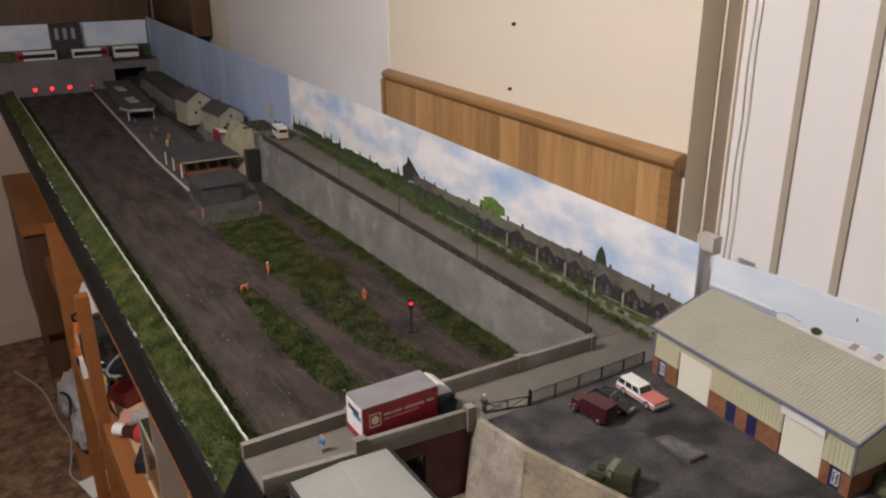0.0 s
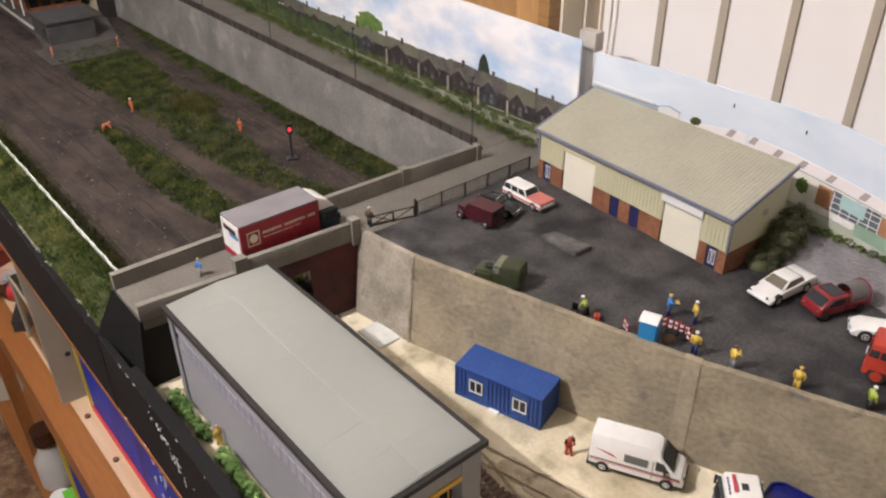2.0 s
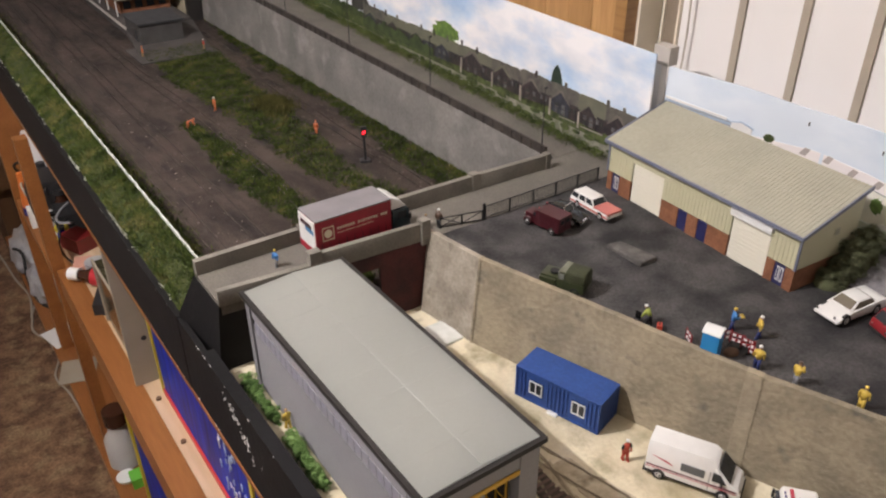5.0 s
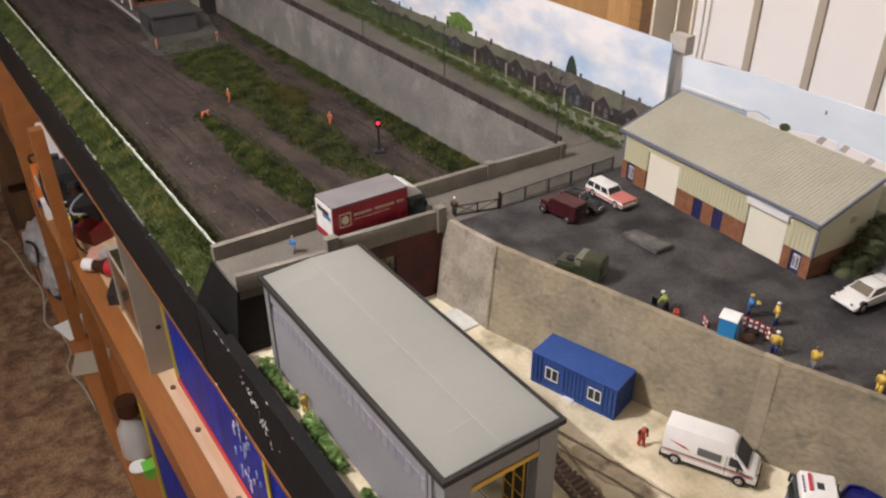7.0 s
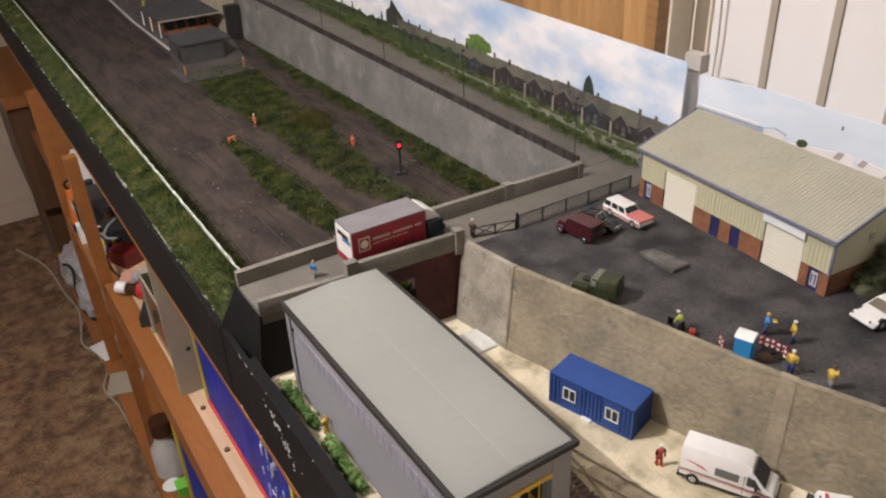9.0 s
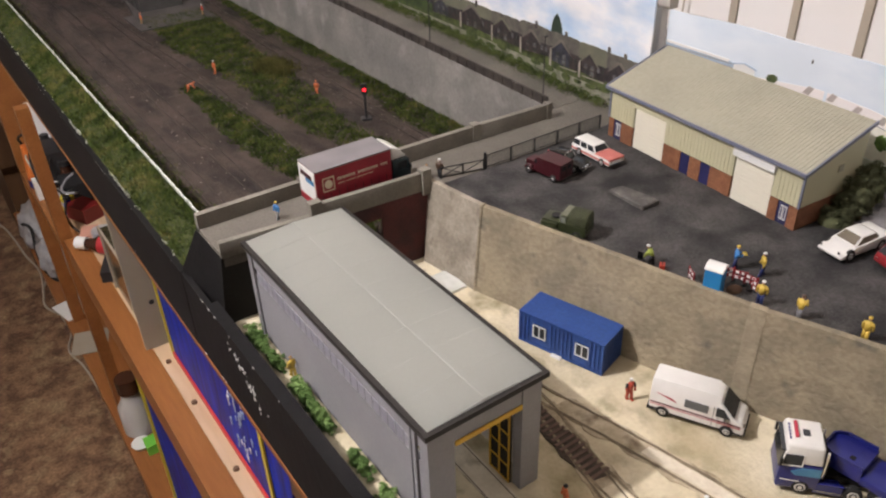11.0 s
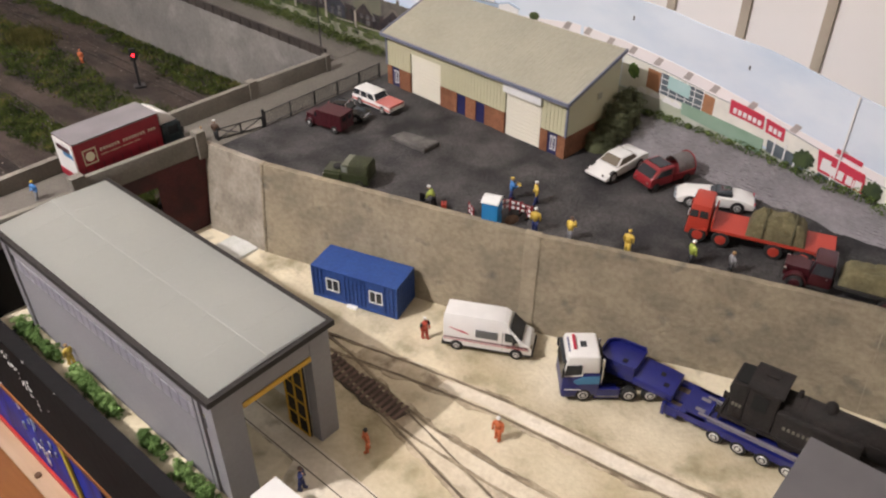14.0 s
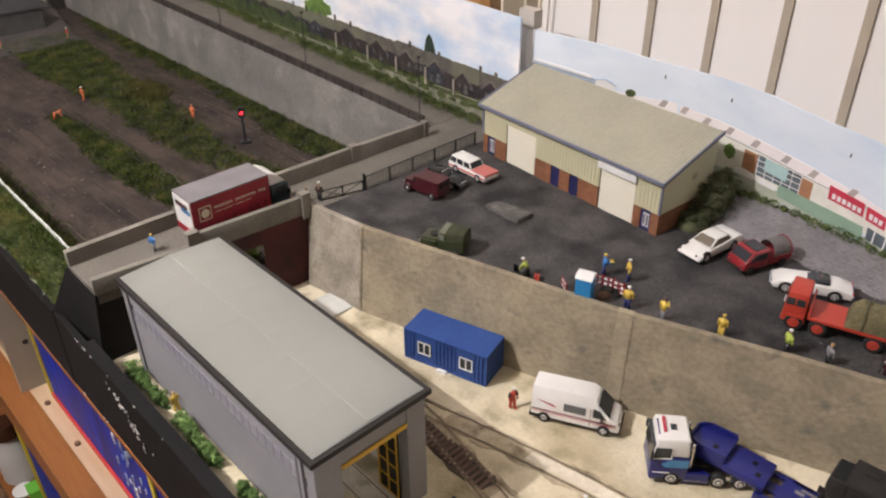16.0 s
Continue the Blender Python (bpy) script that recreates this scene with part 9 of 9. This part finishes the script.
def bottle(name, m, r, h, neck, body, cap, label, cat="bottle", cap_h=0.02):
    b = thing(name, label, cat, m)
    prof = [(0.0, r * 0.9), (0.02 * h, r), (0.62 * h, r), (0.80 * h, neck * 1.15), (h, neck)]
    bm = bmesh.new()
    loft(bm, [[(q * math.cos(2 * math.pi * k / 18), q * math.sin(2 * math.pi * k / 18), z) for k in range(18)] for z, q in prof])
    part("body", bm, body, b, smooth=False)
    part("cap", rod(bmesh.new(), (0, 0, h + 0.0002), (0, 0, h + cap_h), neck * 1.25, 16), cap, b)
    return b


bt = bottle("bottle", pose(0.0225, 1.110, -0.3235, 90, 0, 224), 0.018, 0.070, 0.010, "amber", "white", "brown glass bottle with a red label lying down, white cap", cap_h=0.022)
part("label_band", rod(bmesh.new(), (0, 0, 0.012), (0, 0, 0.040), 0.0184, 18), "red_gloss", bt, "bright red label")
bottle("jar", pose(-0.034, 1.205, -0.851), 0.036, 0.118, 0.020, "milk_jar", "amber", "cloudy white plastic jar with a dark brown lid", "jar", 0.036)
lone("spray_box", sbox(-0.046, -0.018, 1.105, 1.140, -0.8515, -0.825, r=0.002), "green_label", "small bright green carton on the lower shelf", "carton")
lone("saucer", rod(bmesh.new(), (-0.050, 1.148, -0.8515), (-0.050, 1.148, -0.842), 0.018, 20, 0.022), "white", "white plastic saucer on the lower shelf", "saucer")
for x0, y0, yaw, mat, lab in ((-0.055, 1.79, 14, "white", "sheet of white paper hanging over the shelf"), (-0.060, 1.61, -18, "beige_card", "piece of pale card lying on the lower shelf")):
    lone("paper", sbox(-0.03, 0.06, -0.05, 0.05, 0, 0.0012, r=0.0003), mat, lab, "paper", m=pose(x0, y0, -0.851, 0, 0, yaw))
for k, (x, y, s, mat, lab) in enumerate(((-0.020, 2.25, 0.078, "grey_plastic", "crumpled grey plastic bag on the lower shelf"), (-0.030, 2.04, 0.058, "grey_plastic", "small crumpled plastic bag on the lower shelf"))):
    bm = bmesh.new()
    bmesh.ops.create_icosphere(bm, subdivisions=4, radius=1)
    for v in bm.verts:
        f = 1 + 0.30 * noise.noise(v.co * 2.2 + Vector((k * 5, 0, 0))) + 0.12 * noise.noise(v.co * 6)
        v.co = Vector((v.co.x * s * 0.8 * f, v.co.y * s * 1.4 * f, max(-0.6, v.co.z * f) * s))
    lone("plastic_bag", bm, mat, lab, "bag", m=pose(x, y, -0.851 + 0.6 * s), smooth=True)


def cable(pts, r, mat, label, name="cable"):
    cu = bpy.data.curves.new(name, "CURVE")
    cu.dimensions, cu.bevel_depth, cu.bevel_resolution = "3D", r, 2
    sp = cu.splines.new("BEZIER")
    sp.bezier_points.add(len(pts) - 1)
    for b, p in zip(sp.bezier_points, pts):
        b.co, b.handle_left_type, b.handle_right_type = p, "AUTO", "AUTO"
    cu.materials.append(M[mat])
    return tagged(new(name, cu), label, "cable", group="loose cables")


FZ = -1.146
cable([(-0.040, 3.52, FZ), (-0.052, 3.04, FZ), (-0.058, 2.80, FZ), (-0.045, 2.55, FZ), (-0.08, 2.43, FZ)], 0.0038, "cord", "pale cable trailing over the carpet")
cable([(-0.19, 3.25, FZ), (-0.11, 3.02, FZ), (-0.093, 2.90, FZ), (-0.079, 2.72, FZ), (-0.06, 2.58, FZ), (-0.078, 2.43, FZ), (-0.091, 2.33, FZ), (-0.062, 2.25, FZ)], 0.0038, "cord", "pale cable trailing over the carpet")
cable([(-0.060, 2.24, FZ), (-0.056, 2.12, FZ), (-0.084, 2.03, FZ), (-0.066, 1.92, FZ), (-0.056, 1.76, FZ), (-0.050, 1.60, FZ), (-0.048, 1.42, FZ), (-0.052, 1.0, FZ)], 0.0032, "cord", "pale cable along the foot of the shelving")
cable([(-0.045, 2.30, -0.847), (-0.075, 2.24, -0.775), (-0.060, 2.16, -0.760), (-0.070, 2.08, -0.80), (-0.058, 1.98, -0.845), (-0.02, 1.93, -0.847)], 0.0045, "tyre", "black flex looped over the plastic bags")
# jumble on the shelf under the far part
for x, y, sx, sy, sz, mat, lab in ((0.004, 1.305, 0.022, 0.030, 0.016, "toy_red", "red plastic tub lying on the shelf"), (-0.012, 1.205, 0.016, 0.022, 0.010, "flesh_card", "pale pink card folded on the shelf"),
                                   (0.014, 1.41, 0.028, 0.036, 0.022, "iron", "black plastic case on the shelf"), (-0.012, 1.375, 0.012, 0.020, 0.014, "pack_yellow", "small yellow carton on the shelf"),
                                   (0.020, 1.50, 0.040, 0.045, 0.045, "iron", "black plastic box on the shelf"), (0.025, 1.60, 0.040, 0.040, 0.030, "grey_plastic", "grey plastic box on the shelf"),
                                   (0.012, 1.665, 0.026, 0.030, 0.065, "white", "white plastic tub on the shelf"), (-0.006, 1.050, 0.020, 0.030, 0.012, "iron", "black pouch on the shelf")):
    lone("carton", sbox(-sx, sx, -sy, sy, 0, 2 * sz, r=0.004), mat, lab, "container", group="jumble on the shelf", m=pose(x, y, -0.3419, 0, 0, 25 * math.sin(y * 40)))
lone("tin_lid", rod(bmesh.new(), (0.006, 1.165, -0.342), (0.006, 1.165, -0.306), 0.020, 20), "grey_plastic", "grey tin standing on the shelf", "tin")
for x, y, r, h, mat, lab in ((0.010, 1.455, 0.016, 0.060, "amber", "small brown bottle on the shelf"), (-0.016, 1.47, 0.012, 0.040, "white", "small white paint pot on the shelf"), (-0.010, 1.545, 0.014, 0.050, "iron", "black aerosol can on the shelf"),
                          (0.004, 1.60, 0.013, 0.070, "grey_plastic", "grey aerosol can on the shelf"), (-0.018, 1.345, 0.010, 0.032, "pack_blue", "small blue paint pot on the shelf"), (-0.020, 1.425, 0.011, 0.030, "milk_jar", "cloudy paint pot on the shelf")):
    bottle("pot", pose(x, y, -0.3419), r, h, r * 0.6, mat, "iron" if mat != "iron" else "white", lab, "pot", h * 0.18)
cable([(-0.025, 1.70, -0.33), (-0.045, 1.66, -0.28), (-0.030, 1.58, -0.25), (-0.048, 1.50, -0.29), (-0.035, 1.42, -0.335), (0.0, 1.36, -0.30)], 0.003, "tyre", "black flex tangled over the jumble")
cable([(-0.02, 1.66, -0.335), (-0.046, 1.60, -0.30), (-0.040, 1.50, -0.325), (-0.046, 1.40, -0.30), (-0.02, 1.33, -0.33)], 0.0025, "cord", "pale flex tangled over the jumble")
cable([(0.020, 1.50, -0.255), (-0.012, 1.46, -0.262), (-0.030, 1.40, -0.290), (-0.022, 1.34, -0.302), (-0.036, 1.27, -0.322), (-0.020, 1.22, -0.338)], 0.0022, "tyre", "black flex hanging over the jumble")
cable([(0.018, 1.43, -0.296), (-0.006, 1.40, -0.297), (-0.018, 1.36, -0.300), (0.004, 1.33, -0.296)], 0.0028, "grey_plastic", "grey plastic lead coiled on the black case")
tb = thing("toy_bottle", "orange plastic bottle with a blue base", "bottle", pose(-0.040, 1.62, -0.3858))
part("body", rod(bmesh.new(), (0, 0, 0.02), (0, 0, 0.105), 0.016, 14, 0.009), "orange_toy", tb)
part("base", rod(bmesh.new(), (0, 0, 0), (0, 0, 0.0198), 0.0168, 14), "royal_blue", tb)
lone("white_tub", sbox(-0.054, -0.026, 1.535, 1.565, -0.3858, -0.34, r=0.003), "white", "small white tub beside the orange bottle", "tub")
# paint flecks on the black fascia
M["fleck"] = material("white_paint_fleck", (0.7, 0.69, 0.66), 0.6)
rng = np.random.default_rng(17)
bm = bmesh.new()
for k in range(46):
    y = 0.265 + rng.normal(0, 0.008) - 0.0012 * k
    z = 0.018 - 0.0011 * k * rng.uniform(0.4, 1.0)
    if not -0.05 < z < 0.03:
        continue
    s = rng.uniform(0.0005, 0.0018)
    bmesh.ops.create_icosphere(bm, subdivisions=1, radius=1, matrix=Matrix.Translation((-0.0360, y, z)) @ Matrix.Diagonal((0.0004, s, s * rng.uniform(0.6, 1.8), 1)))
for k in range(90):
    y = rng.uniform(-0.3, 2.0)
    s = rng.uniform(0.0004, 0.0014)
    bmesh.ops.create_icosphere(bm, subdivisions=1, radius=1, matrix=Matrix.Translation((-0.0362, y, (-0.0555 if k % 2 else 0.0325))) @ Matrix.Diagonal((0.0005, s * 1.6, s, 1)))
part("paint_flecks", bm, "fleck", fascia)["kind"] = "stuff"
